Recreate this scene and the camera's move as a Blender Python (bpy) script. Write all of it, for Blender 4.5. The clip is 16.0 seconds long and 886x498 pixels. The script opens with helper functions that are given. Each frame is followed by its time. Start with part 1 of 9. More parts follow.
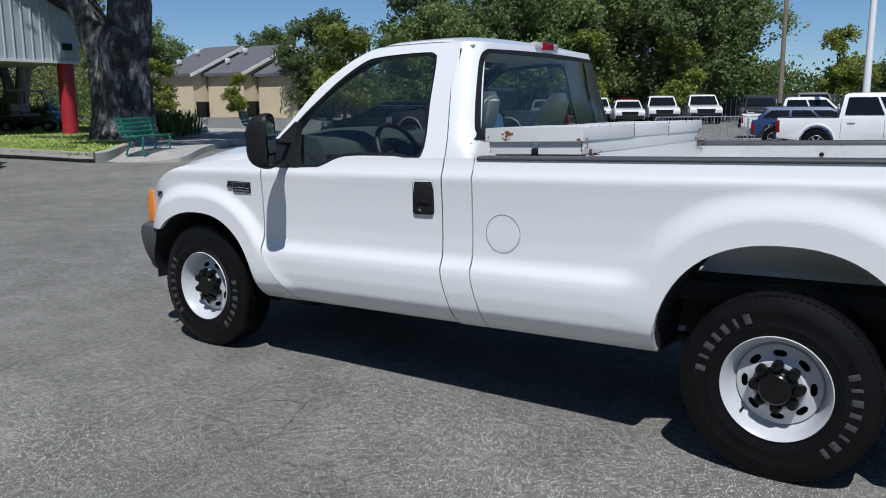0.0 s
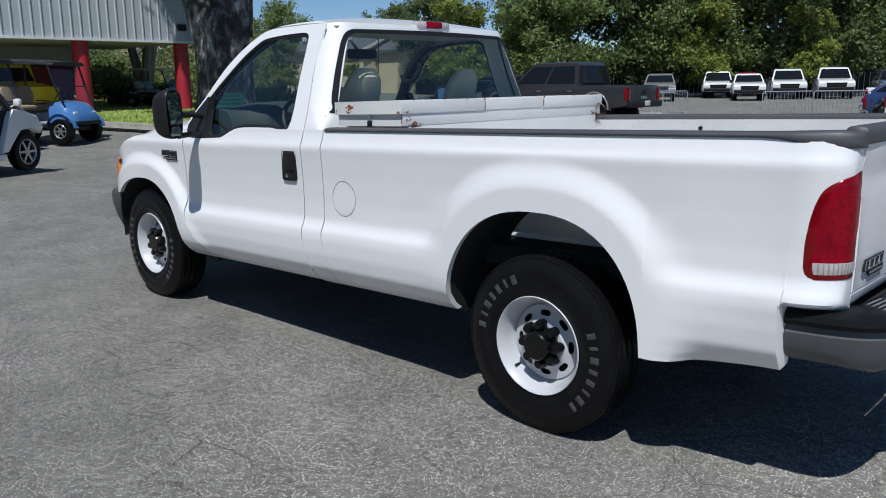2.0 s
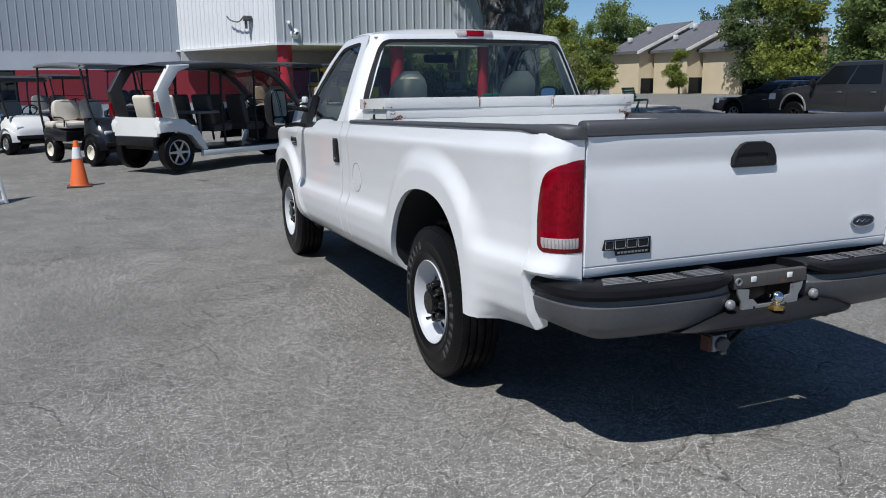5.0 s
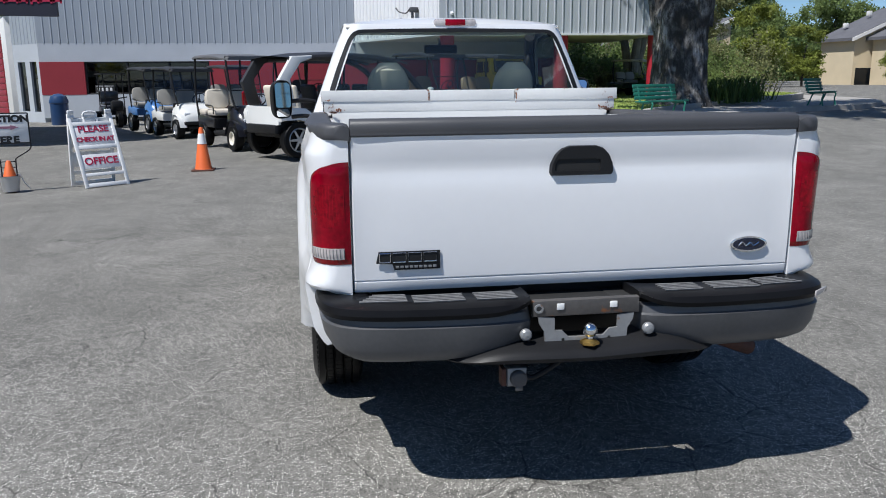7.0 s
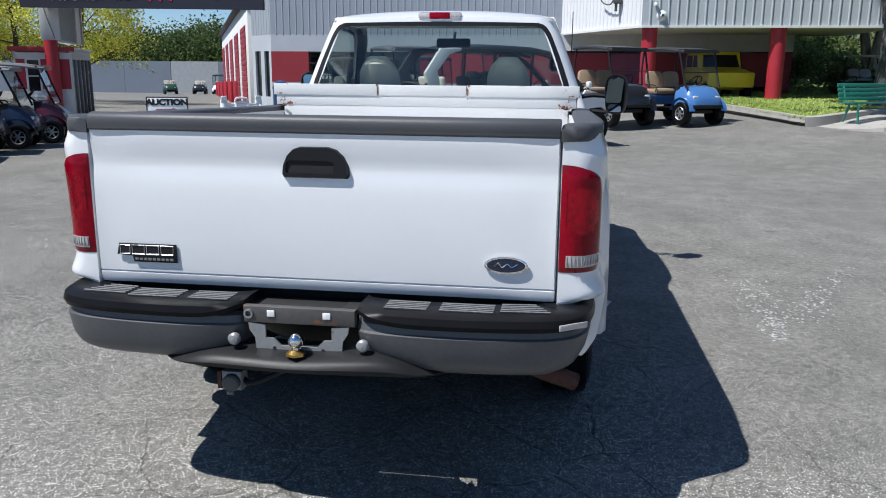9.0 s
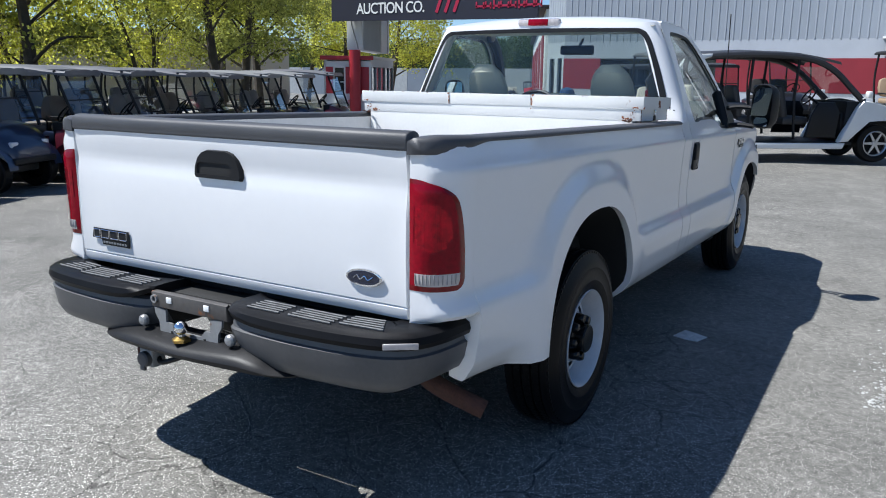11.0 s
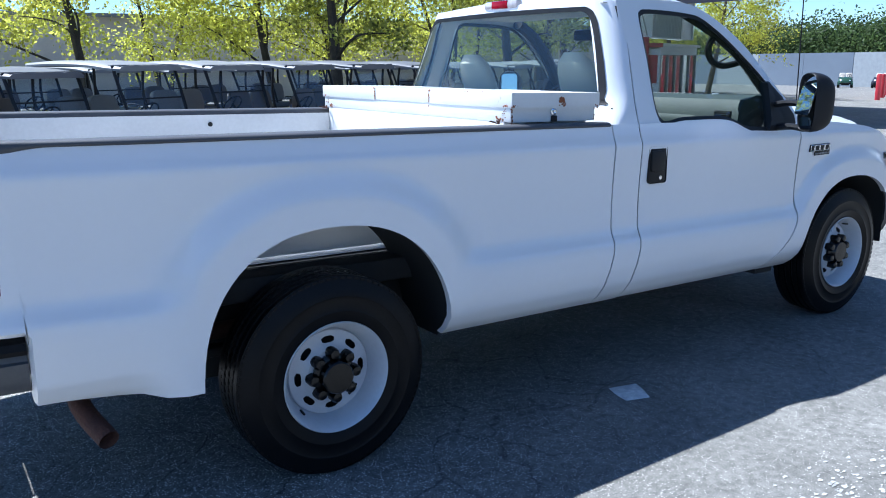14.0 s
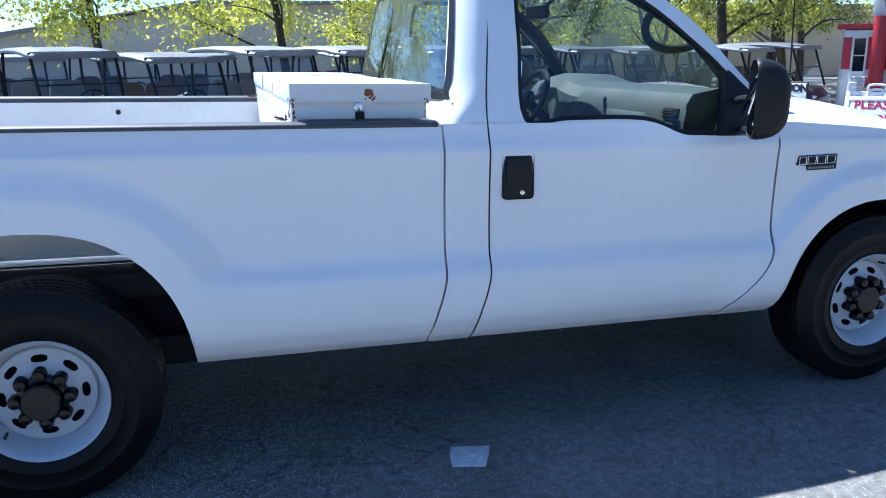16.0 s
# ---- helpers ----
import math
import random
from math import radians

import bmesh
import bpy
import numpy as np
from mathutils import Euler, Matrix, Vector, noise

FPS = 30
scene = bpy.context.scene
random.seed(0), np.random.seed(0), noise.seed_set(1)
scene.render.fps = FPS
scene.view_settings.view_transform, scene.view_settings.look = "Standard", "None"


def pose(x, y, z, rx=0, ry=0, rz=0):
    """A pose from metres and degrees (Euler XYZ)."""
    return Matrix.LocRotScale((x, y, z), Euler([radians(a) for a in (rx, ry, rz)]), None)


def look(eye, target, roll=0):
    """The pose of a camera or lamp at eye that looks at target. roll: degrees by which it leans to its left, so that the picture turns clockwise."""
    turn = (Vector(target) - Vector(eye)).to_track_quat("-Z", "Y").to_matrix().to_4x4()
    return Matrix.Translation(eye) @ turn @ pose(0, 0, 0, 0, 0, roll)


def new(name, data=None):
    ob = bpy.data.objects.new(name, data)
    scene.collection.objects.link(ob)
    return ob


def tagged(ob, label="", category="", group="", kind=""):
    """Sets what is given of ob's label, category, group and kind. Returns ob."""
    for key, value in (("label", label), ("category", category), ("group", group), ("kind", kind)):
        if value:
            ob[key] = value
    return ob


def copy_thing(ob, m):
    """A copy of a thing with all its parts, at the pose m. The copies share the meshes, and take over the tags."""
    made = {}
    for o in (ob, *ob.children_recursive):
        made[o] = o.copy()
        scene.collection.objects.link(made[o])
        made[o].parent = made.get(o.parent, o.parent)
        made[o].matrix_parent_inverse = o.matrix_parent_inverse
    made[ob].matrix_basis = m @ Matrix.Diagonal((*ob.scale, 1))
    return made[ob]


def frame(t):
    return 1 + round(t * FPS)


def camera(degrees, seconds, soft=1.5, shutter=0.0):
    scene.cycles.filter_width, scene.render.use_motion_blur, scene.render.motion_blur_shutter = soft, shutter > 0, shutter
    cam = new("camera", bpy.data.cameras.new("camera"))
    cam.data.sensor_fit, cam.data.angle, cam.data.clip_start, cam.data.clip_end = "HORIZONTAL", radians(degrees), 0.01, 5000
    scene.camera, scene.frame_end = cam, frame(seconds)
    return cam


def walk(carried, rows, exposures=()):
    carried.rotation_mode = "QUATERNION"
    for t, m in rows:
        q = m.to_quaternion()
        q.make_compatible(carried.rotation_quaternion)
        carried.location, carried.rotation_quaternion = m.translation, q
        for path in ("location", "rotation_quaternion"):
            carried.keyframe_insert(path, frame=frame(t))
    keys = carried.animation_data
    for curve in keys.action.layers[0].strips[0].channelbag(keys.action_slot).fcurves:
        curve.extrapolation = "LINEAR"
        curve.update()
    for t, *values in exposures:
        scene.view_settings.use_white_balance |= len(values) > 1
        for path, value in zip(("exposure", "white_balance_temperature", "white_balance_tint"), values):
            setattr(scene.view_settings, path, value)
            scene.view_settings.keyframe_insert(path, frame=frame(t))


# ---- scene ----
cam = camera(57.9, 16.0, soft=1.0)
PATH = [
    (0, (-0.607, 4.262, 1.52), (0.497, 2.632, 1.17), -0.3),
    (0.5, (-0.981, 4.131, 1.533), (0.195, 2.558, 1.155), -0.4),
    (1, (-1.411, 4.014, 1.509), (-0.163, 2.502, 1.113), -0.4),
    (1.5, (-1.688, 3.857, 1.511), (-0.399, 2.381, 1.108), -0.5),
    (2, (-1.975, 3.644, 1.511), (-0.626, 2.225, 1.105), -0.6),
    (2.5, (-2.334, 3.52, 1.497), (-0.915, 2.169, 1.097), -0.8),
    (3, (-2.627, 3.351, 1.518), (-1.131, 2.082, 1.126), -0.9),
    (3.5, (-2.88, 3.106, 1.503), (-1.305, 1.938, 1.109), -1.0),
    (4, (-3.184, 2.984, 1.49), (-1.535, 1.922, 1.098), -0.8),
    (4.2, (-3.346, 2.922, 1.499), (-1.66, 1.92, 1.104), -0.9),
    (6.3, (-3.892, 1.451, 1.472), (-1.981, 1.028, 1.062), -0.4),
    (6.5, (-3.911, 1.313, 1.49), (-1.993, 0.927, 1.074), -0.7),
    (7, (-3.897, 0.9, 1.491), (-1.962, 0.614, 1.075), -0.5),
    (7.5, (-3.973, 0.429, 1.482), (-2.026, 0.249, 1.066), -0.3),
    (8, (-3.924, 0.021, 1.459), (-1.97, -0.039, 1.04), 0.1),
    (8.2, (-3.884, -0.161, 1.488), (-1.929, -0.15, 1.065), 0.2),
    (10.3, (-3.477, -1.739, 1.516), (-1.679, -0.977, 1.084), 0.7),
    (10.5, (-3.399, -1.881, 1.502), (-1.639, -1.034, 1.073), 0.7),
    (11, (-3.228, -2.158, 1.531), (-1.547, -1.16, 1.105), 0.6),
    (11.5, (-3.07, -2.532, 1.531), (-1.482, -1.395, 1.101), 0.6),
    (12, (-2.761, -2.787, 1.503), (-1.274, -1.522, 1.069), 0.4),
    (12.5, (-2.416, -3.014, 1.512), (-1.028, -1.643, 1.072), 0.2),
    (13, (-2.046, -3.239, 1.529), (-0.764, -1.771, 1.084), -0.1),
    (13.5, (-1.621, -3.355, 1.558), (-0.443, -1.805, 1.1), -0.2),
    (14, (-1.254, -3.561, 1.552), (-0.161, -1.949, 1.1), -0.5),
    (14.5, (-0.786, -3.66, 1.541), (0.205, -1.99, 1.066), -0.3),
    (15, (-0.324, -3.721, 1.53), (0.566, -1.994, 1.054), -0.3),
    (15.5, (0.121, -3.817, 1.525), (0.863, -2.019, 1.057), -0.5),
    (16, (0.604, -3.768, 1.534), (1.158, -1.907, 1.052), -0.7),
]
walk(cam, [(t, look(eye, target, roll)) for t, eye, target, roll in PATH], [(0, -0.15, 6000, 8), (4, -0.1, 6100, 8), (6.5, 0.1, 6150, 9), (8, 0.25, 6150, 9), (10.5, 0.5, 6100, 8), (13, 0.95, 5550, 8), (15, 1.3, 5300, 8), (16, 1.35, 5280, 8)])

# ---- light ----
SUN_TO = Vector((-0.33, 0.51, 1.0)).normalized()          # towards the sun
sun_data = bpy.data.lights.new("sun", "SUN")
sun_data.energy, sun_data.angle, sun_data.color = 5.0, radians(0.53), (1.0, 0.96, 0.91)
sun = new("sun", sun_data)
sun.matrix_world = look(SUN_TO * 60, (0, 0, 0))
world = bpy.data.worlds.new("daylight")
world.use_nodes = True
scene.world = world
wn = world.node_tree.nodes
sky = wn.new("ShaderNodeTexSky")
sky.sky_type, sky.sun_disc = "NISHITA", False
sky.sun_elevation = math.asin(SUN_TO.z)
sky.sun_rotation = math.atan2(SUN_TO.x, SUN_TO.y)
sky.altitude = 1500
sky.air_density, sky.dust_density, sky.ozone_density = 1.0, 0.1, 7.0
wn["Background"].inputs["Strength"].default_value = 0.085
world.node_tree.links.new(sky.outputs[0], wn["Background"].inputs["Color"])


# ---- materials ----
def mat(name, base, rough=0.5, metal=0.0, var=0.12, scale=3.0, fine=60.0, bump=0.0, coat=0.0, spec=0.5, stain=None, stain_at=0.62, island=0.0, trans=0.0, rvar=0.15):
    """A painted, woven, stony or metal surface: base colour with broad and fine variation, grain relief and optional stains."""
    m = bpy.data.materials.new(name)
    m.use_nodes = True
    n, l = m.node_tree.nodes, m.node_tree.links
    p = n["Principled BSDF"]
    tc = n.new("ShaderNodeTexCoord")
    broad, small = n.new("ShaderNodeTexNoise"), n.new("ShaderNodeTexNoise")
    for q, s, d in ((broad, scale, 4.0), (small, fine, 3.0)):
        q.inputs["Scale"].default_value, q.inputs["Detail"].default_value = s, d
        l.new(tc.outputs["Object"], q.inputs["Vector"])
    mix = n.new("ShaderNodeMath")
    mix.operation = "MULTIPLY_ADD"
    l.new(broad.outputs["Fac"], mix.inputs[0])
    mix.inputs[1].default_value = 0.6
    half = n.new("ShaderNodeMath")
    half.operation = "MULTIPLY"
    l.new(small.outputs["Fac"], half.inputs[0])
    half.inputs[1].default_value = 0.4
    l.new(half.outputs[0], mix.inputs[2])
    ramp = n.new("ShaderNodeValToRGB")
    ramp.color_ramp.elements[0].position, ramp.color_ramp.elements[1].position = 0.32, 0.68
    ramp.color_ramp.elements[0].color = (*[c * (1 - var) for c in base], 1)
    ramp.color_ramp.elements[1].color = (*[min(1, c * (1 + var)) for c in base], 1)
    l.new(mix.outputs[0], ramp.inputs[0])
    colour = ramp.outputs[0]
    if island:
        geo = n.new("ShaderNodeNewGeometry")
        hsv = n.new("ShaderNodeHueSaturation")
        mul = n.new("ShaderNodeMapRange")
        mul.inputs["To Min"].default_value, mul.inputs["To Max"].default_value = 1 - island, 1 + island
        l.new(geo.outputs["Random Per Island"], mul.inputs["Value"])
        l.new(mul.outputs[0], hsv.inputs["Value"])
        l.new(colour, hsv.inputs["Color"])
        colour = hsv.outputs[0]
    if stain:
        spots = n.new("ShaderNodeTexNoise")
        spots.inputs["Scale"].default_value, spots.inputs["Detail"].default_value = scale * 2.3, 7.0
        l.new(tc.outputs["Object"], spots.inputs["Vector"])
        cut = n.new("ShaderNodeMapRange")
        cut.inputs["From Min"].default_value, cut.inputs["From Max"].default_value = stain_at, stain_at + 0.08
        l.new(spots.outputs["Fac"], cut.inputs["Value"])
        blend = n.new("ShaderNodeMix")
        blend.data_type = "RGBA"
        l.new(cut.outputs[0], blend.inputs["Factor"])
        l.new(colour, blend.inputs["A"])
        blend.inputs["B"].default_value = (*stain, 1)
        colour = blend.outputs["Result"]
    l.new(colour, p.inputs["Base Color"])
    rr = n.new("ShaderNodeMapRange")
    rr.inputs["To Min"].default_value, rr.inputs["To Max"].default_value = max(0.02, rough * (1 - rvar)), min(1, rough * (1 + rvar))
    l.new(mix.outputs[0], rr.inputs["Value"])
    l.new(rr.outputs[0], p.inputs["Roughness"])
    p.inputs["Metallic"].default_value = metal
    p.inputs["Specular IOR Level"].default_value = spec
    p.inputs["Coat Weight"].default_value = coat
    p.inputs["Coat Roughness"].default_value = 0.06
    if trans:
        p.inputs["Transmission Weight"].default_value = trans
    if bump:
        b = n.new("ShaderNodeBump")
        b.inputs["Strength"].default_value, b.inputs["Distance"].default_value = bump, 0.01
        l.new(small.outputs["Fac"], b.inputs["Height"])
        l.new(b.outputs[0], p.inputs["Normal"])
    return m


def glass(name, tint=(0.72, 0.78, 0.75), gloss=1.0):
    m = bpy.data.materials.new(name)
    m.use_nodes = True
    n, l = m.node_tree.nodes, m.node_tree.links
    n.remove(n["Principled BSDF"])
    clear, shine, both, face = n.new("ShaderNodeBsdfTransparent"), n.new("ShaderNodeBsdfGlossy"), n.new("ShaderNodeMixShader"), n.new("ShaderNodeLayerWeight")
    clear.inputs["Color"].default_value = (*tint, 1)
    shine.inputs["Roughness"].default_value = 0.02
    face.inputs["Blend"].default_value = 0.5
    p5, k = n.new("ShaderNodeMath"), n.new("ShaderNodeMath")
    p5.operation, k.operation = "POWER", "MULTIPLY_ADD"
    p5.inputs[1].default_value = 4.0
    k.use_clamp = True
    k.inputs[1].default_value, k.inputs[2].default_value = 0.85, 0.065 * gloss
    l.new(face.outputs["Facing"], p5.inputs[0])
    l.new(p5.outputs[0], k.inputs[0])
    l.new(k.outputs[0], both.inputs[0])
    l.new(clear.outputs[0], both.inputs[1])
    l.new(shine.outputs[0], both.inputs[2])
    l.new(both.outputs[0], n["Material Output"].inputs["Surface"])
    return m


def asphalt_material():
    """Worn grey asphalt: pale stone chips in dark binder, patches, oil spots and a net of fine cracks."""
    m = bpy.data.materials.new("worn_asphalt")
    m.use_nodes = True
    n, l = m.node_tree.nodes, m.node_tree.links
    p = n["Principled BSDF"]
    tc = n.new("ShaderNodeTexCoord")

    def tex(kind, scale, detail=4.0):
        q = n.new(kind)
        q.inputs["Scale"].default_value = scale
        if kind == "ShaderNodeTexNoise":
            q.inputs["Detail"].default_value = detail
        l.new(tc.outputs["Object"], q.inputs["Vector"])
        return q

    def rng(src, a, b, lo, hi):
        q = n.new("ShaderNodeMapRange")
        for k, v in (("From Min", a), ("From Max", b), ("To Min", lo), ("To Max", hi)):
            q.inputs[k].default_value = v
        l.new(src, q.inputs["Value"])
        return q.outputs[0]

    def calc(op, a, b):
        q = n.new("ShaderNodeMath")
        q.operation = op
        for s, v in zip(q.inputs, (a, b)):
            if isinstance(v, float):
                s.default_value = v
            else:
                l.new(v, s)
        return q.outputs[0]

    chips = tex("ShaderNodeTexVoronoi", 112.0)
    rough_chip = rng(chips.outputs["Color"], 0.0, 1.0, 0.0, 1.0)
    pale = calc("MULTIPLY", rng(rough_chip, 0.46, 0.58, 0.0, 1.0), rng(chips.outputs["Distance"], 0.24, 0.34, 1.0, 0.0))
    patch = tex("ShaderNodeTexNoise", 0.62, 7.0)
    sep = n.new("ShaderNodeSeparateXYZ")
    l.new(tc.outputs["Object"], sep.inputs[0])
    sealed = calc("ADD", calc("SUBTRACT", sep.outputs["X"], calc("MULTIPLY", sep.outputs["Y"], 0.9)), calc("MULTIPLY", patch.outputs["Fac"], 2.0))
    sealed = rng(sealed, 1.8, 3.8, 0.0, 1.0)                           # a smoother, sealed stretch ahead of the truck and to its right
    aged = rng(calc("ADD", sep.outputs["X"], patch.outputs["Fac"]), 0.9, -0.4, 0.0, 1.0)       # bleached, cracked stretch behind it
    wear = calc("MULTIPLY", rng(patch.outputs["Fac"], 0.41, 0.55, 0.62, 1.0), rng(sealed, 0.0, 1.0, 1.0, 0.10))
    mottled = tex("ShaderNodeTexNoise", 3.0, 6.0)
    base = calc("MULTIPLY", rng(mottled.outputs["Fac"], 0.3, 0.7, 0.124, 0.170), rng(sealed, 0.0, 1.0, 1.0, 1.18))
    grit = tex("ShaderNodeTexNoise", 190.0, 2.0)
    base = calc("MULTIPLY", base, rng(aged, 0.0, 1.0, 1.0, 1.22))
    calm = rng(sealed, 0.0, 1.0, 1.0, 0.35)
    base = calc("MULTIPLY", base, calc("ADD", calc("MULTIPLY", rng(grit.outputs["Fac"], 0.32, 0.68, -0.58, 0.58), calm), 1.0))
    pits = tex("ShaderNodeTexVoronoi", 64.0)
    base = calc("MULTIPLY", base, calc("SUBTRACT", 1.0, calc("MULTIPLY", rng(pits.outputs["Distance"], 0.12, 0.30, 0.65, 0.0), calm)))
    blotch = tex("ShaderNodeTexNoise", 24.0, 6.0)
    base = calc("MULTIPLY", base, rng(blotch.outputs["Fac"], 0.3, 0.7, 0.74, 1.24))
    base = calc("ADD", base, calc("MULTIPLY", calc("MULTIPLY", pale, wear), 0.84))
    base = calc("ADD", base, calc("MULTIPLY", calc("MULTIPLY", rng(rough_chip, 0.70, 0.71, 0.0, 0.38), rng(chips.outputs["Distance"], 0.22, 0.30, 1.0, 0.0)), sealed))
    base = calc("MULTIPLY", base, rng(patch.outputs["Fac"], 0.3, 0.7, 0.9, 1.12))
    crack = tex("ShaderNodeTexVoronoi", 2.3)
    crack.feature = "DISTANCE_TO_EDGE"
    warp = tex("ShaderNodeTexNoise", 2.5, 6.0)
    shift = n.new("ShaderNodeMix")
    shift.data_type = "RGBA"
    shift.inputs["Factor"].default_value = 0.22
    l.new(tc.outputs["Object"], shift.inputs["A"])
    l.new(warp.outputs["Color"], shift.inputs["B"])
    l.new(shift.outputs["Result"], crack.inputs["Vector"])
    where = rng(tex("ShaderNodeTexNoise", 0.5, 3.0).outputs["Fac"], 0.47, 0.58, 0.0, 1.0)
    where = calc("MAXIMUM", calc("MULTIPLY", where, rng(sealed, 0.0, 1.0, 1.0, 0.45)), calc("MULTIPLY", aged, rng(blotch.outputs["Fac"], 0.40, 0.52, 0.0, 1.0)))
    line = calc("MULTIPLY", rng(crack.outputs["Distance"], 0.002, 0.011, 1.0, 0.0), where)
    net = tex("ShaderNodeTexVoronoi", 7.0)
    net.feature = "DISTANCE_TO_EDGE"
    l.new(shift.outputs["Result"], net.inputs["Vector"])
    where2 = rng(tex("ShaderNodeTexNoise", 0.28, 2.0).outputs["Fac"], 0.58, 0.68, 0.0, 0.30)
    line = calc("MAXIMUM", line, calc("MULTIPLY", rng(net.outputs["Distance"], 0.004, 0.03, 1.0, 0.0), where2))
    oil = rng(tex("ShaderNodeTexNoise", 1.3, 4.0).outputs["Fac"], 0.70, 0.76, 0.0, 0.55)
    spots = rng(tex("ShaderNodeTexNoise", 6.0, 4.0).outputs["Fac"], 0.70, 0.76, 0.0, 0.6)
    dark = calc("MAXIMUM", calc("MULTIPLY", line, 0.60), calc("MAXIMUM", oil, spots))
    val = calc("MULTIPLY", base, calc("SUBTRACT", 1.0, dark))
    comb = n.new("ShaderNodeCombineColor")
    for k, f in (("Red", 1.0), ("Green", 0.965), ("Blue", 0.875)):
        l.new(calc("MULTIPLY", val, f), comb.inputs[k])
    l.new(comb.outputs[0], p.inputs["Base Color"])
    p.inputs["Roughness"].default_value = 0.74
    p.inputs["Specular IOR Level"].default_value = 0.20
    b = n.new("ShaderNodeBump")
    b.inputs["Strength"].default_value, b.inputs["Distance"].default_value = 0.5, 0.006
    height = calc("SUBTRACT", calc("MULTIPLY", rough_chip, 0.5), calc("MULTIPLY", line, 0.5))
    l.new(height, b.inputs["Height"])
    l.new(b.outputs[0], p.inputs["Normal"])
    return m


ASPHALT = asphalt_material()
PAINT = mat("white_car_paint", (0.77, 0.77, 0.77), 0.28, var=0.012, scale=1.2, fine=30, coat=0.6, rvar=0.03)
BOX_PAINT = mat("chipped_white_enamel", (0.66, 0.66, 0.64), 0.4, var=0.04, scale=4, stain=(0.24, 0.09, 0.045), stain_at=0.73)
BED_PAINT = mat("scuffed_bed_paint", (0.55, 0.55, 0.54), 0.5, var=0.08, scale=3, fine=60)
RUST = mat("rust", (0.23, 0.08, 0.03), 0.9, var=0.45, scale=30, fine=120, bump=0.5)
BLACK = mat("black_plastic", (0.015, 0.015, 0.016), 0.42, var=0.2, fine=300, bump=0.08, spec=0.22)
CAP = mat("grey_rail_plastic", (0.064, 0.064, 0.068), 0.5, var=0.15, fine=260, bump=0.12)
CAP_RIB = mat("worn_pad_rib", (0.15, 0.15, 0.15), 0.6, var=0.3, scale=30, spec=0.10)
DARK = mat("dark_underbody", (0.012, 0.012, 0.012), 0.8, var=0.3)
RUBBER = mat("tyre_rubber", (0.0055, 0.0055, 0.006), 0.40, var=0.3, scale=9, fine=90, bump=0.05, spec=0.16)
TYRE_MARK = mat("worn_white_lettering", (0.048, 0.048, 0.047), 0.75, var=0.5, scale=40)
STEEL = mat("silver_painted_steel_wheel", (0.50, 0.51, 0.53), 0.38, var=0.06, scale=12, coat=0.2)
BRACKET_GREY = mat("dull_grey_steel", (0.27, 0.275, 0.28), 0.4, 0.3, var=0.15, stain=(0.20, 0.09, 0.04), stain_at=0.66, scale=9)
CHROME = mat("chrome", (0.75, 0.76, 0.78), 0.12, 1.0, var=0.03)
GREY_METAL = mat("grey_painted_steel_bumper", (0.075, 0.076, 0.08), 0.42, var=0.16, scale=5, stain=(0.16, 0.12, 0.09), stain_at=0.73)
BRACKET = mat("rusty_bracket_steel", (0.095, 0.088, 0.083), 0.5, 0.3, var=0.2, stain=(0.25, 0.10, 0.04), stain_at=0.60, scale=8)
BADGE_BAR = mat("satin_badge_metal", (0.26, 0.265, 0.27), 0.35, 0.5, var=0.1)
RED_LENS = mat("red_lens", (0.22, 0.0004, 0.010), 0.12, var=0.35, scale=9, coat=0.2, spec=0.10, rvar=0.05)
PAD = mat("glossy_black_plastic", (0.009, 0.009, 0.010), 0.36, var=0.25, scale=6, fine=200, spec=0.10)
HUB_BLACK = mat("gloss_black_enamel", (0.005, 0.005, 0.005), 0.22, var=0.2, spec=0.35)
RUST_DARK = mat("dark_heat_rust", (0.085, 0.036, 0.024), 0.85, var=0.35, scale=18, fine=120, bump=0.4)
RED_DARK = mat("dark_red_lens", (0.165, 0.001, 0.004), 0.16, var=0.25, scale=20, coat=0.35, spec=0.25)
CLEAR_RIB = mat("grey_lens_rib", (0.30, 0.29, 0.28), 0.2, var=0.1, coat=0.5)
RED_BOWL = mat("red_reflector_bowl", (0.36, 0.0008, 0.014), 0.25, 0.6, var=0.45, scale=30, coat=0.1)
CLEAR_LENS = mat("clear_lens", (0.46, 0.42, 0.41), 0.15, var=0.15, scale=40, coat=1.0)
AMBER = mat("amber_lens", (0.75, 0.22, 0.01), 0.2, var=0.1, coat=1.0)
TRUCK_GLASS = glass("tinted_window_glass", (0.74, 0.81, 0.77))
CLEAR_GLASS = glass("clear_glass", (0.80, 0.84, 0.84))
DARK_GLASS = glass("dark_privacy_glass", (0.10, 0.11, 0.12))
MIRROR = mat("mirror", (0.85, 0.87, 0.88), 0.02, 1.0, var=0.0)
TAN = mat("tan_seat_vinyl", (0.60, 0.55, 0.46), 0.6, var=0.08, fine=200, bump=0.1)
GAP_GREY = mat("grey_panel_gap", (0.16, 0.16, 0.165), 0.7, var=0.1)
TRIM = mat("pale_cab_trim", (0.55, 0.53, 0.48), 0.7, var=0.06)
DASH_DARK = mat("dark_grey_panel", (0.02, 0.024, 0.024), 0.6, var=0.08)
DASH = mat("grey_dashboard", (0.034, 0.047, 0.044), 0.65, var=0.08, fine=300, bump=0.1)


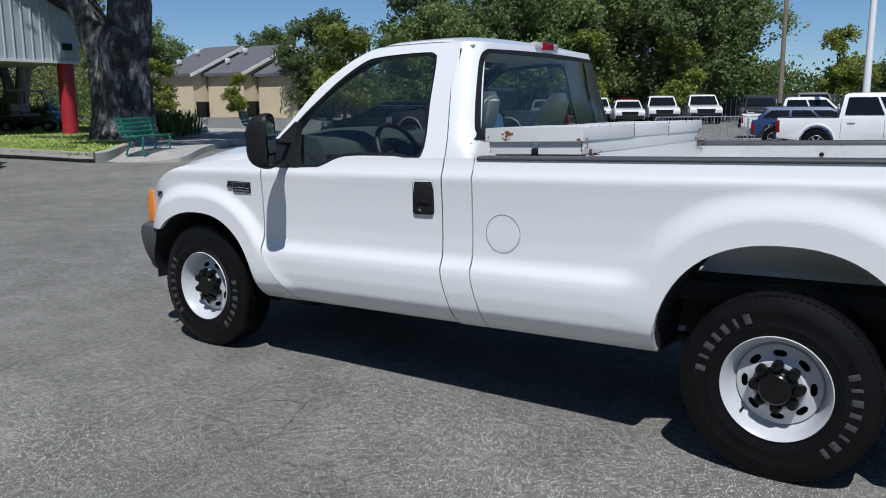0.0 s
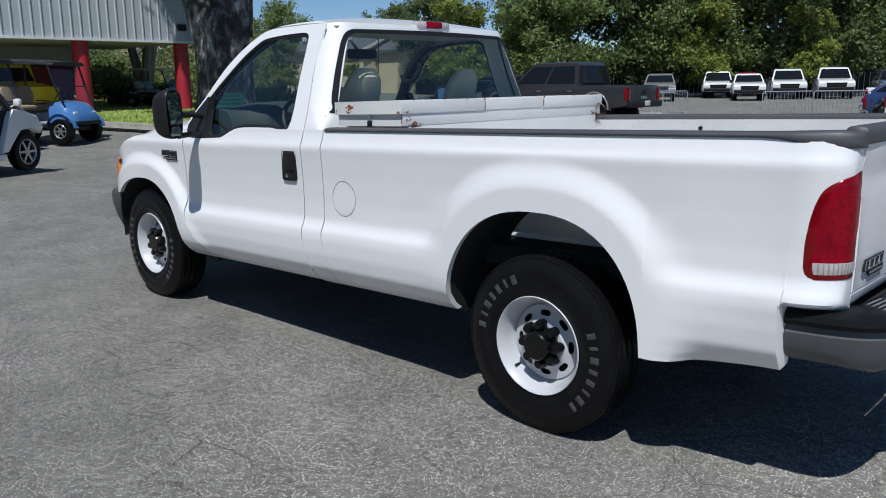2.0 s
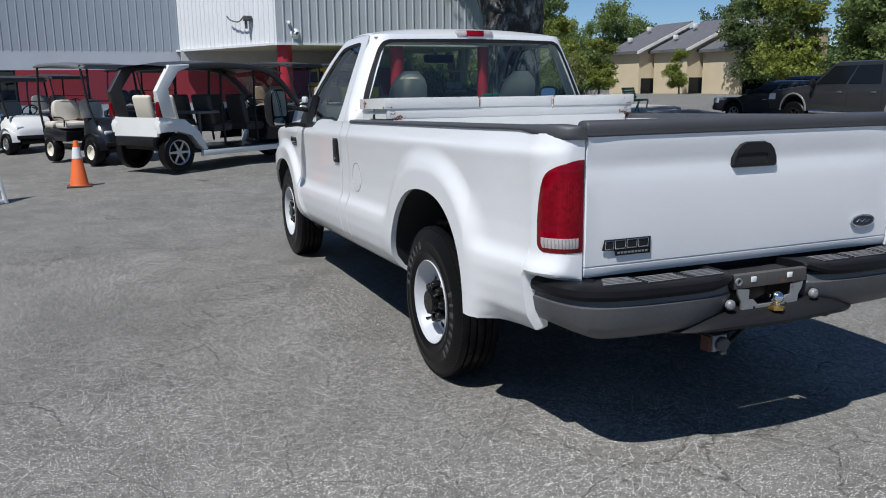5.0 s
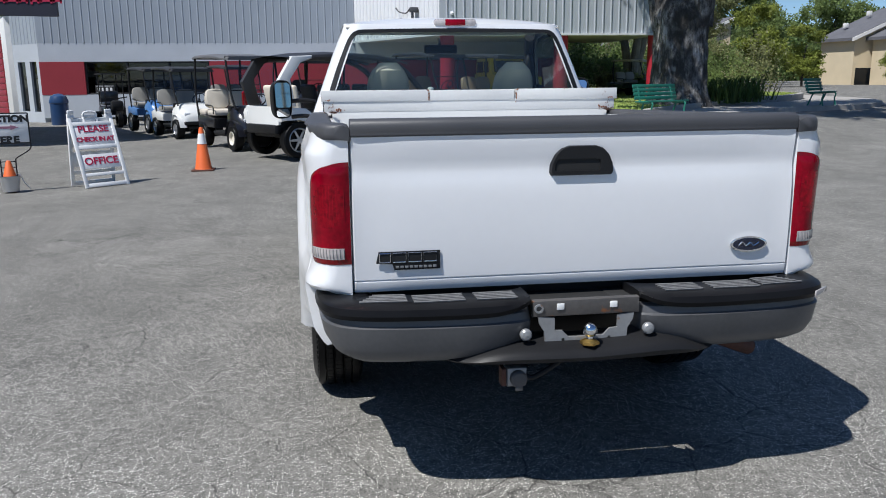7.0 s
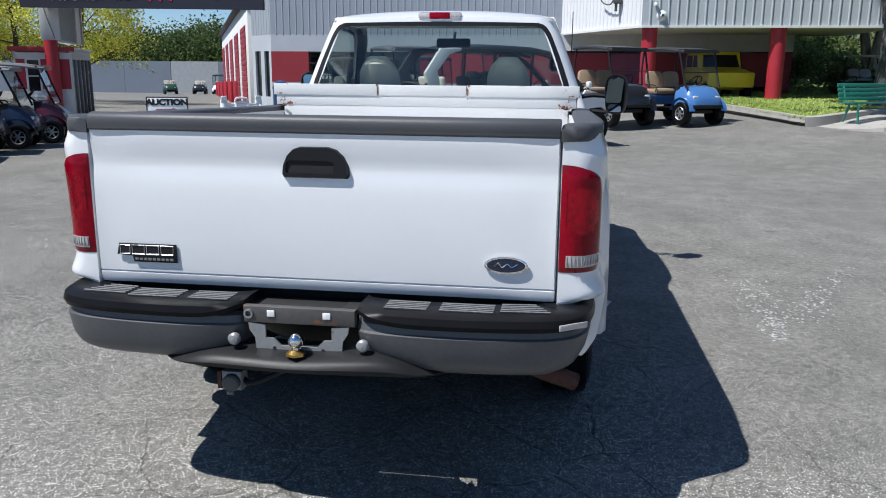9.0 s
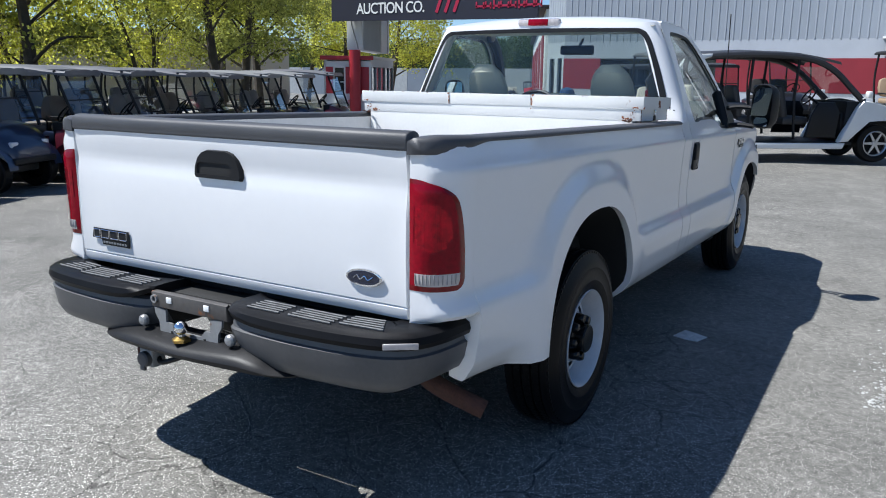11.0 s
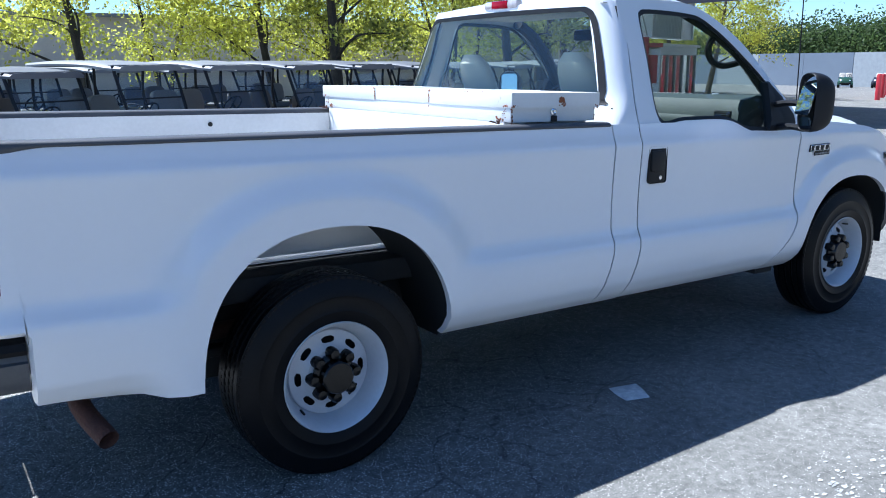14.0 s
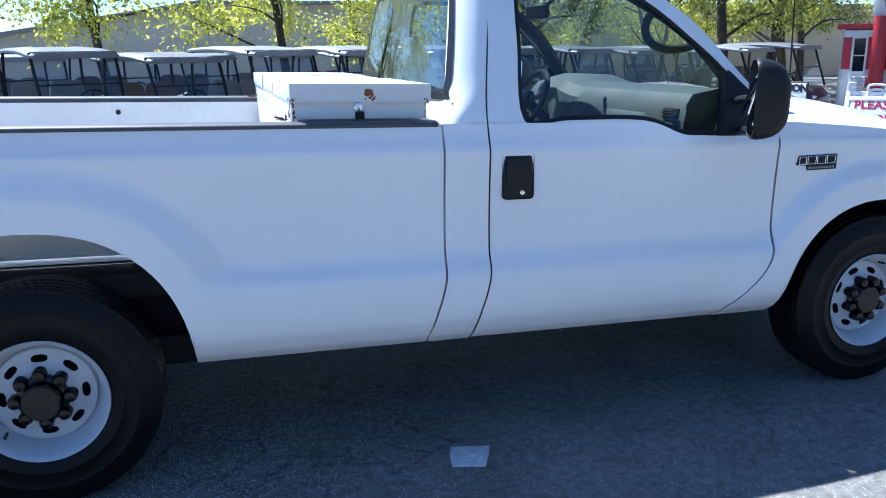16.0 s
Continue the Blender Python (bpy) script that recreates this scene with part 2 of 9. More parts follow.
# ---- mesh helpers ----
def part(name, bm, material, parent=None, label="", rake=False, sharp=32, category="", group="", kind=""):
    """Links a bmesh as one mesh object, under a thing or a part."""
    bmesh.ops.recalc_face_normals(bm, faces=bm.faces[:])
    if rake:
        for v in bm.verts:
            v.co.z -= 0.024 * v.co.x
    lim = radians(sharp)
    for f in bm.faces:
        f.smooth = True
    for e in bm.edges:
        e.smooth = len(e.link_faces) == 2 and e.calc_face_angle(3.2) < lim
    me = bpy.data.meshes.new(name)
    bm.to_mesh(me)
    bm.free()
    for m in material if isinstance(material, (list, tuple)) else (material,):
        me.materials.append(m)
    ob = new(name, me)
    ob.parent = parent
    return tagged(ob, label, category, group, kind)


def thing(name, m, label, category, group="", kind=""):
    """An empty at the base of a thing, which parents its parts."""
    ob = new(name)
    ob.empty_display_size = 0.2
    ob.matrix_basis = m
    return tagged(ob, label, category, group, kind)


def grid(bm, rows, wrap=False):
    vs = [[bm.verts.new(p) for p in r] for r in rows]
    for a, b in zip(vs, vs[1:]):
        k = len(a)
        for i in range(k if wrap else k - 1):
            j = (i + 1) % k
            bm.faces.new((a[i], a[j], b[j], b[i]))
    return vs


def lathe(bm, profile, n=40, c=(0, 0, 0), axis="y"):
    """Turns a profile of (radius, along) round an axis."""
    rows = []
    for r, a in profile:
        ring = []
        for i in range(n):
            u, w = r * math.cos(math.tau * i / n), r * math.sin(math.tau * i / n)
            p = {"y": (u, a, w), "z": (u, w, a), "x": (a, u, w)}[axis]
            ring.append((p[0] + c[0], p[1] + c[1], p[2] + c[2]))
        rows.append(ring)
    return grid(bm, rows, True)


def box(bm, c, s, bevel=0.0, m=None, seg=2):
    """A block of centre c and size s, with rounded edges."""
    t = Matrix.Translation(c) @ Matrix.Diagonal((*s, 1))
    made = bmesh.ops.create_cube(bm, size=1, matrix=(m @ t) if m else t)
    if bevel:
        edges = {e for v in made["verts"] for e in v.link_edges}
        bmesh.ops.bevel(bm, geom=list(edges), offset=bevel, segments=seg, affect="EDGES", profile=0.5)
    return bm


def slab(bm, pts, axis, a, b, bevel=0.0, seg=2):
    """A prism: a polygon of 2D points, drawn out along an axis from a to b."""
    def at(p, d):
        return {"y": (p[0], d, p[1]), "x": (d, p[0], p[1]), "z": (p[0], p[1], d)}[axis]
    lo, hi = [bm.verts.new(at(p, a)) for p in pts], [bm.verts.new(at(p, b)) for p in pts]
    k = len(pts)
    fs = [bm.faces.new(lo[::-1]), bm.faces.new(hi)]
    fs += [bm.faces.new((lo[i], lo[(i + 1) % k], hi[(i + 1) % k], hi[i])) for i in range(k)]
    if bevel:
        rim = [e for f in fs[:2] for e in f.edges]
        bmesh.ops.bevel(bm, geom=rim, offset=bevel, segments=seg, affect="EDGES", profile=0.5)
    return bm


def spline(pts, per=6, closed=False):
    """A smooth line through points."""
    P = [Vector(p) for p in pts]
    k = len(P)
    out = []
    for i in range(k if closed else k - 1):
        if closed:
            a, b, c, d = P[i - 1], P[i], P[(i + 1) % k], P[(i + 2) % k]
        else:
            a, b, c, d = P[max(i - 1, 0)], P[i], P[i + 1], P[min(i + 2, k - 1)]
        for j in range(per):
            t = j / per
            out.append(0.5 * (2 * b + (c - a) * t + (2 * a - 5 * b + 4 * c - d) * t * t + (3 * b - a - 3 * c + d) * t ** 3))
    if not closed:
        out.append(P[-1].copy())
    return out


def tube(bm, pts, r, n=8, cap=True):
    """A round bar along points; r is a radius or one for each point."""
    P = [Vector(p) for p in pts]
    k = len(P)
    rs = list(r) if isinstance(r, (list, tuple)) else [r] * k
    rows, side = [], None
    for i, p in enumerate(P):
        d = (P[min(i + 1, k - 1)] - P[max(i - 1, 0)]).normalized()
        if side is None:
            side = d.orthogonal().normalized()
        side = (side - d * side.dot(d)).normalized()
        up = d.cross(side)
        rows.append([p + rs[i] * (math.cos(math.tau * j / n) * side + math.sin(math.tau * j / n) * up) for j in range(n)])
    vs = grid(bm, rows, True)
    if cap:
        bm.faces.new(vs[0][::-1])
        bm.faces.new(vs[-1])
    return bm


def text_part(name, words, size, m, material, parent, label="", depth=0.002, spread=1.0, bold=0.0):
    """Raised lettering as a mesh; it lies in the xy plane of m, its middle at the origin."""
    cu = bpy.data.curves.new(name, "FONT")
    cu.body, cu.size, cu.extrude, cu.align_x, cu.align_y = words, size, depth, "CENTER", "CENTER"
    cu.space_character, cu.offset = spread, bold
    ob = bpy.data.objects.new(name, cu)
    scene.collection.objects.link(ob)
    me = bpy.data.meshes.new_from_object(ob.evaluated_get(bpy.context.evaluated_depsgraph_get()))
    bpy.data.objects.remove(ob)
    bpy.data.curves.remove(cu)
    me.materials.clear()
    me.materials.append(material)
    ob = new(name, me)
    ob.parent = parent
    ob.matrix_basis = m
    return tagged(ob, label)


def smoothstep(a, b, x):
    t = min(1.0, max(0.0, (x - a) / (b - a)))
    return t * t * (3 - 2 * t)


def rise(x, y):
    """Height of the yard's surface, which climbs gently towards the lawn and falls towards the far fence."""
    s = 0.6 * x - 0.8 * y
    lawn_side = 0.42 * smoothstep(9.0 - 7.5 * smoothstep(-3.0, 0.5, y), 18.0, s) * smoothstep(-4.0, 4.0, 0.7 * (x + y)) * smoothstep(6.0, 1.5, y)
    parked_side = 0.35 * smoothstep(34.0, 44.0, 0.469 * x - 0.883 * y)
    cart_side = -0.12 * smoothstep(4.5, 8.5, y) * smoothstep(27.0, 21.0, x)
    far_side = -0.019 * max(0.0, min(x, 100.0) - 25.0) * smoothstep(0.30, 0.37, y / max(x, 1.0))
    return lawn_side + parked_side + cart_side + far_side


# ---- ground ----
def ground():
    bm = bmesh.new()
    xs = [-400, -200, -100, -60, -40, -28, -20] + list(range(-14, 91, 2)) + [100, 140, 200, 400]
    grid(bm, [[(x, y, rise(x, y)) for x in xs] for y in [-400, -200, -120, -90] + list(range(-70, 61, 2)) + [75, 100, 200, 400]])
    return part("ground", bm, ASPHALT, None, "worn grey asphalt yard with cracks and oil spots", category="ground", kind="structure")


ground()
GRASS_GROUND = mat("lawn_soil", (0.19, 0.24, 0.055), 0.95, var=0.35, scale=1.2, fine=40, bump=0.4)
CONCRETE = mat("concrete", (0.36, 0.34, 0.31), 0.85, var=0.14, scale=2.0, fine=50, bump=0.2, stain=(0.22, 0.20, 0.18), stain_at=0.62)
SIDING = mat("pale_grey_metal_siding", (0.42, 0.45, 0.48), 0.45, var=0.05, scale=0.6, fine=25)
SIDING_WHITE = mat("white_siding", (0.72, 0.73, 0.74), 0.5, var=0.05, scale=0.6, fine=25)
WALL_WHITE = mat("white_painted_block", (0.66, 0.67, 0.68), 0.7, var=0.07, scale=1.0, fine=30, bump=0.1)
# darker bluer copies for the yard front: its shade is put into the colour
SIDING_SHADED = mat("shaded_metal_siding", (0.30, 0.335, 0.385), 0.5, var=0.06, scale=0.6, fine=25)
WALL_SHADED = mat("shaded_white_block", (0.43, 0.465, 0.52), 0.7, var=0.08, scale=1.0, fine=30, bump=0.1)
WALL_RED = mat("red_painted_wall", (0.26, 0.022, 0.035), 0.6, var=0.1, scale=1.5, fine=30)
RED_POST = mat("red_painted_steel", (0.36, 0.02, 0.035), 0.45, var=0.1, scale=2.0)
SOFFIT = mat("pale_soffit", (0.60, 0.57, 0.52), 0.8, var=0.08)
ROOF_EDGE = mat("dark_roof_edge", (0.02, 0.02, 0.022), 0.6)
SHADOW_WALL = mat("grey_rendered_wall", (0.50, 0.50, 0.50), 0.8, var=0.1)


def lawn_height(x, y):
    return rise(x, y) + 0.19 + 0.14 * smoothstep(17.0, 34.0, 0.9 * x - 0.43 * y)


LAWN_EDGE = [(25.5, -4.2), (20.5, -5.3), (17.3, -6.1), (16.45, -6.3), (16.35, -6.75), (18.6, -9.3), (22.4, -13.3), (25.3, -16.9), (28.5, -19.3), (34.0, -20.2), (44.0, -20.9), (62.0, -21.2)]


def lawn():
    edge = spline([(*p, 0) for p in LAWN_EDGE], 5)
    inner = [(34.0 + 30.0 * i / (len(edge) - 1), -6.0 - 6.0 * i / (len(edge) - 1)) for i in range(len(edge))]
    rows = []
    for k in range(15):
        f = (k / 14) ** 1.5
        rows.append([(e.x + (q[0] - e.x) * f, e.y + (q[1] - e.y) * f, 0) for e, q in zip(edge, inner)])
    bm = bmesh.new()
    grid(bm, [[(x, y, lawn_height(x, y) - 0.015) for x, y, _ in r] for r in rows])
    part("lawn", bm, GRASS_GROUND, None, "raised lawn of green grass behind a concrete kerb", category="lawn", kind="structure")
    # blades
    bm = bmesh.new()
    rnd = random.Random(5)
    verts, faces = [], []
    for _ in range(60000):
        i, k = rnd.randrange(len(edge) - 1), rnd.random()
        f = rnd.random() ** 1.7 * 0.95
        e = edge[i].lerp(edge[i + 1], k)
        q = inner[i]
        x, y = e.x + (q[0] - e.x) * f, e.y + (q[1] - e.y) * f
        if x > 46:
            continue
        z = lawn_height(x, y) - 0.02
        a, h, w = rnd.uniform(0, math.tau), rnd.uniform(0.03, 0.07), rnd.uniform(0.008, 0.022)
        b = len(verts)
        dx, dy = w * math.cos(a), w * math.sin(a)
        verts += [(x - dx, y - dy, z), (x + dx, y + dy, z), (x + rnd.uniform(-.04, .04), y + rnd.uniform(-.04, .04), z + h)]
        faces.append((b, b + 1, b + 2))
    me = bpy.data.meshes.new("grass")
    me.from_pydata(verts, [], faces)
    me.materials.append(mat("grass_blades", (0.31, 0.39, 0.085), 0.7, var=0.3, scale=0.5, fine=6, island=0.35))
    tagged(new("grass", me), "short green lawn grass with dry yellow tips", "grass", kind="stuff")
    # kerb
    bm = bmesh.new()
    out = []
    for i, p in enumerate(edge):
        d = (edge[min(i + 1, len(edge) - 1)] - edge[max(i - 1, 0)]).normalized()
        nrm = Vector((d.y, -d.x, 0))
        if nrm.dot(Vector((-1, -0.6, 0))) < 0:
            nrm = -nrm
        out.append((p, nrm))
    rows = [[p + nrm * o + Vector((0, 0, (rise(p.x, p.y) if low else lawn_height(p.x, p.y)) + dz)) for p, nrm in out]
            for o, low, dz in ((0.17, True, -0.05), (0.16, False, 0.03), (0.145, False, 0.045), (0.0, False, 0.05), (-0.01, False, -0.1))]
    grid(bm, rows)
    part("kerb", bm, CONCRETE, None, "weathered concrete kerb edging the raised lawn", category="kerb", kind="structure")
    # sidewalk with a kerb face towards the yard
    bm = bmesh.new()
    walk_in = [(16.2, -6.55), (17.1, -7.75), (18.5, -9.45), (22.25, -13.45), (25.1, -17.05), (28.4, -19.5), (34, -20.4), (44, -21.1), (62, -21.4)]
    walk_out = [(15.9, -6.7), (14.7, -7.6), (15.8, -9.2), (19.0, -13.3), (20.9, -16.9), (25.6, -21.0), (33, -22.5), (44, -23.2), (62, -23.6)]
    a, b = spline([(*p, 0) for p in walk_in], 4), spline([(*p, 0) for p in walk_out], 4)
    def lift(i):
        return 0.012 + 0.123 * smoothstep(1, 6, i)
    rows = [[p + Vector((0, 0, rise(p.x, p.y) + lift(i))) for i, p in enumerate(a)],
            [q + Vector((0, 0, rise(q.x, q.y) + lift(i))) for i, q in enumerate(b)],
            [q + Vector((-0.03, -0.02, rise(q.x, q.y) - 0.05)) for i, q in enumerate(b)]]
    grid(bm, rows)
    part("pavement", bm, CONCRETE, None, "pale concrete pavement with a dropped kerb", category="pavement", kind="structure")


lawn()


# ---- the auction building ----
def corrugated(name, p, q, z0, z1a, z1b, material, pitch=0.30, depth=0.035, parent=None, label=""):
    """A wall of ribbed metal sheet from p to q; its top runs from z1a to z1b."""
    p, q = Vector((*p, 0)), Vector((*q, 0))
    d = q - p
    length = d.length
    d.normalize()
    nrm = Vector((d.y, -d.x, 0))
    prof, s = [(0, 0)], 0
    while s < length - pitch:
        prof += [(s + pitch * 0.78, 0), (s + pitch * 0.84, depth), (s + pitch * 0.94, depth), (s + pitch, 0)]
        s += pitch
    prof.append((length, 0))
    bm = bmesh.new()
    grid(bm, [[p + d * a + nrm * o + Vector((0, 0, z0)) for a, o in prof],
              [p + d * a + nrm * o + Vector((0, 0, z1a + (z1b - z1a) * a / length)) for a, o in prof]])
    return part(name, bm, material, parent, label, sharp=20)


def building():
    B = thing("auction_building", pose(0, 0, 0), "large pale grey corrugated metal building with red painted bands", "building", kind="structure")
    X = 31.0
    g = rise(X, 4) - 0.1
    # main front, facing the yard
    corrugated("upper_wall", (X, 12.0), (X, -0.6), 3.0, 8.5, 8.5, SIDING_SHADED, depth=0.018, parent=B, label="upper wall of pale grey ribbed metal siding")
    bm = bmesh.new()
    slab(bm, [(12.0, 2.28), (-0.6, 2.28), (-0.6, 3.0), (12.0, 3.0)], "x", X + 0.0, X + 0.3)
    part("band_wall", bm, WALL_SHADED, B)
    bm = bmesh.new()
    slab(bm, [(12.0, g), (-6, g), (-6, 0.98), (12.0, 0.98)], "x", X - 0.02, X + 0.28)
    part("base_wall", bm, WALL_SHADED, B)
    bm = bmesh.new()                                       # red band with a window opening
    for y0, y1 in ((12.0, 10.3), (5.4, -6.0)):
        slab(bm, [(y0, 0.98), (y1, 0.98), (y1, 2.28), (y0, 2.28)], "x", X - 0.03, X + 0.25)
    part("red_wall", bm, WALL_RED, B)
    w = part("office_window", slab(bmesh.new(), [(10.3, 0.98), (5.4, 0.98), (5.4, 2.28), (10.3, 2.28)], "x", X + 0.12, X + 0.14), DARK_GLASS, B, "dark office window")
    bm = bmesh.new()
    for y in (10.27, 8.65, 7.0, 5.43):
        box(bm, (X + 0.1, y, 1.63), (0.08, 0.07, 1.3), 0.006)
    for z in (1.01, 2.25):
        box(bm, (X + 0.1, 7.85, z), (0.08, 4.9, 0.06), 0.006)
    part("window_frame", bm, ROOF_EDGE, w)
    bm = bmesh.new()
    box(bm, (X + 2.0, 7.85, 1.4), (0.1, 5.2, 3), 0)
    part("room_wall", bm, SHADOW_WALL, B)
    bm = bmesh.new()
    box(bm, (X + 0.08, 9.6, 1.18), (0.02, 0.75, 0.34), 0.01)
    sg = part("window_sign", bm, ROOF_EDGE, w, "small dark window sign with a pale frame")
    bm = bmesh.new()
    for z in (1.05, 1.31):
        box(bm, (X + 0.06, 9.6, z), (0.01, 0.66, 0.02), 0)
    for k in range(4):
        box(bm, (X + 0.06, 9.36 + 0.16 * k, 1.18), (0.01, 0.09, 0.14), 0.01)
    part("sign_marks", bm, WALL_WHITE, sg)
    # chamfered corner with two tall dark windows
    ca, cb = Vector((X, 12.0, 0)), Vector((32.6, 13.5, 0))
    corrugated("corner_wall_upper", cb.xy, ca.xy, 3.0, 8.5, 8.5, SIDING_SHADED, depth=0.018, parent=B)
    cd = (cb - ca).normalized()
    cm = Matrix(((cd.x, -cd.y, 0, ca.x), (cd.y, cd.x, 0, ca.y), (0, 0, 1, 0), (0, 0, 0, 1)))
    cl = (cb - ca).length
    bm = bmesh.new()
    for x0, x1, z0, z1 in ((0, cl, g - 0.2, 0.3), (0, cl, 2.3, 3.0), (0, 0.25, 0.3, 2.3), (0.8, 1.2, 0.3, 2.3), (1.85, cl, 0.3, 2.3)):
        box(bm, ((x0 + x1) / 2, -0.12, (z0 + z1) / 2), (x1 - x0, 0.24, z1 - z0), 0, cm)
    part("corner_wall", bm, WALL_SHADED, B)
    for x0, x1 in ((0.25, 0.8), (1.2, 1.85)):
        bm = bmesh.new()
        box(bm, ((x0 + x1) / 2, -0.10, 1.3), (x1 - x0, 0.02, 2.0), 0, cm)
        part("corner_window", bm, DARK_GLASS, B, "tall dark window")
    # left end wall, going back from the yard, with dark doors
    corrugated("end_wall_upper", (X + 14, 13.6), (32.6, 13.5), 3.0, 8.5, 8.5, SIDING, parent=B)
    bm = bmesh.new()
    slab(bm, [(32.6, 13.5), (X + 14, 13.6), (X + 14, 13.3), (32.6, 13.2)], "z", g - 0.6, 3.0)
    part("end_wall", bm, WALL_WHITE, B)
    # the bay on columns
    cx, cy, ey = 24.9, -3.3, -11.75
    # sunlit side of the bay is put in a whiter siding colour than its front
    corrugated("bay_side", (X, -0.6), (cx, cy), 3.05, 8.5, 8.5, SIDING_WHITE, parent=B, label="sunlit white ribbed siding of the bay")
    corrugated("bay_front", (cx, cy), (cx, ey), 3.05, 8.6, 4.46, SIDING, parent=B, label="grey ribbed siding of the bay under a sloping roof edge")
    bm = bmesh.new()
    slab(bm, [(cx + 0.02, ey), (cx + 6.5, ey), (cx + 6.5, ey + 0.15), (cx + 0.02, ey + 0.15)], "z", 3.05, 4.46)
    part("bay_end", bm, SIDING, B)
    bm = bmesh.new()
    slab(bm, [(cy, 8.75), (ey - 0.25, 4.50), (ey - 0.25, 4.34), (cy, 8.59)], "x", cx - 0.28, cx + 7)
    part("roof_edge", bm, ROOF_EDGE, B, "dark sloping roof edge")
    bm = bmesh.new()
    slab(bm, [(cx + 0.03, cy), (X + 0.5, -0.62), (X + 0.5, ey), (cx + 0.03, ey)], "z", 3.0, 3.06)
    part("soffit", bm, SOFFIT, B)
    bm = bmesh.new()
    slab(bm, [(cx - 0.06, cy), (cx + 0.06, cy), (cx + 0.06, ey), (cx - 0.06, ey)], "z", 2.98, 3.06)
    slab(bm, [(X, -0.6), (cx, cy), (cx + 0.06, cy + 0.1), (X, -0.45)], "z", 2.98, 3.06)
    part("edge_trim", bm, WALL_WHITE, B)
    for y in (-3.62, -7.82, -11.42):
        bm = bmesh.new()
        lathe(bm, [(0.26, rise(cx, y) - 0.05), (0.26, 3.02)], 24, (cx + 0.35, y, 0), "z")
        part("column", bm, RED_POST, B, "round red painted steel column")
    # recess under the bay
    bm = bmesh.new()
    slab(bm, [(-0.6, 2.35), (-9.7, 2.35), (-9.7, 3.02), (-0.6, 3.02)], "x", X - 0.5, X - 0.2)
    part("beam", bm, SHADOW_WALL, B)
    bm = bmesh.new()
    slab(bm, [(X - 0.02, -9.8), (X + 6, -9.8), (X + 6, -9.55), (X - 0.02, -9.55)], "z", g, 3.02)
    slab(bm, [(X - 0.06, -9.8), (X - 0.02, -9.8), (X - 0.02, -7.8), (X - 0.06, -7.8)], "z", 0.98, 2.3)
    part("recess_wall", bm, WALL_RED, B)
    # wall fittings
    bm = bmesh.new()
    box(bm, (cx - 0.10, -3.72, 3.74), (0.16, 0.10, 0.10), 0.03)
    lathe(bm, [(0.0, 0.0), (0.06, 0.01), (0.065, 0.06), (0.03, 0.09), (0, 0.095)], 16, (cx - 0.2, -3.72, 3.66), "z")
    part("wall_camera", bm, WALL_WHITE, B, "small white dome security camera")
    bm = bmesh.new()
    lathe(bm, [(0.05, 0.0), (0.06, 0.12), (0.09, 0.2), (0.17, 0.3), (0.18, 0.31), (0.15, 0.29), (0.02, 0.1)], 20, (cx - 0.32, -3.95, 3.36), "x")
    part("horn_speaker", bm, WALL_WHITE, B, "white horn loudspeaker")
    bm = bmesh.new()
    box(bm, (26.2, -2.55, 3.95), (0.2, 0.3, 0.18), 0.02)
    tube(bm, [(26.2, -2.5, 3.6), (26.2, -2.5, 3.9)], 0.05)
    tube(bm, spline([(26.2, -2.4, 3.98), (26.6, -2.3, 3.86), (27.1, -2.1, 3.95), (27.3, -2.0, 4.1)], 5), 0.025)
    part("flood_light", bm, GREY_METAL, B, "grey flood light with a hanging cable")
    bm = bmesh.new()
    box(bm, (cx - 0.06, -11.3, 3.52), (0.12, 0.3, 0.22), 0.02)
    part("wall_light", bm, BLACK, B)
    # roof deck, back and sides close the body
    bm = bmesh.new()
    slab(bm, [(X, 12.0), (32.6, 13.5), (X + 14, 13.6), (X + 14, -11.75), (cx, ey), (cx, cy), (X, -0.6)], "z", 8.4, 8.5)
    part("roof", bm, ROOF_EDGE, B)
    bm = bmesh.new()
    slab(bm, [(13.6, 0), (-9.8, 0), (-9.8, 8.4), (13.6, 8.4)], "x", X + 13.8, X + 14)
    part("back_wall", bm, SIDING, B)
    return B


building()
# ---- the white pickup: x ahead from the rear axle, y to its left ----
SLOT = (-0.10, 0.21)                                # gap left in the added plates for a streak of sun
ARCH_R = (0.010, 0.42, 0.515, 0.565, 2.35)     # rear arch: middle, base height, half width, rise, roundness
CORNER = 0.16                                      # depth of the rounded rear corner
ARCH_F = (3.475, 0.40, 0.525, 0.56, 2.3)
PZ = [0.44, 0.46, 0.50, 0.56, 0.64, 0.72, 0.765, 0.80, 0.83, 0.92, 1.05, 1.16, 1.20, 1.222, 1.238, 1.27, 1.30]
PY = [0.890, 0.912, 0.960, 0.996, 1.010, 1.013, 1.007, 0.988, 0.979, 0.976, 0.980, 0.987, 0.991, 0.990, 0.980, 0.970, 0.962]


def side_profile(z):
    return 0.25 * (np.interp(z - 0.008, PZ, PY) + 2 * np.interp(z, PZ, PY) + np.interp(z + 0.008, PZ, PY))


def arch_norm(x, z, arch):
    c, z0, a, b, n = arch
    return (abs((x - c) / a) ** n + max(0.0, (z - z0) / b) ** n) ** (1 / n)


def arch_height(x, arch):
    c, z0, a, b, n = arch
    u = abs((x - c) / a)
    return z0 + b * max(0.0, 1 - u ** n) ** (1 / n) if u < 1 else 0.0


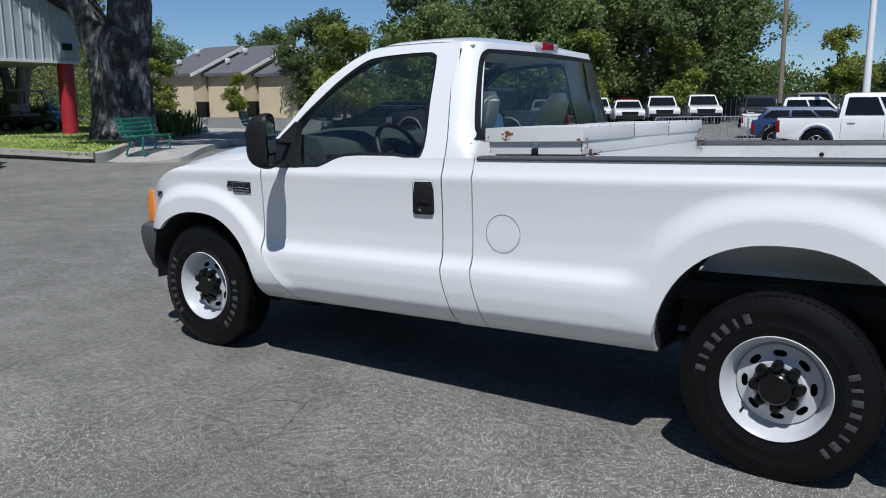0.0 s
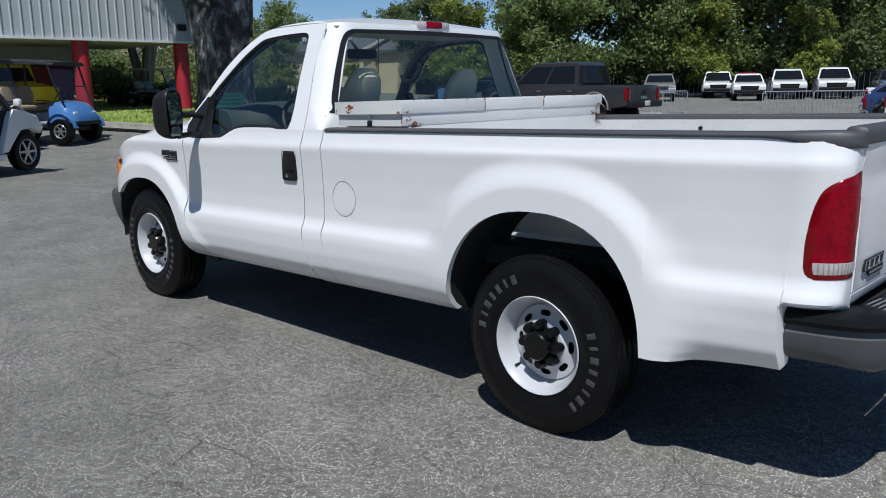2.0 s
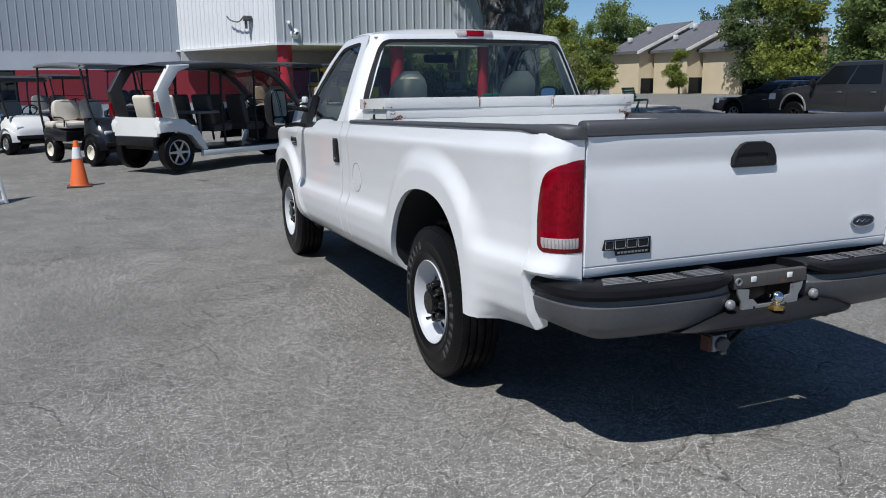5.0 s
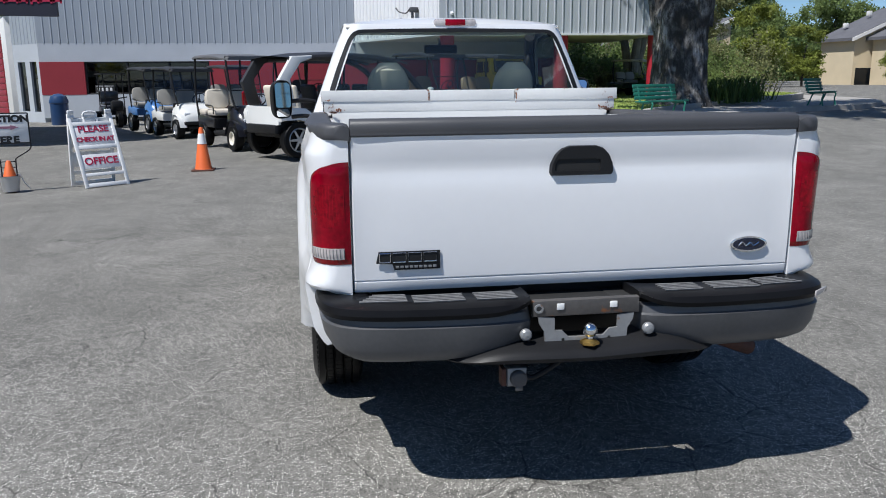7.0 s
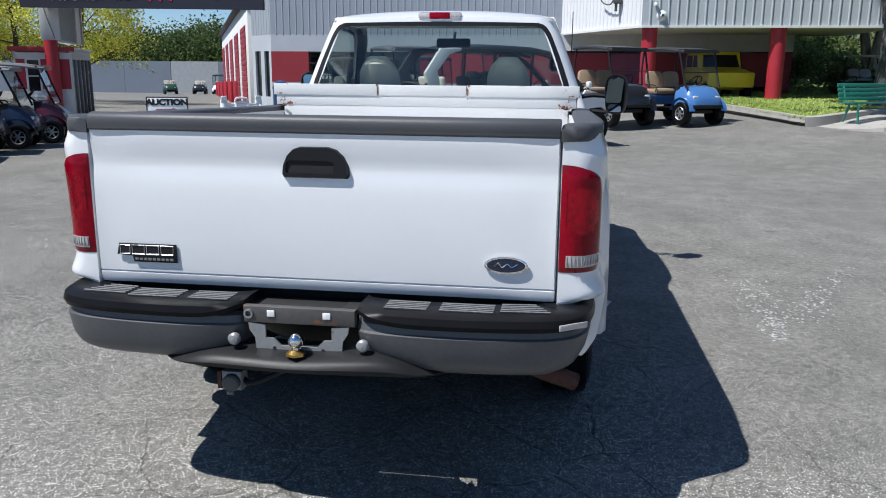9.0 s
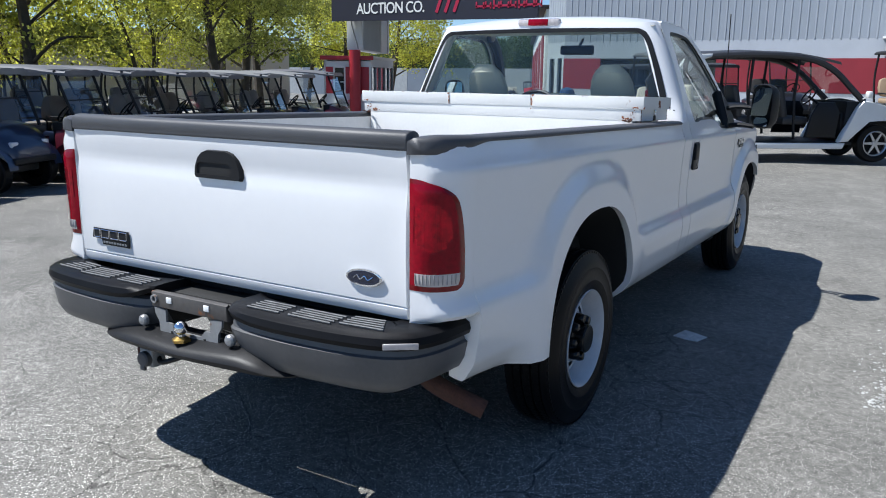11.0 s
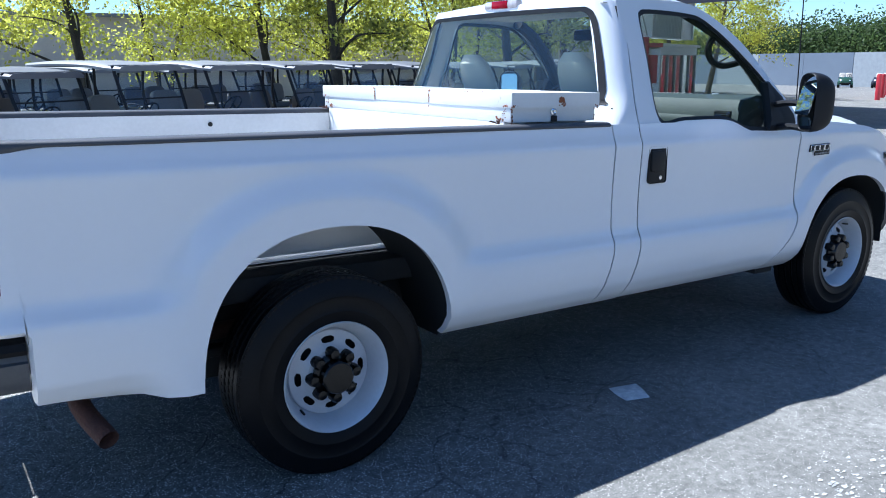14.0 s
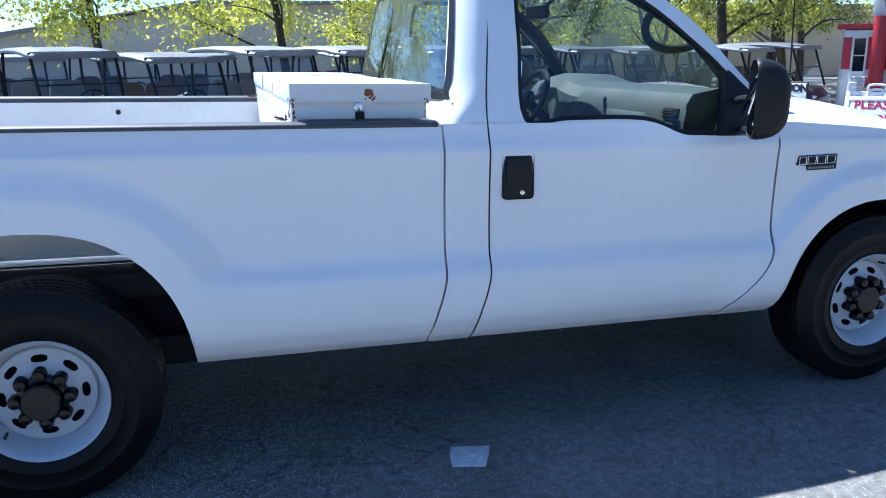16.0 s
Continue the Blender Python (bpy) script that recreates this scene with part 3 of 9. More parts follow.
def side_y(x, z):
    y = side_profile(z)
    for arch, reach in ((ARCH_R, 1.40), (ARCH_F, 1.34)):
        r = arch_norm(x, z, arch)
        w = smoothstep(reach, 1.16, r)
        if (x - arch[0]) * (1 if arch is ARCH_R else -1) > 0:            # the flare dies away towards the sill
            w *= smoothstep(0.46, 0.70, z)
        y = y + (max(y, 1.021) - y) * w
    y -= 0.10 * smoothstep(3.70, 4.12, x) ** 2 + 0.012 * smoothstep(3.0, 3.5, x) + 0.022 * smoothstep(-0.55, -1.0, x)
    y -= 0.015 * smoothstep(-0.62, -1.0, x) * smoothstep(0.80, 0.62, z) + 0.07 * smoothstep(-0.998, -1.012, x) * smoothstep(0.748, 0.728, z)
    return y


def arch_xs(arch, n=34):
    c, z0, a, b, e = arch
    return [c - a * math.copysign(abs(math.cos(math.pi * i / n)) ** (2 / e), math.cos(math.pi * i / n)) for i in range(n + 1)]


def side_panel(s, xs, zbot, ztop, shift=None, rows=56, lip=0.03, wrap=0):
    """A body side as a sheet; s is 1 for the left side and -1 for the right."""
    bm = bmesh.new()
    P = []
    for k in range(rows + 1):
        v = k / rows
        r = []
        for x in xs:
            zb, zt = zbot(x), ztop(x)
            z = zb + (zt - zb) * v
            xx = x + (shift(x, z) if shift else 0)
            r.append((xx, s * side_y(x, z), z))
        if wrap:
            for i in range(1, 8):                                    # round the rear corner
                a = math.pi / 2 * i / 7
                z = zbot(xs[0]) + (ztop(xs[0]) - zbot(xs[0])) * v
                r.insert(0, (xs[0] - CORNER * math.sin(a), s * (side_y(xs[0], z) - 0.10 * (1 - math.cos(a))), z))
            r.insert(0, (xs[0] - CORNER, s * 0.818, z))
            r.insert(0, (xs[0] - CORNER + 0.04, s * 0.812, z))
        P.append(r)
    vs = grid(bm, P)
    low = vs[0]
    inner = [bm.verts.new((v.co.x, v.co.y - s * lip, v.co.z + 0.004)) for v in low]
    for i in range(len(low) - 1):
        bm.faces.new((low[i], low[i + 1], inner[i + 1], inner[i]))
    for col in (0, -1):
        edge = [r[col] for r in vs]
        inn = [bm.verts.new((v.co.x + (0.004 if col == 0 else -0.004), v.co.y - s * 0.02, v.co.z)) for v in edge]
        for i in range(len(edge) - 1):
            bm.faces.new((edge[i], edge[i + 1], inn[i + 1], inn[i]))
    return bm


def greenhouse_y(z):
    if z < 1.30:
        return side_profile(z)
    return 0.962 - max(0.0, z - 1.30) * 0.375 - 0.10 * max(0.0, z - 1.62) ** 2


def wheel(m, parent, outer, rear):
    """A steel wheel: y points outwards in its own axes."""
    W = thing("wheel", m, "", "")
    W.parent = parent
    for k in [k for k in ("label", "category") if k in W]:
        del W[k]
    bm = bmesh.new()
    prof = [(0.212, -0.105), (0.235, -0.115), (0.30, -0.122), (0.345, -0.115), (0.376, -0.098)]
    for a in (-0.078, -0.042, 0.0, 0.042, 0.078):                     # ribs and grooves of the tread
        prof += [(0.392, a - 0.0145), (0.394, a), (0.392, a + 0.0145), (0.383, a + 0.017), (0.383, a + 0.0185)]
    prof[-2:] = [(0.376, 0.098)]
    prof += [(0.345, 0.115), (0.318, 0.120), (0.312, 0.1175), (0.27, 0.119), (0.262, 0.122), (0.235, 0.115), (0.214, 0.105), (0.208, 0.09)]
    lathe(bm, prof, 72)
    tyre = part("tyre", bm, RUBBER, W, "black all-season tyre with worn pale sidewall marks")
    bm = bmesh.new()                                                  # blocks on the shoulder ribs
    for i in range(84):
        a = math.tau * i / 84
        for k, y in enumerate((-0.089, -0.042, 0.0, 0.042, 0.089)):
            box(bm, (0, 0, 0), (0.018, 0.027 if 0 < k < 4 else 0.020, 0.008), 0.0, Matrix.Rotation(a + 0.037 * (k % 2), 4, "Y") @ Matrix.Translation((0.3905 if 0 < k < 4 else 0.3835, y, 0)) @ Matrix.Rotation(math.pi / 2, 4, "Y"))
    part("tread_block", bm, RUBBER, tyre, kind="stuff")
    bm = bmesh.new()
    for k0, cnt in ((0.55, 7), (3.2, 8)) if outer else ():                           # pale raised marks where the lettering is
        for i in range(cnt):
            a = k0 + i * 0.17
            rr = 0.300
            t = Matrix.Rotation(-a, 4, "Y") @ Matrix.Translation((rr, 0.1195, 0))
            box(bm, (0, 0, 0), (0.042, 0.003, (0.024, 0.014, 0.028, 0.020)[i % 4]), 0.001, t)
    if outer:
        part("sidewall_mark", bm, TYRE_MARK, tyre, "faded pale raised sidewall marks", kind="stuff")
    else:
        bm.free()
    bm = bmesh.new()                                                  # rim with a rolled lip, a well and a dished disc
    lathe(bm, [(0.212, -0.10), (0.19, -0.06), (0.185, 0.02), (0.192, 0.07), (0.205, 0.088), (0.214, 0.104), (0.220, 0.112), (0.217, 0.117), (0.211, 0.113), (0.203, 0.098), (0.195, 0.085), (0.186, 0.06), (0.180, 0.038), (0.173, 0.023)], 56)
    rim = part("rim", bm, STEEL, W, "silver painted steel rim with oval slots")
    bm = bmesh.new()                                                  # disc with eight slots
    n = 64
    ring = {}
    for j, (r, y) in enumerate([(0.174, 0.022), (0.167, 0.036), (0.147, 0.040), (0.121, 0.044), (0.112, 0.050), (0.10, 0.060), (0.07, 0.062)]):
        ring[j] = [bm.verts.new((r * math.cos(math.tau * i / n), y, r * math.sin(math.tau * i / n))) for i in range(n)]
    for j in range(6):
        for i in range(n):
            if j == 2 and i % 8 in (2, 3, 4, 5):
                continue
            k = (i + 1) % n
            bm.faces.new((ring[j][i], ring[j][k], ring[j + 1][k], ring[j + 1][i]))
    for j, k in ((2, 0.134), (3, 0.134)):                            # rounded slot ends
        for i in range(n):
            if i % 8 in (2, 6):
                v = ring[j][i]
                q = k / (v.co.x ** 2 + v.co.z ** 2) ** 0.5
                v.co.x, v.co.z = v.co.x * (1 + (q - 1) * 0.5), v.co.z * (1 + (q - 1) * 0.5)
    part("wheel_disc", bm, STEEL, rim)
    bm = bmesh.new()
    lathe(bm, [(0.185, -0.02), (0.0, -0.02)], 24)
    part("brake_drum", bm, DARK, W)
    bm = bmesh.new()                                                  # black hub and nuts
    if rear:
        lathe(bm, [(0.082, 0.055), (0.085, 0.075), (0.074, 0.082), (0.066, 0.084), (0.064, 0.118), (0.058, 0.124), (0.0, 0.125)], 32)
    else:
        lathe(bm, [(0.085, 0.055), (0.088, 0.072), (0.072, 0.080), (0.064, 0.10), (0.060, 0.106), (0.0, 0.107)], 32)
    hub = part("hub_cap", bm, HUB_BLACK, W, "gloss black hub cap")
    for i in range(8):
        bm = bmesh.new()
        a = math.tau * (i + 0.5) / 8
        lathe(bm, [(0.024, 0.056), (0.024, 0.088), (0.018, 0.102), (0.0, 0.105)], 12, (0.087 * math.cos(a), 0, 0.087 * math.sin(a)))
        part("lug_nut", bm, HUB_BLACK, hub)
    bm = bmesh.new()
    tube(bm, [(0.17, 0.05, -0.06), (0.172, 0.085, -0.062)], 0.005, 6)
    part("valve", bm, BLACK, rim)
    return W


def ring_strip(bm, outer, inner):
    a, b = [bm.verts.new(p) for p in outer], [bm.verts.new(p) for p in inner]
    k = len(a)
    for i in range(k):
        bm.faces.new((a[i], a[(i + 1) % k], b[(i + 1) % k], b[i]))
    return a, b


def pickup():
    T = thing("pickup_truck", pose(0, 0, 0), "white regular-cab pickup truck with a rusty toolbox, parked on asphalt", "pickup truck")

    # bed sides
    low = lambda x: max(0.462 if x > -0.5 else 0.462 + 0.030 * smoothstep(-0.55, -1.0, x) + 0.10 * smoothstep(-1.002, -1.012, x), arch_height(x, ARCH_R))
    xs = [-1.015, -1.010, -1.004] + list(np.linspace(-0.997, -0.56, 8)) + arch_xs(ARCH_R) + list(np.linspace(0.53, 1.438, 16))
    for s in (1, -1):
        bm = side_panel(s, xs, low, lambda x: 1.303 - 0.032 * smoothstep(-0.97, -1.12, x), lambda x, z: -0.06 * smoothstep(0.78, 0.47, z) * smoothstep(1.25, 1.43, x), wrap=1)
        bed = part("bed_side", bm, PAINT, T, "", True)
        # black cap on the rail, with a rounded rear end
        bm = bmesh.new()
        R = []
        ends = [(-0.70, 0.0), (-0.85, 0.0), (-0.98, 0.0), (-1.03, 0.005), (-1.09, 0.018), (-1.13, 0.032), (-1.16, 0.050), (-1.176, 0.068), (-1.184, 0.086)]
        path = [(1.425, 0)] + [(x, 0) for x in np.linspace(1.2, -0.62, 12)] + spline([(x, q, 0) for x, q in ends], 6)
        for x, inset in [(p[0], p[1]) for p in path]:
            f = smoothstep(-0.88, -1.14, x)
            yi = 0.862 - 0.050 * smoothstep(-0.90, -1.10, x)
            y1, drop = side_y(max(x, -1.0), 1.285) + 0.006 - inset, 0.006 + 0.034 * f
            low_end = 0.008 * smoothstep(-1.12, -1.184, x)
            R.append([(x, s * q[0], q[1] - (low_end if k > 0 else 0)) for k, q in enumerate(((y1 - 0.006, 1.305 - drop), (y1 - 0.001, 1.307 - drop * .8), (y1, 1.309 - drop * .45), (y1 - 0.003, 1.313 - drop * .1), (y1 - 0.010, 1.3165 + 0.003 * f), (y1 - 0.024, 1.319 + 0.004 * f), ((y1 + yi) / 2, 1.320 + 0.003 * f), (yi + 0.016, 1.318), (yi + 0.005, 1.314), (yi, 1.306), (yi, 1.270)))])
        grid(bm, R)
        bm.faces.new([v for v in bm.verts if abs(v.co.x + 1.184) < 1e-4])
        part("rail_cap", bm, CAP, bed, "dark grey ribbed plastic rail cap", True, sharp=65)
        # inner wall and wheel housing
        bm = bmesh.new()
        notch = [(x, arch_height(x, ARCH_R) + 0.03) for x in arch_xs(ARCH_R, 16)[1:-1]]
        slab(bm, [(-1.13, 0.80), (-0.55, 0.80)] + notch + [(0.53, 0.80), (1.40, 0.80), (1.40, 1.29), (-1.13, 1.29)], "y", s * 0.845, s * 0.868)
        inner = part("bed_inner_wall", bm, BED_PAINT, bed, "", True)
        for x, z, h in ((-0.75, 0.95, 0.2), (0.62, 0.95, 0.2)):
            bm = bmesh.new()
            box(bm, (x, s * 0.842, z), (0.09, 0.012, h), 0.004)
            part("stake_pocket", bm, PAINT, inner, "", True)
        bm = bmesh.new()
        lathe(bm, [(0.013, 0.0), (0.013, 0.006), (0.0, 0.006)], 12, (0.19, s * 0.838, 1.235))
        part("stake_hole", bm, BLACK, bed)
        bm = bmesh.new()
        hump = [(x, max(0.81, arch_height(x, ARCH_R) + 0.022)) for x in arch_xs(ARCH_R, 20)]
        grid(bm, [[(x, s * y, z) for x, z in hump] for y in (0.852, 0.64, 0.60)] + [[(x, s * 0.59, 0.80) for x, z in hump]])
        part("wheel_housing", bm, PAINT, bed, "", True)
        # dark arch liner
        for arch, y0, y1, high in ((ARCH_R, 0.45, 0.615, 0.765), (ARCH_F, 0.45, 0.45, 2.0)):        # the rear one stays under the bed floor
            bm = bmesh.new()
            pts = [(x, arch_height(x, arch) + 0.012) for x in arch_xs(arch)]
            pts[0], pts[-1] = (pts[0][0] - 0.01, 0.44), (pts[-1][0] + 0.01, 0.44 if arch is ARCH_R else 0.62)
            grid(bm, [[(x, s * min(y, side_y(x, z) - 0.022), z) for x, z in pts] for y in (0.985, 0.88, y1)])
            slab(bm, [(q[0], min(q[1], high)) for q in pts] + [(pts[-1][0], 0.30), (pts[0][0], 0.30)], "y", s * (y0 + 0.03), s * y0)
            part("wheel_arch_liner", bm, DARK, T, "", True)
        # tail lamp, wrapped round the corner
        bm = bmesh.new()
        def lamp_point(u, z, off):
            """u metres out from the inner edge, along the corner."""
            y0 = side_y(-1.015, z)
            flat, arc = y0 - 0.10 - 0.818, 0.205
            if u < flat:
                return (-1.175 - off, s * (0.818 + u), z)
            if u < flat + arc:
                a = math.pi / 2 * (1 - (u - flat) / arc)
                return (-1.015 - (CORNER + off) * math.sin(a), s * (y0 - 0.10 + (0.10 + off) * math.cos(a)), z)
            return (-1.015 + (u - flat - arc), s * (y0 + off), z)
        Z0, Z1 = 0.836, 1.190
        def reach(f):
            return 0.206 * np.interp(f, [0, 0.02, 0.05, 0.10, 0.35, 0.55, 0.70, 0.80, 0.87, 0.92, 0.96, 0.985, 1.0], [0.86, 0.93, 0.975, 1.0, 1.0, 0.972, 0.932, 0.885, 0.82, 0.74, 0.63, 0.52, 0.40])
        fs = [0, 0.02] + [0.05 + 0.91 * k / 32 for k in range(33)] + [0.985, 1.0]
        rows = []
        for f in fs:
            z, L = Z0 + (Z1 - Z0) * f, reach(f)
            rows.append([lamp_point(L * j / 18, z - 0.012 * (j / 18) ** 2 * smoothstep(0.8, 1.0, f), 0.008 * min(1.0, 3.2 * (1 - abs(2 * j / 18 - 1))) ** 0.6 * min(1.0, 8 * min(f, 1 - f) + 0.12) + 0.001) for j in range(19)])
        vs = grid(bm, rows)
        bm.faces.ensure_lookup_table()
        for i, f in enumerate(bm.faces):
            k, u = (fs[i // 18] + fs[i // 18 + 1]) / 2, (i % 18 + 0.5) / 18
            if 0.055 < k < 0.165 and 0.10 < u < 0.88:
                f.material_index = 1
            elif k < 0.05 or k > 0.965 or u > 0.88:
                f.material_index = 2
            elif ((u - 0.44) / 0.34) ** 2 + ((k - 0.58) / 0.22) ** 2 < 1:
                f.material_index = 3
        lamp = part("tail_lamp", bm, [RED_LENS, CLEAR_LENS, RED_DARK, RED_BOWL], T, "red tail lamp with a clear reversing lens at its foot", True)
        for j in range(11):
            bm = bmesh.new()
            tube(bm, [lamp_point(0.026 + 0.0142 * j, Z0 + 0.024 + 0.031 * q, 0.009) for q in (0, 1)], 0.0022, 5)
            part("lens_rib", bm, CLEAR_RIB, lamp, "", True)
        for j in range(9):
            u = 0.10 + 0.07 * j
            h = 0.245 * max(0.05, 1 - ((u - 0.40) / 0.40) ** 2) ** 0.5
            bm = bmesh.new()
            tube(bm, [lamp_point(u * reach(0.6), Z0 + (Z1 - Z0) * (0.60 + h * (q / 3 - 1)), 0.0082) for q in range(7)], 0.0010, 5)
            part("lens_rib", bm, RED_LENS, lamp, "", True)

    # bed floor and bulkhead, tailgate
    bm = bmesh.new()
    half = [(-1.14, 0.86), (-0.53, 0.86), (-0.53, 0.58), (0.495, 0.58), (0.495, 0.86), (1.41, 0.86)]
    slab(bm, half + [(x, -y) for x, y in half[::-1]], "z", 0.775, 0.805)
    floor = part("bed_floor", bm, PAINT, T, "", True)
    for k in range(7):
        bm = bmesh.new()
        box(bm, (0.135, -0.45 + 0.15 * k, 0.81), (2.5, 0.07, 0.014), 0.004)
        part("floor_rib", bm, PAINT, floor, "", True)
    bm = bmesh.new()
    box(bm, (1.405, 0, 1.04), (0.04, 1.72, 0.52), 0.008)
    part("bed_bulkhead", bm, PAINT, T, "", True)
    bm = bmesh.new()
    rows = []
    zs = [0.728, 0.732, 0.745, 0.768, 0.772, 0.776, 0.80, 0.86, 0.92, 0.98, 1.04, 1.09, 1.12, 1.145, 1.165, 1.19, 1.23, 1.27, 1.292]
    xo = [0.03, 0.008, 0.0, -0.002, 0.006, -0.003, -0.004, -0.006, -0.007, -0.007, -0.006, -0.004, -0.001, 0.003, 0.004, 0.001, -0.004, -0.006, -0.004]
    for z, o in zip(zs, xo):
        fade = lambda y: 1 - 0.5 * smoothstep(0.6, 0.8, abs(y))
        rows.append([(-1.172 + o * (fade(y) if abs(y) < 0.8 else 1) + (0.012 if abs(y) > 0.808 else 0), y, z) for y in [-0.811, -0.806] + list(np.linspace(-0.78, 0.78, 27)) + [0.806, 0.811]])
    vs = grid(bm, rows)
    back = bmesh.ops.extrude_face_region(bm, geom=bm.faces[:])
    for v in [g for g in back["geom"] if isinstance(g, bmesh.types.BMVert)]:
        v.co.x = -1.12
    tg = part("tailgate", bm, PAINT, T, "", True)
    bm = bmesh.new()
    prof = [(-1.176, 1.272), (-1.184, 1.286), (-1.184, 1.312), (-1.172, 1.328), (-1.14, 1.334), (-1.115, 1.326), (-1.108, 1.30), (-1.112, 1.272)]
    prof = [(p.x, p.z) for p in spline([(x, 0, z) for x, z in prof], 4, True)]
    vs = grid(bm, [[(x * k + -1.145 * (1 - k), y, z * k + 1.30 * (1 - k)) for x, z in prof] for y, k in ((-0.811, 0.93), (-0.806, 1.0), (-0.40, 1.0), (0.40, 1.0), (0.806, 1.0), (0.811, 0.93))], True)
    bm.faces.new(vs[0])
    bm.faces.new(vs[-1])
    part("tailgate_cap", bm, CAP, tg, "dark grey plastic tailgate cap", True, sharp=65)
    bm = bmesh.new()                                                   # handle: a domed bezel round a deep pocket
    outl = [(-0.112, 1.124), (0.112, 1.124), (0.118, 1.135), (0.115, 1.165), (0.10, 1.20), (0.078, 1.222), (0.05, 1.232), (-0.05, 1.232), (-0.078, 1.222), (-0.10, 1.20), (-0.115, 1.165), (-0.118, 1.135)]
    pocket = [(-0.098, 1.142), (0.060, 1.142), (0.064, 1.146), (0.066, 1.158), (0.066, 1.172), (0.064, 1.180), (0.05, 1.184), (-0.05, 1.184), (-0.085, 1.184), (-0.094, 1.180), (-0.10, 1.168), (-0.101, 1.150)]
    deep = [(q[0] * 0.96, q[1] * 1.0) for q in pocket]
    A = [bm.verts.new((-1.168, -y, z)) for y, z in outl]
    Bq = [bm.verts.new((-1.187, -y * 0.95, 1.177 + (z - 1.177) * 0.92)) for y, z in outl]
    C = [bm.verts.new((-1.187, -y, z)) for y, z in pocket]
    D = [bm.verts.new((-1.180, -y, z)) for y, z in deep]
    k = len(A)
    for P, Q in ((A, Bq), (Bq, C), (C, D)):
        for i in range(k):
            bm.faces.new((P[i], P[(i + 1) % k], Q[(i + 1) % k], Q[i]))
    h = part("tailgate_handle", bm, BLACK, tg, "black tailgate handle with a deep pocket", True)
    bm = bmesh.new()
    slab(bm, [(-y, z) for y, z in pocket], "x", -1.1815, -1.1785)
    part("handle_pocket", bm, DARK, h, "", True)
    # badge plates: plain shapes
    def badge(name, m, w, hgt, parent, label):
        bm = bmesh.new()
        slab(bm, [(-w / 2, -hgt * 0.12), (-w / 2 + 0.01, hgt / 2), (w / 2, hgt / 2), (w / 2, -hgt / 2), (-w * 0.22, -hgt / 2), (-w * 0.24, -hgt * 0.16)], "z", 0, 0.004, 0.001)
        b = part(name, bm, BLACK, parent, label)
        b.matrix_basis = m
        x = -w / 2 + 0.012
        for bw in (0.18, 0.22, 0.22, 0.22):                              # outlined blocks, plain shapes
            bm = bmesh.new()
            bw *= w
            r0, hh = bw * 0.46, hgt * 0.24
            loop = [(x + bw / 2 + r0 * cx, hgt * 0.17 + hh * cy, 0.0048) for cx, cy in ((-1, -1), (1, -1), (1, 1), (-1, 1))]
            tube(bm, loop + loop[:2], 0.0024, 5)
            part("badge_bar", bm, CHROME, b, "plain pale raised outline")
            x += bw + w * 0.02
        bm = bmesh.new()
        for k in range(9):
            box(bm, (-w * 0.17 + w * 0.073 * k, -hgt * 0.34, 0.0045), (w * 0.052, hgt * 0.13, 0.002), 0.0005)
        part("badge_bar", bm, BADGE_BAR, b, "plain pale raised bars")
        return b
    tail_m = Matrix.Translation((-1.181, 0.622, 0.872 )) @ Matrix(((0, 0, -1, 0), (-1, 0, 0, 0), (0, 1, 0, 0), (0, 0, 0, 1)))
    badge("model_badge", tail_m, 0.225, 0.066, tg, "black badge with pale raised bars")
    bm = bmesh.new()
    el = [(0.073 * math.cos(math.tau * i / 32), 0.029 * math.sin(math.tau * i / 32)) for i in range(32)]
    slab(bm, el, "z", 0, 0.006, 0.002)
    ov = part("maker_badge", bm, CHROME, tg, "oval badge, blue in a chrome ring")
    ov.matrix_basis = Matrix.Translation((-1.181, -0.647, 0.882)) @ Matrix(((0, 0, -1, 0), (-1, 0, 0, 0), (0, 1, 0, 0), (0, 0, 0, 1)))
    bm = bmesh.new()
    slab(bm, [(x * 0.87, y * 0.80) for x, y in el], "z", 0.005, 0.0075)
    part("badge_field", bm, mat("badge_blue", (0.006, 0.011, 0.032), 0.25, coat=0.5), ov)
    bm = bmesh.new()
    tube(bm, spline([(-0.040, -0.004, 0.008), (-0.026, 0.008, 0.008), (-0.012, -0.006, 0.008), (0.004, 0.006, 0.008), (0.018, -0.006, 0.008), (0.038, 0.006, 0.008)], 4), 0.0022, 5)
    part("badge_mark", bm, CHROME, ov)

    # rear bumper
    bump = thing("rear_bumper", pose(0, 0, 0), "dark grey steel step bumper with black pads and rust streaks", "")
    bump.parent = T
    for s in (1, -1):
        y0 = 0.205 if s > 0 else 0.165
        plan = [(-1.27, y0), (-1.325, y0 + 0.02), (-1.352, y0 + 0.085), (-1.366, 0.42), (-1.362, 0.56), (-1.348, 0.70), (-1.320, 0.81), (-1.265, 0.884), (-1.16, 0.922), (-1.010, 0.934)]
        pts = spline([(*p, 0) for p in plan], 4)
        def inward(f):
            w = smoothstep(0.55, 0.92, f)
            return Vector((1 - 0.95 * w, -w, 0)).normalized()
        bm = bmesh.new()
        R = []
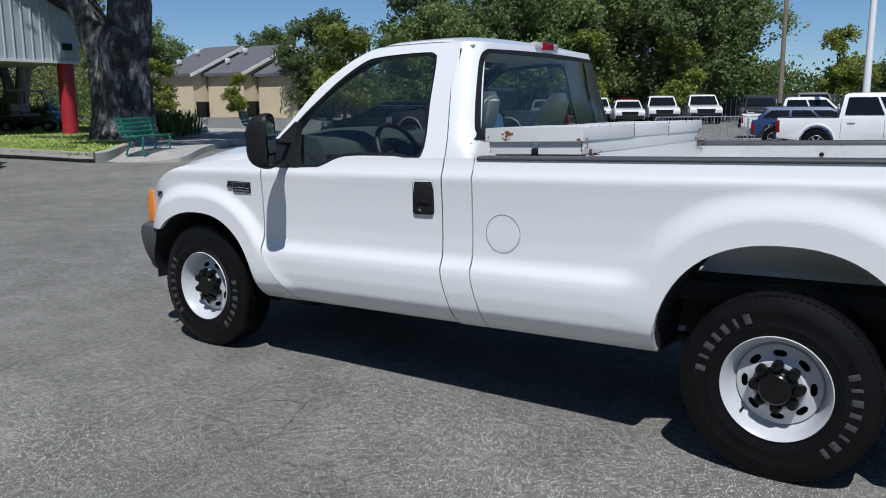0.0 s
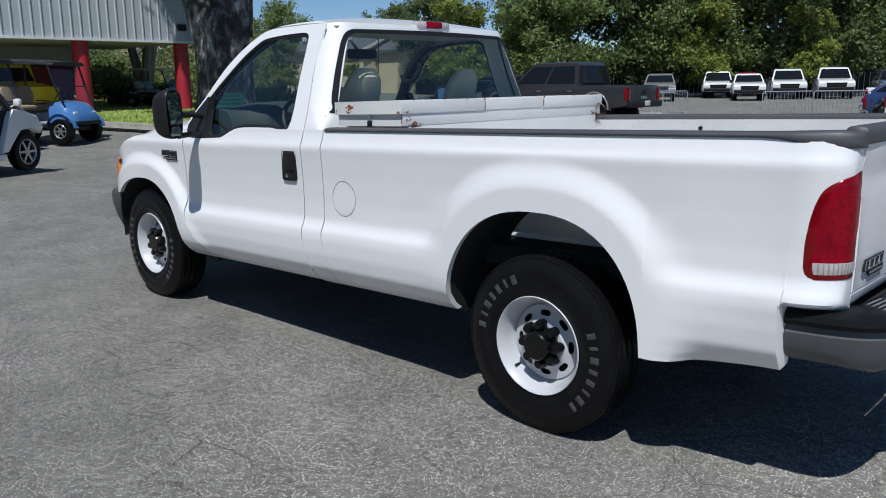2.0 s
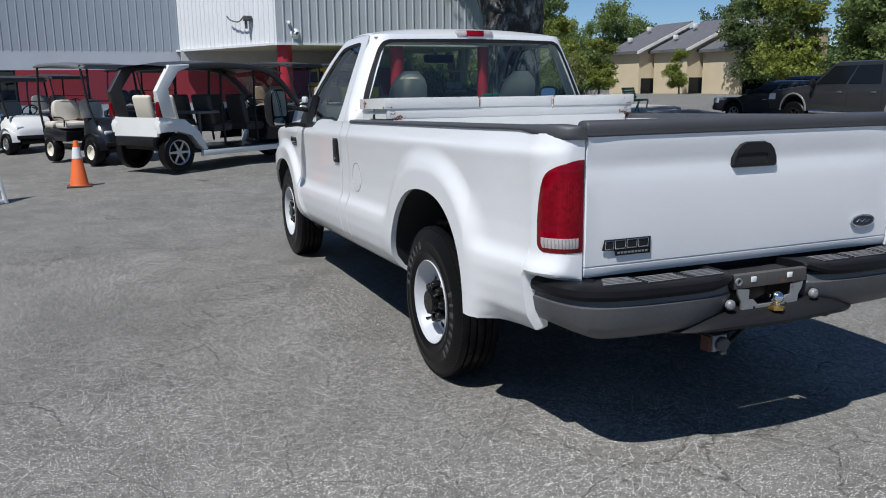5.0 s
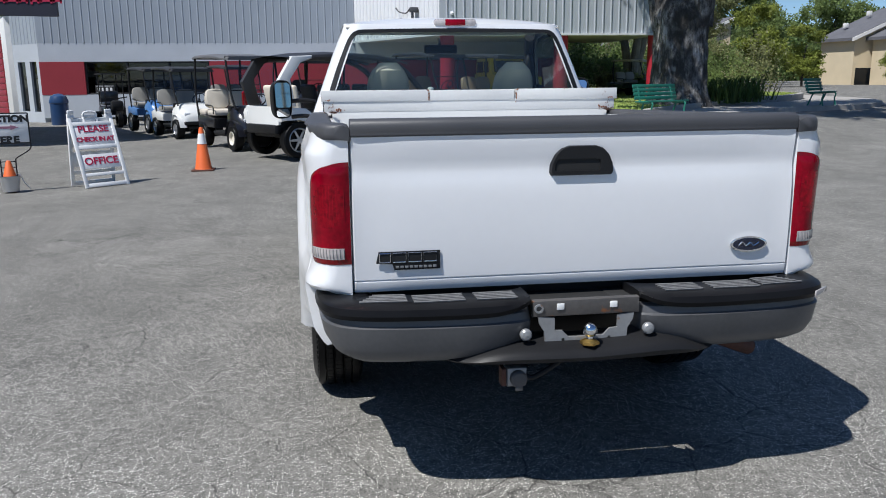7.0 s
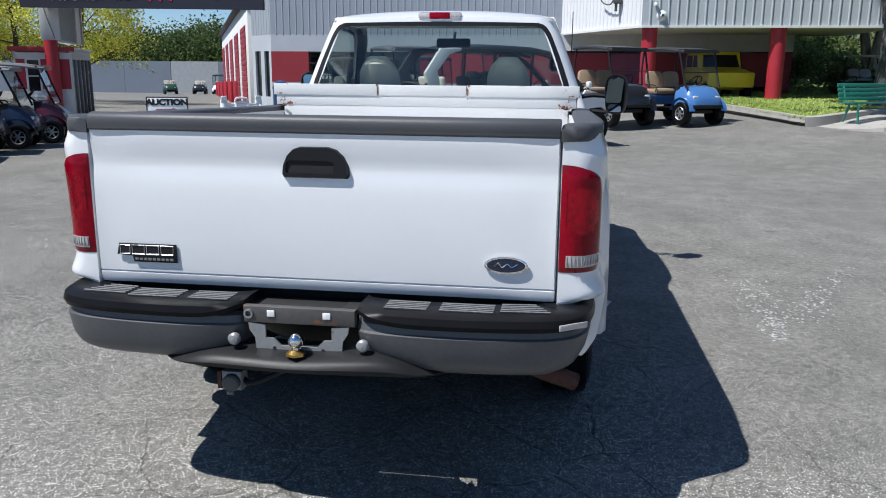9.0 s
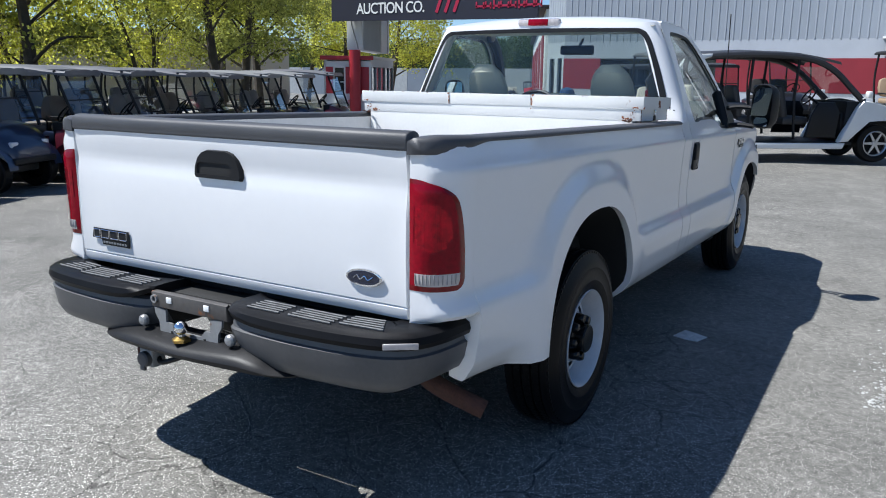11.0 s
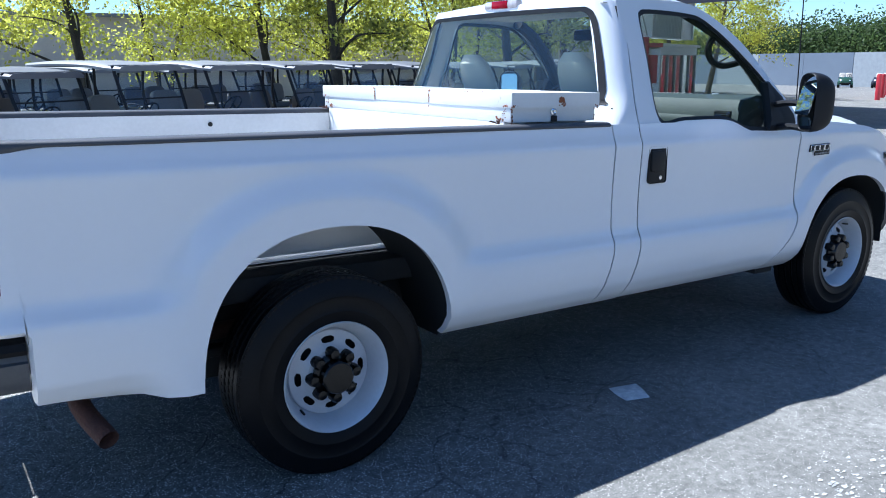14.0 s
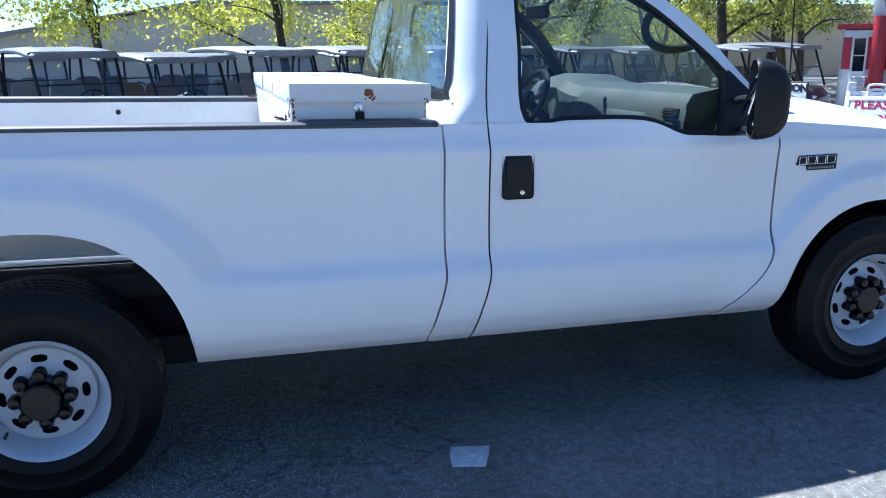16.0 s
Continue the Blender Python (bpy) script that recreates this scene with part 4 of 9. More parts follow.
        for i, p in enumerate(pts):
            f = i / (len(pts) - 1)
            z0, inn = 0.510 + 0.022 * smoothstep(0.62, 0.95, f) + 0.045 * smoothstep(0.34, 0.12, f), inward(f)
            R.append([(p.x + inn.x * o, s * (p.y + inn.y * o), z) for o, z in ((0.11, z0 + 0.012), (0.06, z0), (0.025, z0 + 0.02), (0.006, z0 + 0.055), (-0.004, 0.632), (-0.006, 0.644), (0.004, 0.650), (0.010, 0.674), (0.03, 0.684))])
        grid(bm, R)
        part("bumper_face", bm, GREY_METAL, bump, "scuffed dark grey painted steel", True)
        bm = bmesh.new()
        R = []
        for i, p in enumerate(pts[3:]):
            f = (i + 3) / (len(pts) - 1)
            inn = inward(f)
            up = 0.03 * smoothstep(0.30, 0.08, f)
            R.append([(p.x + inn.x * o, s * (p.y + inn.y * o), z + (up if k < 3 else 0)) for k, (o, z) in enumerate(((0.03, 0.672), (-0.012, 0.674), (-0.018, 0.690), (-0.012, 0.712), (0.008, 0.724), (0.06, 0.727), (0.14, 0.727), (0.17, 0.716), (0.175, 0.68)))])
        vs = grid(bm, R)
        bm.faces.new(vs[0])
        pad = part("step_pad", bm, PAD, bump, "black ribbed plastic step pad", True)
        for j in range(3):
            for k in range(5):
                bm = bmesh.new()
                y0 = (0.265, 0.445, 0.640)[j]
                sweep = 0.055 * smoothstep(0.55, 0.85, y0 + 0.08)
                tube(bm, [(-1.328 + 0.021 * k + sweep * 0.6, s * y0, 0.7285), (-1.328 + 0.021 * k + sweep, s * (y0 + (0.14, 0.175, 0.16)[j] - 0.012 * k * (j == 2)), 0.7285)], 0.0042, 6)
                part("pad_rib", bm, CAP_RIB, pad, "", True)
    bm = bmesh.new()                                                    # rusty cross bar and grey plate bracket between the halves
    slab(bm, [(-0.170, 0.655), (0.212, 0.655), (0.212, 0.712), (-0.170, 0.712)], "x", -1.335, -1.30, 0.006)
    part("cross_bar", bm, BRACKET, bump, "rust-brown steel cross bar", True)
    bm = bmesh.new()
    lathe(bm, [(0.016, -1.30), (0.016, -1.342), (0.010, -1.342), (0.010, -1.30)], 14, (0, 0.192, 0.686), "x")
    part("bar_end_tube", bm, BRACKET_GREY, bump, "", True)
    bm = bmesh.new()                                                    # one plate with a wide opening and a dipped foot
    hole = [(-0.113, 0.650), (-0.113, 0.606), (-0.085, 0.604), (-0.062, 0.580), (0.062, 0.580), (0.085, 0.604), (0.113, 0.606), (0.113, 0.650)]
    rim = [(-0.172, 0.656), (-0.168, 0.632), (-0.150, 0.604), (-0.146, 0.552), (0.146, 0.552), (0.150, 0.604), (0.168, 0.632), (0.172, 0.656)]
    for x0, x1 in ((-1.338, -1.328),):
        f0, f1 = [bm.verts.new((x0, y + 0.022, z)) for y, z in rim], [bm.verts.new((x0, y + 0.022, z)) for y, z in hole]
        b0, b1 = [bm.verts.new((x1, y + 0.022, z)) for y, z in rim], [bm.verts.new((x1, y + 0.022, z)) for y, z in hole]
        for i in range(7):
            bm.faces.new((f0[i], f0[i + 1], f1[i + 1], f1[i]))
            bm.faces.new((b0[i], b0[i + 1], b1[i + 1], b1[i]))
            bm.faces.new((f0[i], f0[i + 1], b0[i + 1], b0[i]))
            bm.faces.new((f1[i], f1[i + 1], b1[i + 1], b1[i]))
    plate = part("plate_bracket", bm, BRACKET_GREY, bump, "grey steel plate bracket with a wide opening", True)
    for y in (0.105, -0.061):
        bm = bmesh.new()
        box(bm, (-1.3385, y, 0.572), (0.004, 0.009, 0.009), 0)
        part("bracket_hole", bm, DARK, plate, "", True)
    # plates added to block sun behind the bumper, save for one slot
    for y0, y1 in ((-0.90, SLOT[0]), (SLOT[1], 0.90)):
        bm = bmesh.new()
        box(bm, (-1.165, (y0 + y1) / 2, 0.683), (0.13, y1 - y0, 0.02), 0.004)
        part("bumper_sun_block", bm, DARK, bump, "", True)
    for x0, x1 in ((-1.300, -1.243), (-1.237, -1.10)):
        bm = bmesh.new()
        box(bm, ((x0 + x1) / 2, sum(SLOT) / 2, 0.683), (x1 - x0, SLOT[1] - SLOT[0] + 0.01, 0.016), 0.003)
        part("bumper_sun_block", bm, DARK, bump, "", True)
    for y in (0.240, -0.199):
        bm = bmesh.new()
        lathe(bm, [(0.021, 0.008), (0.021, -0.004), (0.015, -0.011), (0.0, -0.014)], 20, (-1.352, y, 0.60), "x")
        part("carriage_bolt", bm, BRACKET_GREY, bump, "round zinc bolt head", True)
    for y in (0.115, -0.075):
        bm = bmesh.new()
        box(bm, (-1.337, y, 0.690), (0.004, 0.026, 0.022), 0.001)
        part("plate_clip", bm, mat("white_nylon", (0.75, 0.75, 0.73), 0.5), bump, "white nylon plate screw socket", True)
    bm = bmesh.new()                                                    # the lower black step lip
    plan = spline([(-1.296, -0.475, 0.532), (-1.335, -0.435, 0.530), (-1.366, -0.385, 0.536), (-1.387, -0.325, 0.553), (-1.397, -0.25, 0.563), (-1.405, -0.15, 0.560), (-1.411, 0.02, 0.552), (-1.405, 0.19, 0.554), (-1.396, 0.29, 0.553), (-1.386, 0.36, 0.546), (-1.366, 0.425, 0.534), (-1.335, 0.475, 0.530), (-1.296, 0.515, 0.532)], 5)
    R = [[(p.x + o, p.y, max(0.47, p.z + z - 0.010) if k < 3 else (p.z - 0.010) * (1 - w) + min(0.508, p.z - 0.024) * w) for k, (o, z, w) in enumerate(((0.13, 0.042, 0), (0.06, 0.022, 0), (0.018, 0.008, 0), (0.002, -0.004, 0.12), (-0.005, 0, 0.45), (0.0, 0, 0.85), (0.022, 0, 1.02), (0.12, 0, 0.98)))] for p in plan]
    grid(bm, R)
    part("step_lip", bm, BLACK, bump, "glossy black lower step", True)
    bm = bmesh.new()
    lathe(bm, [(0.0, 0.562), (0.034, 0.563), (0.034, 0.572), (0.016, 0.582)], 6, (-1.372, 0.02, 0), "z")
    part("hitch_nut", bm, mat("brass_yellow_zinc", (0.50, 0.33, 0.10), 0.35, 0.9, var=0.2), bump, "yellow zinc hitch nut", True)
    bm = bmesh.new()
    lathe(bm, [(0.013, 0.580), (0.013, 0.592)] + [(0.0255 * math.sin(a), 0.612 - 0.0255 * math.cos(a)) for a in np.linspace(0.5, math.pi, 12)], 24, (-1.372, 0.02, 0), "z")
    part("hitch_ball", bm, CHROME, bump, "polished tow ball", True)
    bm = bmesh.new()                                                    # trailer plug under the step
    slab(bm, [(0.232, 0.408), (0.298, 0.408), (0.300, 0.476), (0.230, 0.476)], "x", -1.335, -1.27, 0.006)
    sock = part("trailer_socket", bm, BRACKET_GREY, bump, "grey metal trailer socket", True)
    bm = bmesh.new()
    lathe(bm, [(0.030, -1.33), (0.030, -1.352), (0.024, -1.358), (0.0, -1.36)], 20, (0, 0.262, 0.440), "x")
    box(bm, (-1.352, 0.262, 0.408), (0.012, 0.026, 0.018), 0.003)
    part("socket_lid", bm, CAP, sock, "", True)
    bm = bmesh.new()
    slab(bm, [(0.303, 0.41), (0.318, 0.41), (0.318, 0.472), (0.303, 0.472)], "x", -1.33, -1.28, 0.002)
    part("socket_bracket", bm, RUST_DARK, sock, "", True)
    bm = bmesh.new()
    tube(bm, spline([(-1.30, 0.235, 0.44), (-1.31, 0.2, 0.43), (-1.28, 0.1, 0.47)], 4), 0.010)
    part("socket_cable", bm, BLACK, sock, "", True)
    bm = bmesh.new()
    box(bm, (0, 0, 0), (0.006, 0.11, 0.020), 0.002, Matrix.Translation((-1.309, -0.873, 0.692)) @ Matrix.Rotation(radians(38), 4, 'Z'))
    part("reflector_strip", bm, CLEAR_LENS, bump, "", True)

    # cab sides
    front_cut = lambda z: -0.225 * smoothstep(0.80, 0.44, z) ** 1.4
    rear_cut = lambda z: -0.06 * smoothstep(0.78, 0.47, z)
    cut_x = lambda z: 1.6185 + rear_cut(z) + 0.047 * smoothstep(1.30, 1.72, z)      # middle of the door's rear cut
    belt = lambda x: 1.308 - 0.068 * smoothstep(2.24, 2.44, x)
    for s in (1, -1):
        xs = list(np.linspace(1.622, 2.885, 30))
        sh = lambda x, z: rear_cut(z) * (2.885 - x) / 1.26 + front_cut(z) * (x - 1.625) / 1.26
        door = part("door", side_panel(s, xs, lambda x: 0.466, belt, sh), PAINT, T, "", True)
        xs = list(np.linspace(1.446, 1.615, 8))
        sh = lambda x, z: rear_cut(z)
        part("cab_corner", side_panel(s, xs, lambda x: 0.460, lambda x: 1.308, sh), PAINT, T, "", True)
        # inner sheet is black to stand in for shade in the door gaps
        bm = bmesh.new()
        slab(bm, [(1.40, 0.50), (2.95, 0.50), (2.95, 1.22), (1.40, 1.26)], "y", s * 0.90, s * 0.945)
        part("door_inner", bm, BLACK, T, "", True)
        bm = bmesh.new()
        slab(bm, [(1.36, 0.52), (1.54, 0.52), (1.54, 1.28), (1.36, 1.28)], "y", s * 0.925, s * 0.957)
        part("cab_flange", bm, PAINT, T, "", True)
        # front fender
        ax = arch_xs(ARCH_F)
        top = lambda x: 1.30 - 0.02 * smoothstep(2.9, 3.3, x) - 0.025 * smoothstep(3.2, 3.6, x) - 0.19 * smoothstep(3.45, 4.12, x) ** 1.6
        xs = [2.895, 2.908, 2.922, 2.935, 2.945] + [x for x in ax if x < 3.995] + [4.0, 4.04, 4.08, 4.11]
        fl = lambda x: max(0.462, arch_height(x, ARCH_F)) if x < 3.47 else (arch_height(x, ARCH_F) if arch_height(x, ARCH_F) > 0.83 else 0.83)
        sh = lambda x, z: front_cut(z) * max(0, (2.948 - x) / 0.053)
        fender = part("fender", side_panel(s, xs, fl, top, sh), PAINT, T, "", True)
        y_at = side_y(3.07, 1.13) + 0.002
        bmx = Matrix.Translation((3.085, s * y_at, 1.055)) @ (Matrix(((-1, 0, 0, 0), (0, 0, 1, 0), (0, 1, 0, 0), (0, 0, 0, 1))) if s > 0 else Matrix(((1, 0, 0, 0), (0, 0, -1, 0), (0, 1, 0, 0), (0, 0, 0, 1))))
        badge("fender_badge", bmx, 0.205, 0.064, fender, "small black badge with pale raised bars")
        bm = bmesh.new()
        box(bm, (3.86, s * (side_y(3.86, 1.03) + 0.003), 0.965), (0.05, 0.006, 0.045), 0.001)
        eb = part("engine_badge", bm, BRACKET_GREY, fender)
        face = Matrix(((-s, 0, 0, 3.86), (0, 0, s, s * (side_y(3.86, 1.03) + 0.0065)), (0, 1, 0, 0.965), (0, 0, 0, 1)))
        text_part("lettering", "V8", 0.044, face, BLACK, eb, "black letters", 0.001, 0.9, 0.002)
        bm = bmesh.new()
        slab(bm, [(4.045, 0.855), (4.112, 0.855), (4.112, 1.02), (4.085, 1.075), (4.05, 1.06)], "y", s * 0.80, s * 0.886, 0.006)
        part("turn_signal", bm, AMBER, fender, "amber corner lamp", True)
        # door handle: black pocket and flap
        bm = bmesh.new()
        y0 = side_profile(1.10)
        box(bm, (1.730, s * (y0 + 0.001), 1.113), (0.126, 0.014, 0.176), 0.014)
        hd = part("door_handle", bm, BLACK, door, "black plastic door handle pocket", True)
        bm = bmesh.new()
        box(bm, (1.722, s * (y0 + 0.011), 1.132), (0.088, 0.016, 0.100), 0.007)
        part("handle_flap", bm, BLACK, hd, "", True)
        bm = bmesh.new()
        lathe(bm, [(0.010, 0.0), (0.010, s * 0.01), (0.0, s * 0.011)], 12, (1.745, s * (y0 + 0.003), 1.052))
        part("door_lock", bm, CHROME, hd, "", True)
        # window frame ring of the door, black seal and pane
        def on(x, z, off=0.0):
            return (x, s * (greenhouse_y(z) + off), z)
        outer = [(1.632, 1.292), (1.668, 1.60), (1.684, 1.82), (1.705, 1.892), (1.80, 1.902), (1.98, 1.903), (2.16, 1.892), (2.28, 1.866), (2.42, 1.798), (2.58, 1.68), (2.74, 1.50), (2.86, 1.37), (2.89, 1.30), (2.86, 1.215), (2.52, 1.215), (2.42, 1.225), (2.24, 1.288), (1.9, 1.290)]
        inner = [(1.765, 1.317), (1.775, 1.60), (1.788, 1.79), (1.81, 1.834), (1.87, 1.845), (2.03, 1.845), (2.18, 1.838), (2.27, 1.820), (2.40, 1.746), (2.53, 1.643), (2.66, 1.528), (2.745, 1.42), (2.765, 1.33), (2.735, 1.254), (2.50, 1.252), (2.43, 1.260), (2.27, 1.312), (1.95, 1.316)]
        so = [Vector(p) for p in spline([(x, 0, z) for x, z in outer], 5, True)]
        for p in so:
            if p.x < (1.66 if p.z < 1.5 else 1.70) and p.z < 1.86:
                p.x = cut_x(p.z) + 0.0035
        si = [Vector(p) for p in spline([(x, 0, z) for x, z in inner], 5, True)]
        bm = bmesh.new()
        a, b = ring_strip(bm, [on(p.x, p.z, -0.0025 if p.z < 1.31 else 0.0) for p in so], [on(p.x, p.z) for p in si])
        c = [bm.verts.new(on(p.x, p.z, -0.02)) for p in si]
        d = [bm.verts.new(on(p.x, p.z, -0.03)) for p in so]
        k = len(a)
        for i in range(k):
            bm.faces.new((b[i], b[(i + 1) % k], c[(i + 1) % k], c[i]))
            bm.faces.new((a[i], a[(i + 1) % k], d[(i + 1) % k], d[i]))
        fr = part("window_frame", bm, PAINT, door, "", True)
        bm = bmesh.new()                                               # dark strip that paints the shade in the door's rear cut
        grid(bm, [[(cut_x(z) + o, s * (greenhouse_y(z) - 0.005), z) for o in (-0.014, 0.014)] for z in np.linspace(0.475, 1.85, 40)])
        part("door_cut_shade", bm, DARK, door, "", True)
        bm = bmesh.new()
        mid = sum(si, Vector()) / len(si)
        ring_strip(bm, [on(p.x, p.z, -0.004) for p in si], [on(p.x + (mid.x - p.x) * 0.040, p.z + (mid.z - p.z) * 0.070, -0.010) for p in si])
        part("window_seal", bm, BLACK, fr, "black rubber window seal", True)
        bm = bmesh.new()
        ps = [bm.verts.new(on(p.x, p.z, -0.016)) for p in si]
        bm.faces.new(ps)
        pane = part("window_pane", bm, TRUCK_GLASS, fr, "tinted side window", True)
        pane.visible_shadow = False
        # mirror sail, arms and tall towing mirror
        bm = bmesh.new()
        slab(bm, [(2.60, 1.243), (2.80, 1.243), (2.85, 1.285), (2.845, 1.33), (2.77, 1.425), (2.69, 1.505), (2.665, 1.50), (2.66, 1.42), (2.63, 1.31)], "y", s * 0.93, s * 0.978, 0.006)
        for v in bm.verts:
            v.co.y -= s * 0.375 * max(0.0, v.co.z - 1.30)
        sail = part("mirror_mount", bm, BLACK, door, "black mirror mount", True)
        bm = bmesh.new()
        for z in (1.385, 1.262):
            tube(bm, spline([(2.69, s * 0.95, z), (2.68, s * 1.04, z + 0.012), (2.665, s * 1.14, z + 0.005)], 4), 0.017, 8)
        part("mirror_arm", bm, BLACK, sail, "", True)
        bm = bmesh.new()
        outl = [(1.160, 1.270), (1.190, 1.238), (1.275, 1.235), (1.313, 1.268), (1.325, 1.36), (1.326, 1.47), (1.312, 1.525), (1.272, 1.550), (1.200, 1.548), (1.163, 1.522), (1.148, 1.47), (1.147, 1.36)]
        so2 = spline([(0, y, z) for y, z in outl], 5, True)
        k = len(so2)
        cy, cz = 1.235, 1.392
        rings = []
        for x, f in [(2.624, 0.90), (2.606, 0.93), (2.599, 0.965), (2.603, 0.99)] + [(2.612 + 0.118 * math.sin(a), math.cos(a) ** 0.55) for a in np.linspace(0.05, 1.45, 10)]:
            rings.append([(x, s * (cy + (p.y - cy) * f), cz + (p.z - cz) * f) for p in so2])
        vs = grid(bm, rings, True)
        bm.faces.new(vs[-1])
        bm.faces.new(vs[0])
        hsg = part("mirror_housing", bm, BLACK, sail, "tall black towing mirror", True, sharp=55)
        pivot = Matrix.Translation((2.66, s * 1.17, 1.52))
        hsg.matrix_basis = pivot @ Matrix.Rotation(radians(27 * s), 4, "Z") @ Matrix.Diagonal((1, 0.90, 0.93, 1)) @ pivot.inverted()
        bm = bmesh.new()
        def half(z0, z1, y0=1.166, y1=1.306):
            return [(s * (y0 + 0.012), z0), (s * (y1 - 0.012), z0), (s * y1, z0 + 0.012), (s * y1, z1 - 0.02), (s * (y1 - 0.02), z1), (s * (y0 + 0.02), z1), (s * y0, z1 - 0.02), (s * y0, z0 + 0.012)]
        slab(bm, half(1.325, 1.53), "x", 2.600, 2.606)
        for v in bm.verts:                                              # glass tipped a little to the sky
            v.co.x += (0.075 if s > 0 else 0.24) * (v.co.z - 1.44)
        part("mirror_glass", bm, MIRROR, hsg, "flat mirror glass", True)
        bm = bmesh.new()
        slab(bm, half(1.25, 1.312, 1.18, 1.30), "x", 2.598, 2.606)
        part("spot_mirror", bm, MIRROR, hsg, "small convex spot mirror", True)
    # fuel door
    bm = bmesh.new()
    yl = side_profile(0.95)
    lathe(bm, [(0.091, yl - 0.004), (0.091, yl + 0.0005), (0.088, yl + 0.0015), (0.086, yl - 0.001), (0.084, yl + 0.0015), (0.0, yl + 0.002)], 40, (1.272, 0, 0.951))
    fuel = part("fuel_door", bm, PAINT, T, "round white fuel door", True)
    bm = bmesh.new()
    tube(bm, [(1.272 + 0.0925 * math.cos(a), side_profile(0.951 + 0.0925 * math.sin(a)) + 0.0002, 0.951 + 0.0925 * math.sin(a)) for a in np.linspace(0, math.tau, 61)], 0.0014, 6, False)
    part("door_gap", bm, GAP_GREY, fuel, "", True)

    # cab rear and pillars
    bm = bmesh.new()
    def plan_point(u, z):
        """u runs from 0 at the left door edge to 1 at the rear middle and on to 2 at the right."""
        s = 1 if u <= 1 else -1
        w = u if u <= 1 else 2 - u
        yg, xr = greenhouse_y(z) - 0.03 * smoothstep(1.29, 1.25, z), 1.462 + max(0, z - 1.25) * 0.175
        x0 = 1.6150 + 0.047 * smoothstep(1.30, 1.72, z)
        r = 0.03 + 0.10 * smoothstep(1.27, 1.46, z)
        if w < 0.16:
            return (x0 + (xr + r - x0) * w / 0.16, s * yg, z)
        if w < 0.42:
            a = math.pi / 2 * (w - 0.16) / 0.26
            return (xr + r - r * math.sin(a), s * (yg - r * (1 - math.cos(a))), z)
        return (xr - 0.018 * (1 - ((1 - w) / 0.58) ** 2), s * (yg - r) * (1 - w) / 0.58, z)
    us = [i * 0.08 for i in range(3)] + [0.16 + 0.26 * i / 7 for i in range(1, 8)] + [0.46, 0.50, 0.6, 0.7, 0.8, 0.9, 1.0]
    us += [2 - u for u in us[::-1][1:]]
    zs = [0.78, 1.0, 1.2, 1.29, 1.36, 1.41, 1.46, 1.52, 1.58, 1.64, 1.70, 1.76, 1.81, 1.845, 1.868, 1.885]
    vs = [[bm.verts.new(plan_point(u, z)) for u in us] for z in zs]
    gl = [i for i, u in enumerate(us) if 0.36 <= (u if u <= 1 else 2 - u)]
    g0, g1 = gl[0], gl[-1]
    for j in range(len(zs) - 1):
        for i in range(len(us) - 1):
            if g0 <= i < g1 and zs[j] >= 1.409 and zs[j + 1] <= 1.846:
                continue
            bm.faces.new((vs[j][i], vs[j][i + 1], vs[j + 1][i + 1], vs[j + 1][i]))
    # roof: carried on from the top row
    top = [v.co.copy() for v in vs[-1]]
    prev = vs[-1]
    nR = 12
    for k in range(1, nR + 1):
        f = k / nR
        row = []
        for i, p in enumerate(top):
            y = p.y
            c = 1 - abs(p.y / 0.75) ** 2.4
            x = p.x + (2.19 + 0.06 * c - p.x) * (1 - (1 - f) ** 1.6)
            ramp = 1 - (1 - min(1, f / 0.30)) ** 2.2
            z = 1.885 + (0.055 * ramp + 0.012 * math.sin(math.pi * f)) * max(0, c) ** 0.6 - 0.018 * smoothstep(0.75, 1, f)
            row.append(bm.verts.new((x, y, z)))
        for i in range(len(top) - 1):
            bm.faces.new((prev[i], prev[i + 1], row[i + 1], row[i]))
        prev = row
    part("cab_shell", bm, PAINT, T, "", True, sharp=40)
    # rear window: seal with rounded corners, pane
    bm = bmesh.new()
    def rear(y, z, off=0.0):
        r = 0.03 + 0.10 * smoothstep(1.27, 1.46, z)
        xr, flat = 1.462 + (z - 1.25) * 0.175, greenhouse_y(z) - r
        if abs(y) > flat:
            return (xr + r - math.sqrt(max(0, r * r - (abs(y) - flat) ** 2)) + off, y, z)
        return (xr - 0.018 * (1 - (y / flat) ** 2) + off, y, z)
    oc = [(0.848, 1.425), (0.812, 1.55), (0.752, 1.70), (0.705, 1.80), (0.655, 1.842), (0.55, 1.850), (0.0, 1.856)]
    oc = oc + [(-y, z) for y, z in oc[::-1][1:]] + [(-0.80, 1.388), (0.0, 1.384), (0.80, 1.388)]
    ic = [(0.812, 1.425), (0.777, 1.55), (0.722, 1.70), (0.680, 1.785), (0.632, 1.822), (0.53, 1.828), (0.0, 1.83)]
    ic = ic + [(-y, z) for y, z in ic[::-1][1:]] + [(-0.76, 1.412), (0.0, 1.410), (0.76, 1.412)]
    so = [(p.y, p.z) for p in spline([(0, y, z) for y, z in oc], 4, True)]
    si = [(p.y, p.z) for p in spline([(0, y, z) for y, z in ic], 4, True)]
    ring_strip(bm, [rear(y, z, -0.005) for y, z in so], [rear(y, z, -0.002) for y, z in si])
    part("rear_window_seal", bm, BLACK, T, "black rubber rear window seal", True)
    bm = bmesh.new()
    R = []
    for j in range(9):
        z = 1.405 + 0.43 * j / 8
        hw = np.interp(z, [1.40, 1.55, 1.70, 1.80, 1.84], [0.83, 0.79, 0.735, 0.69, 0.64])
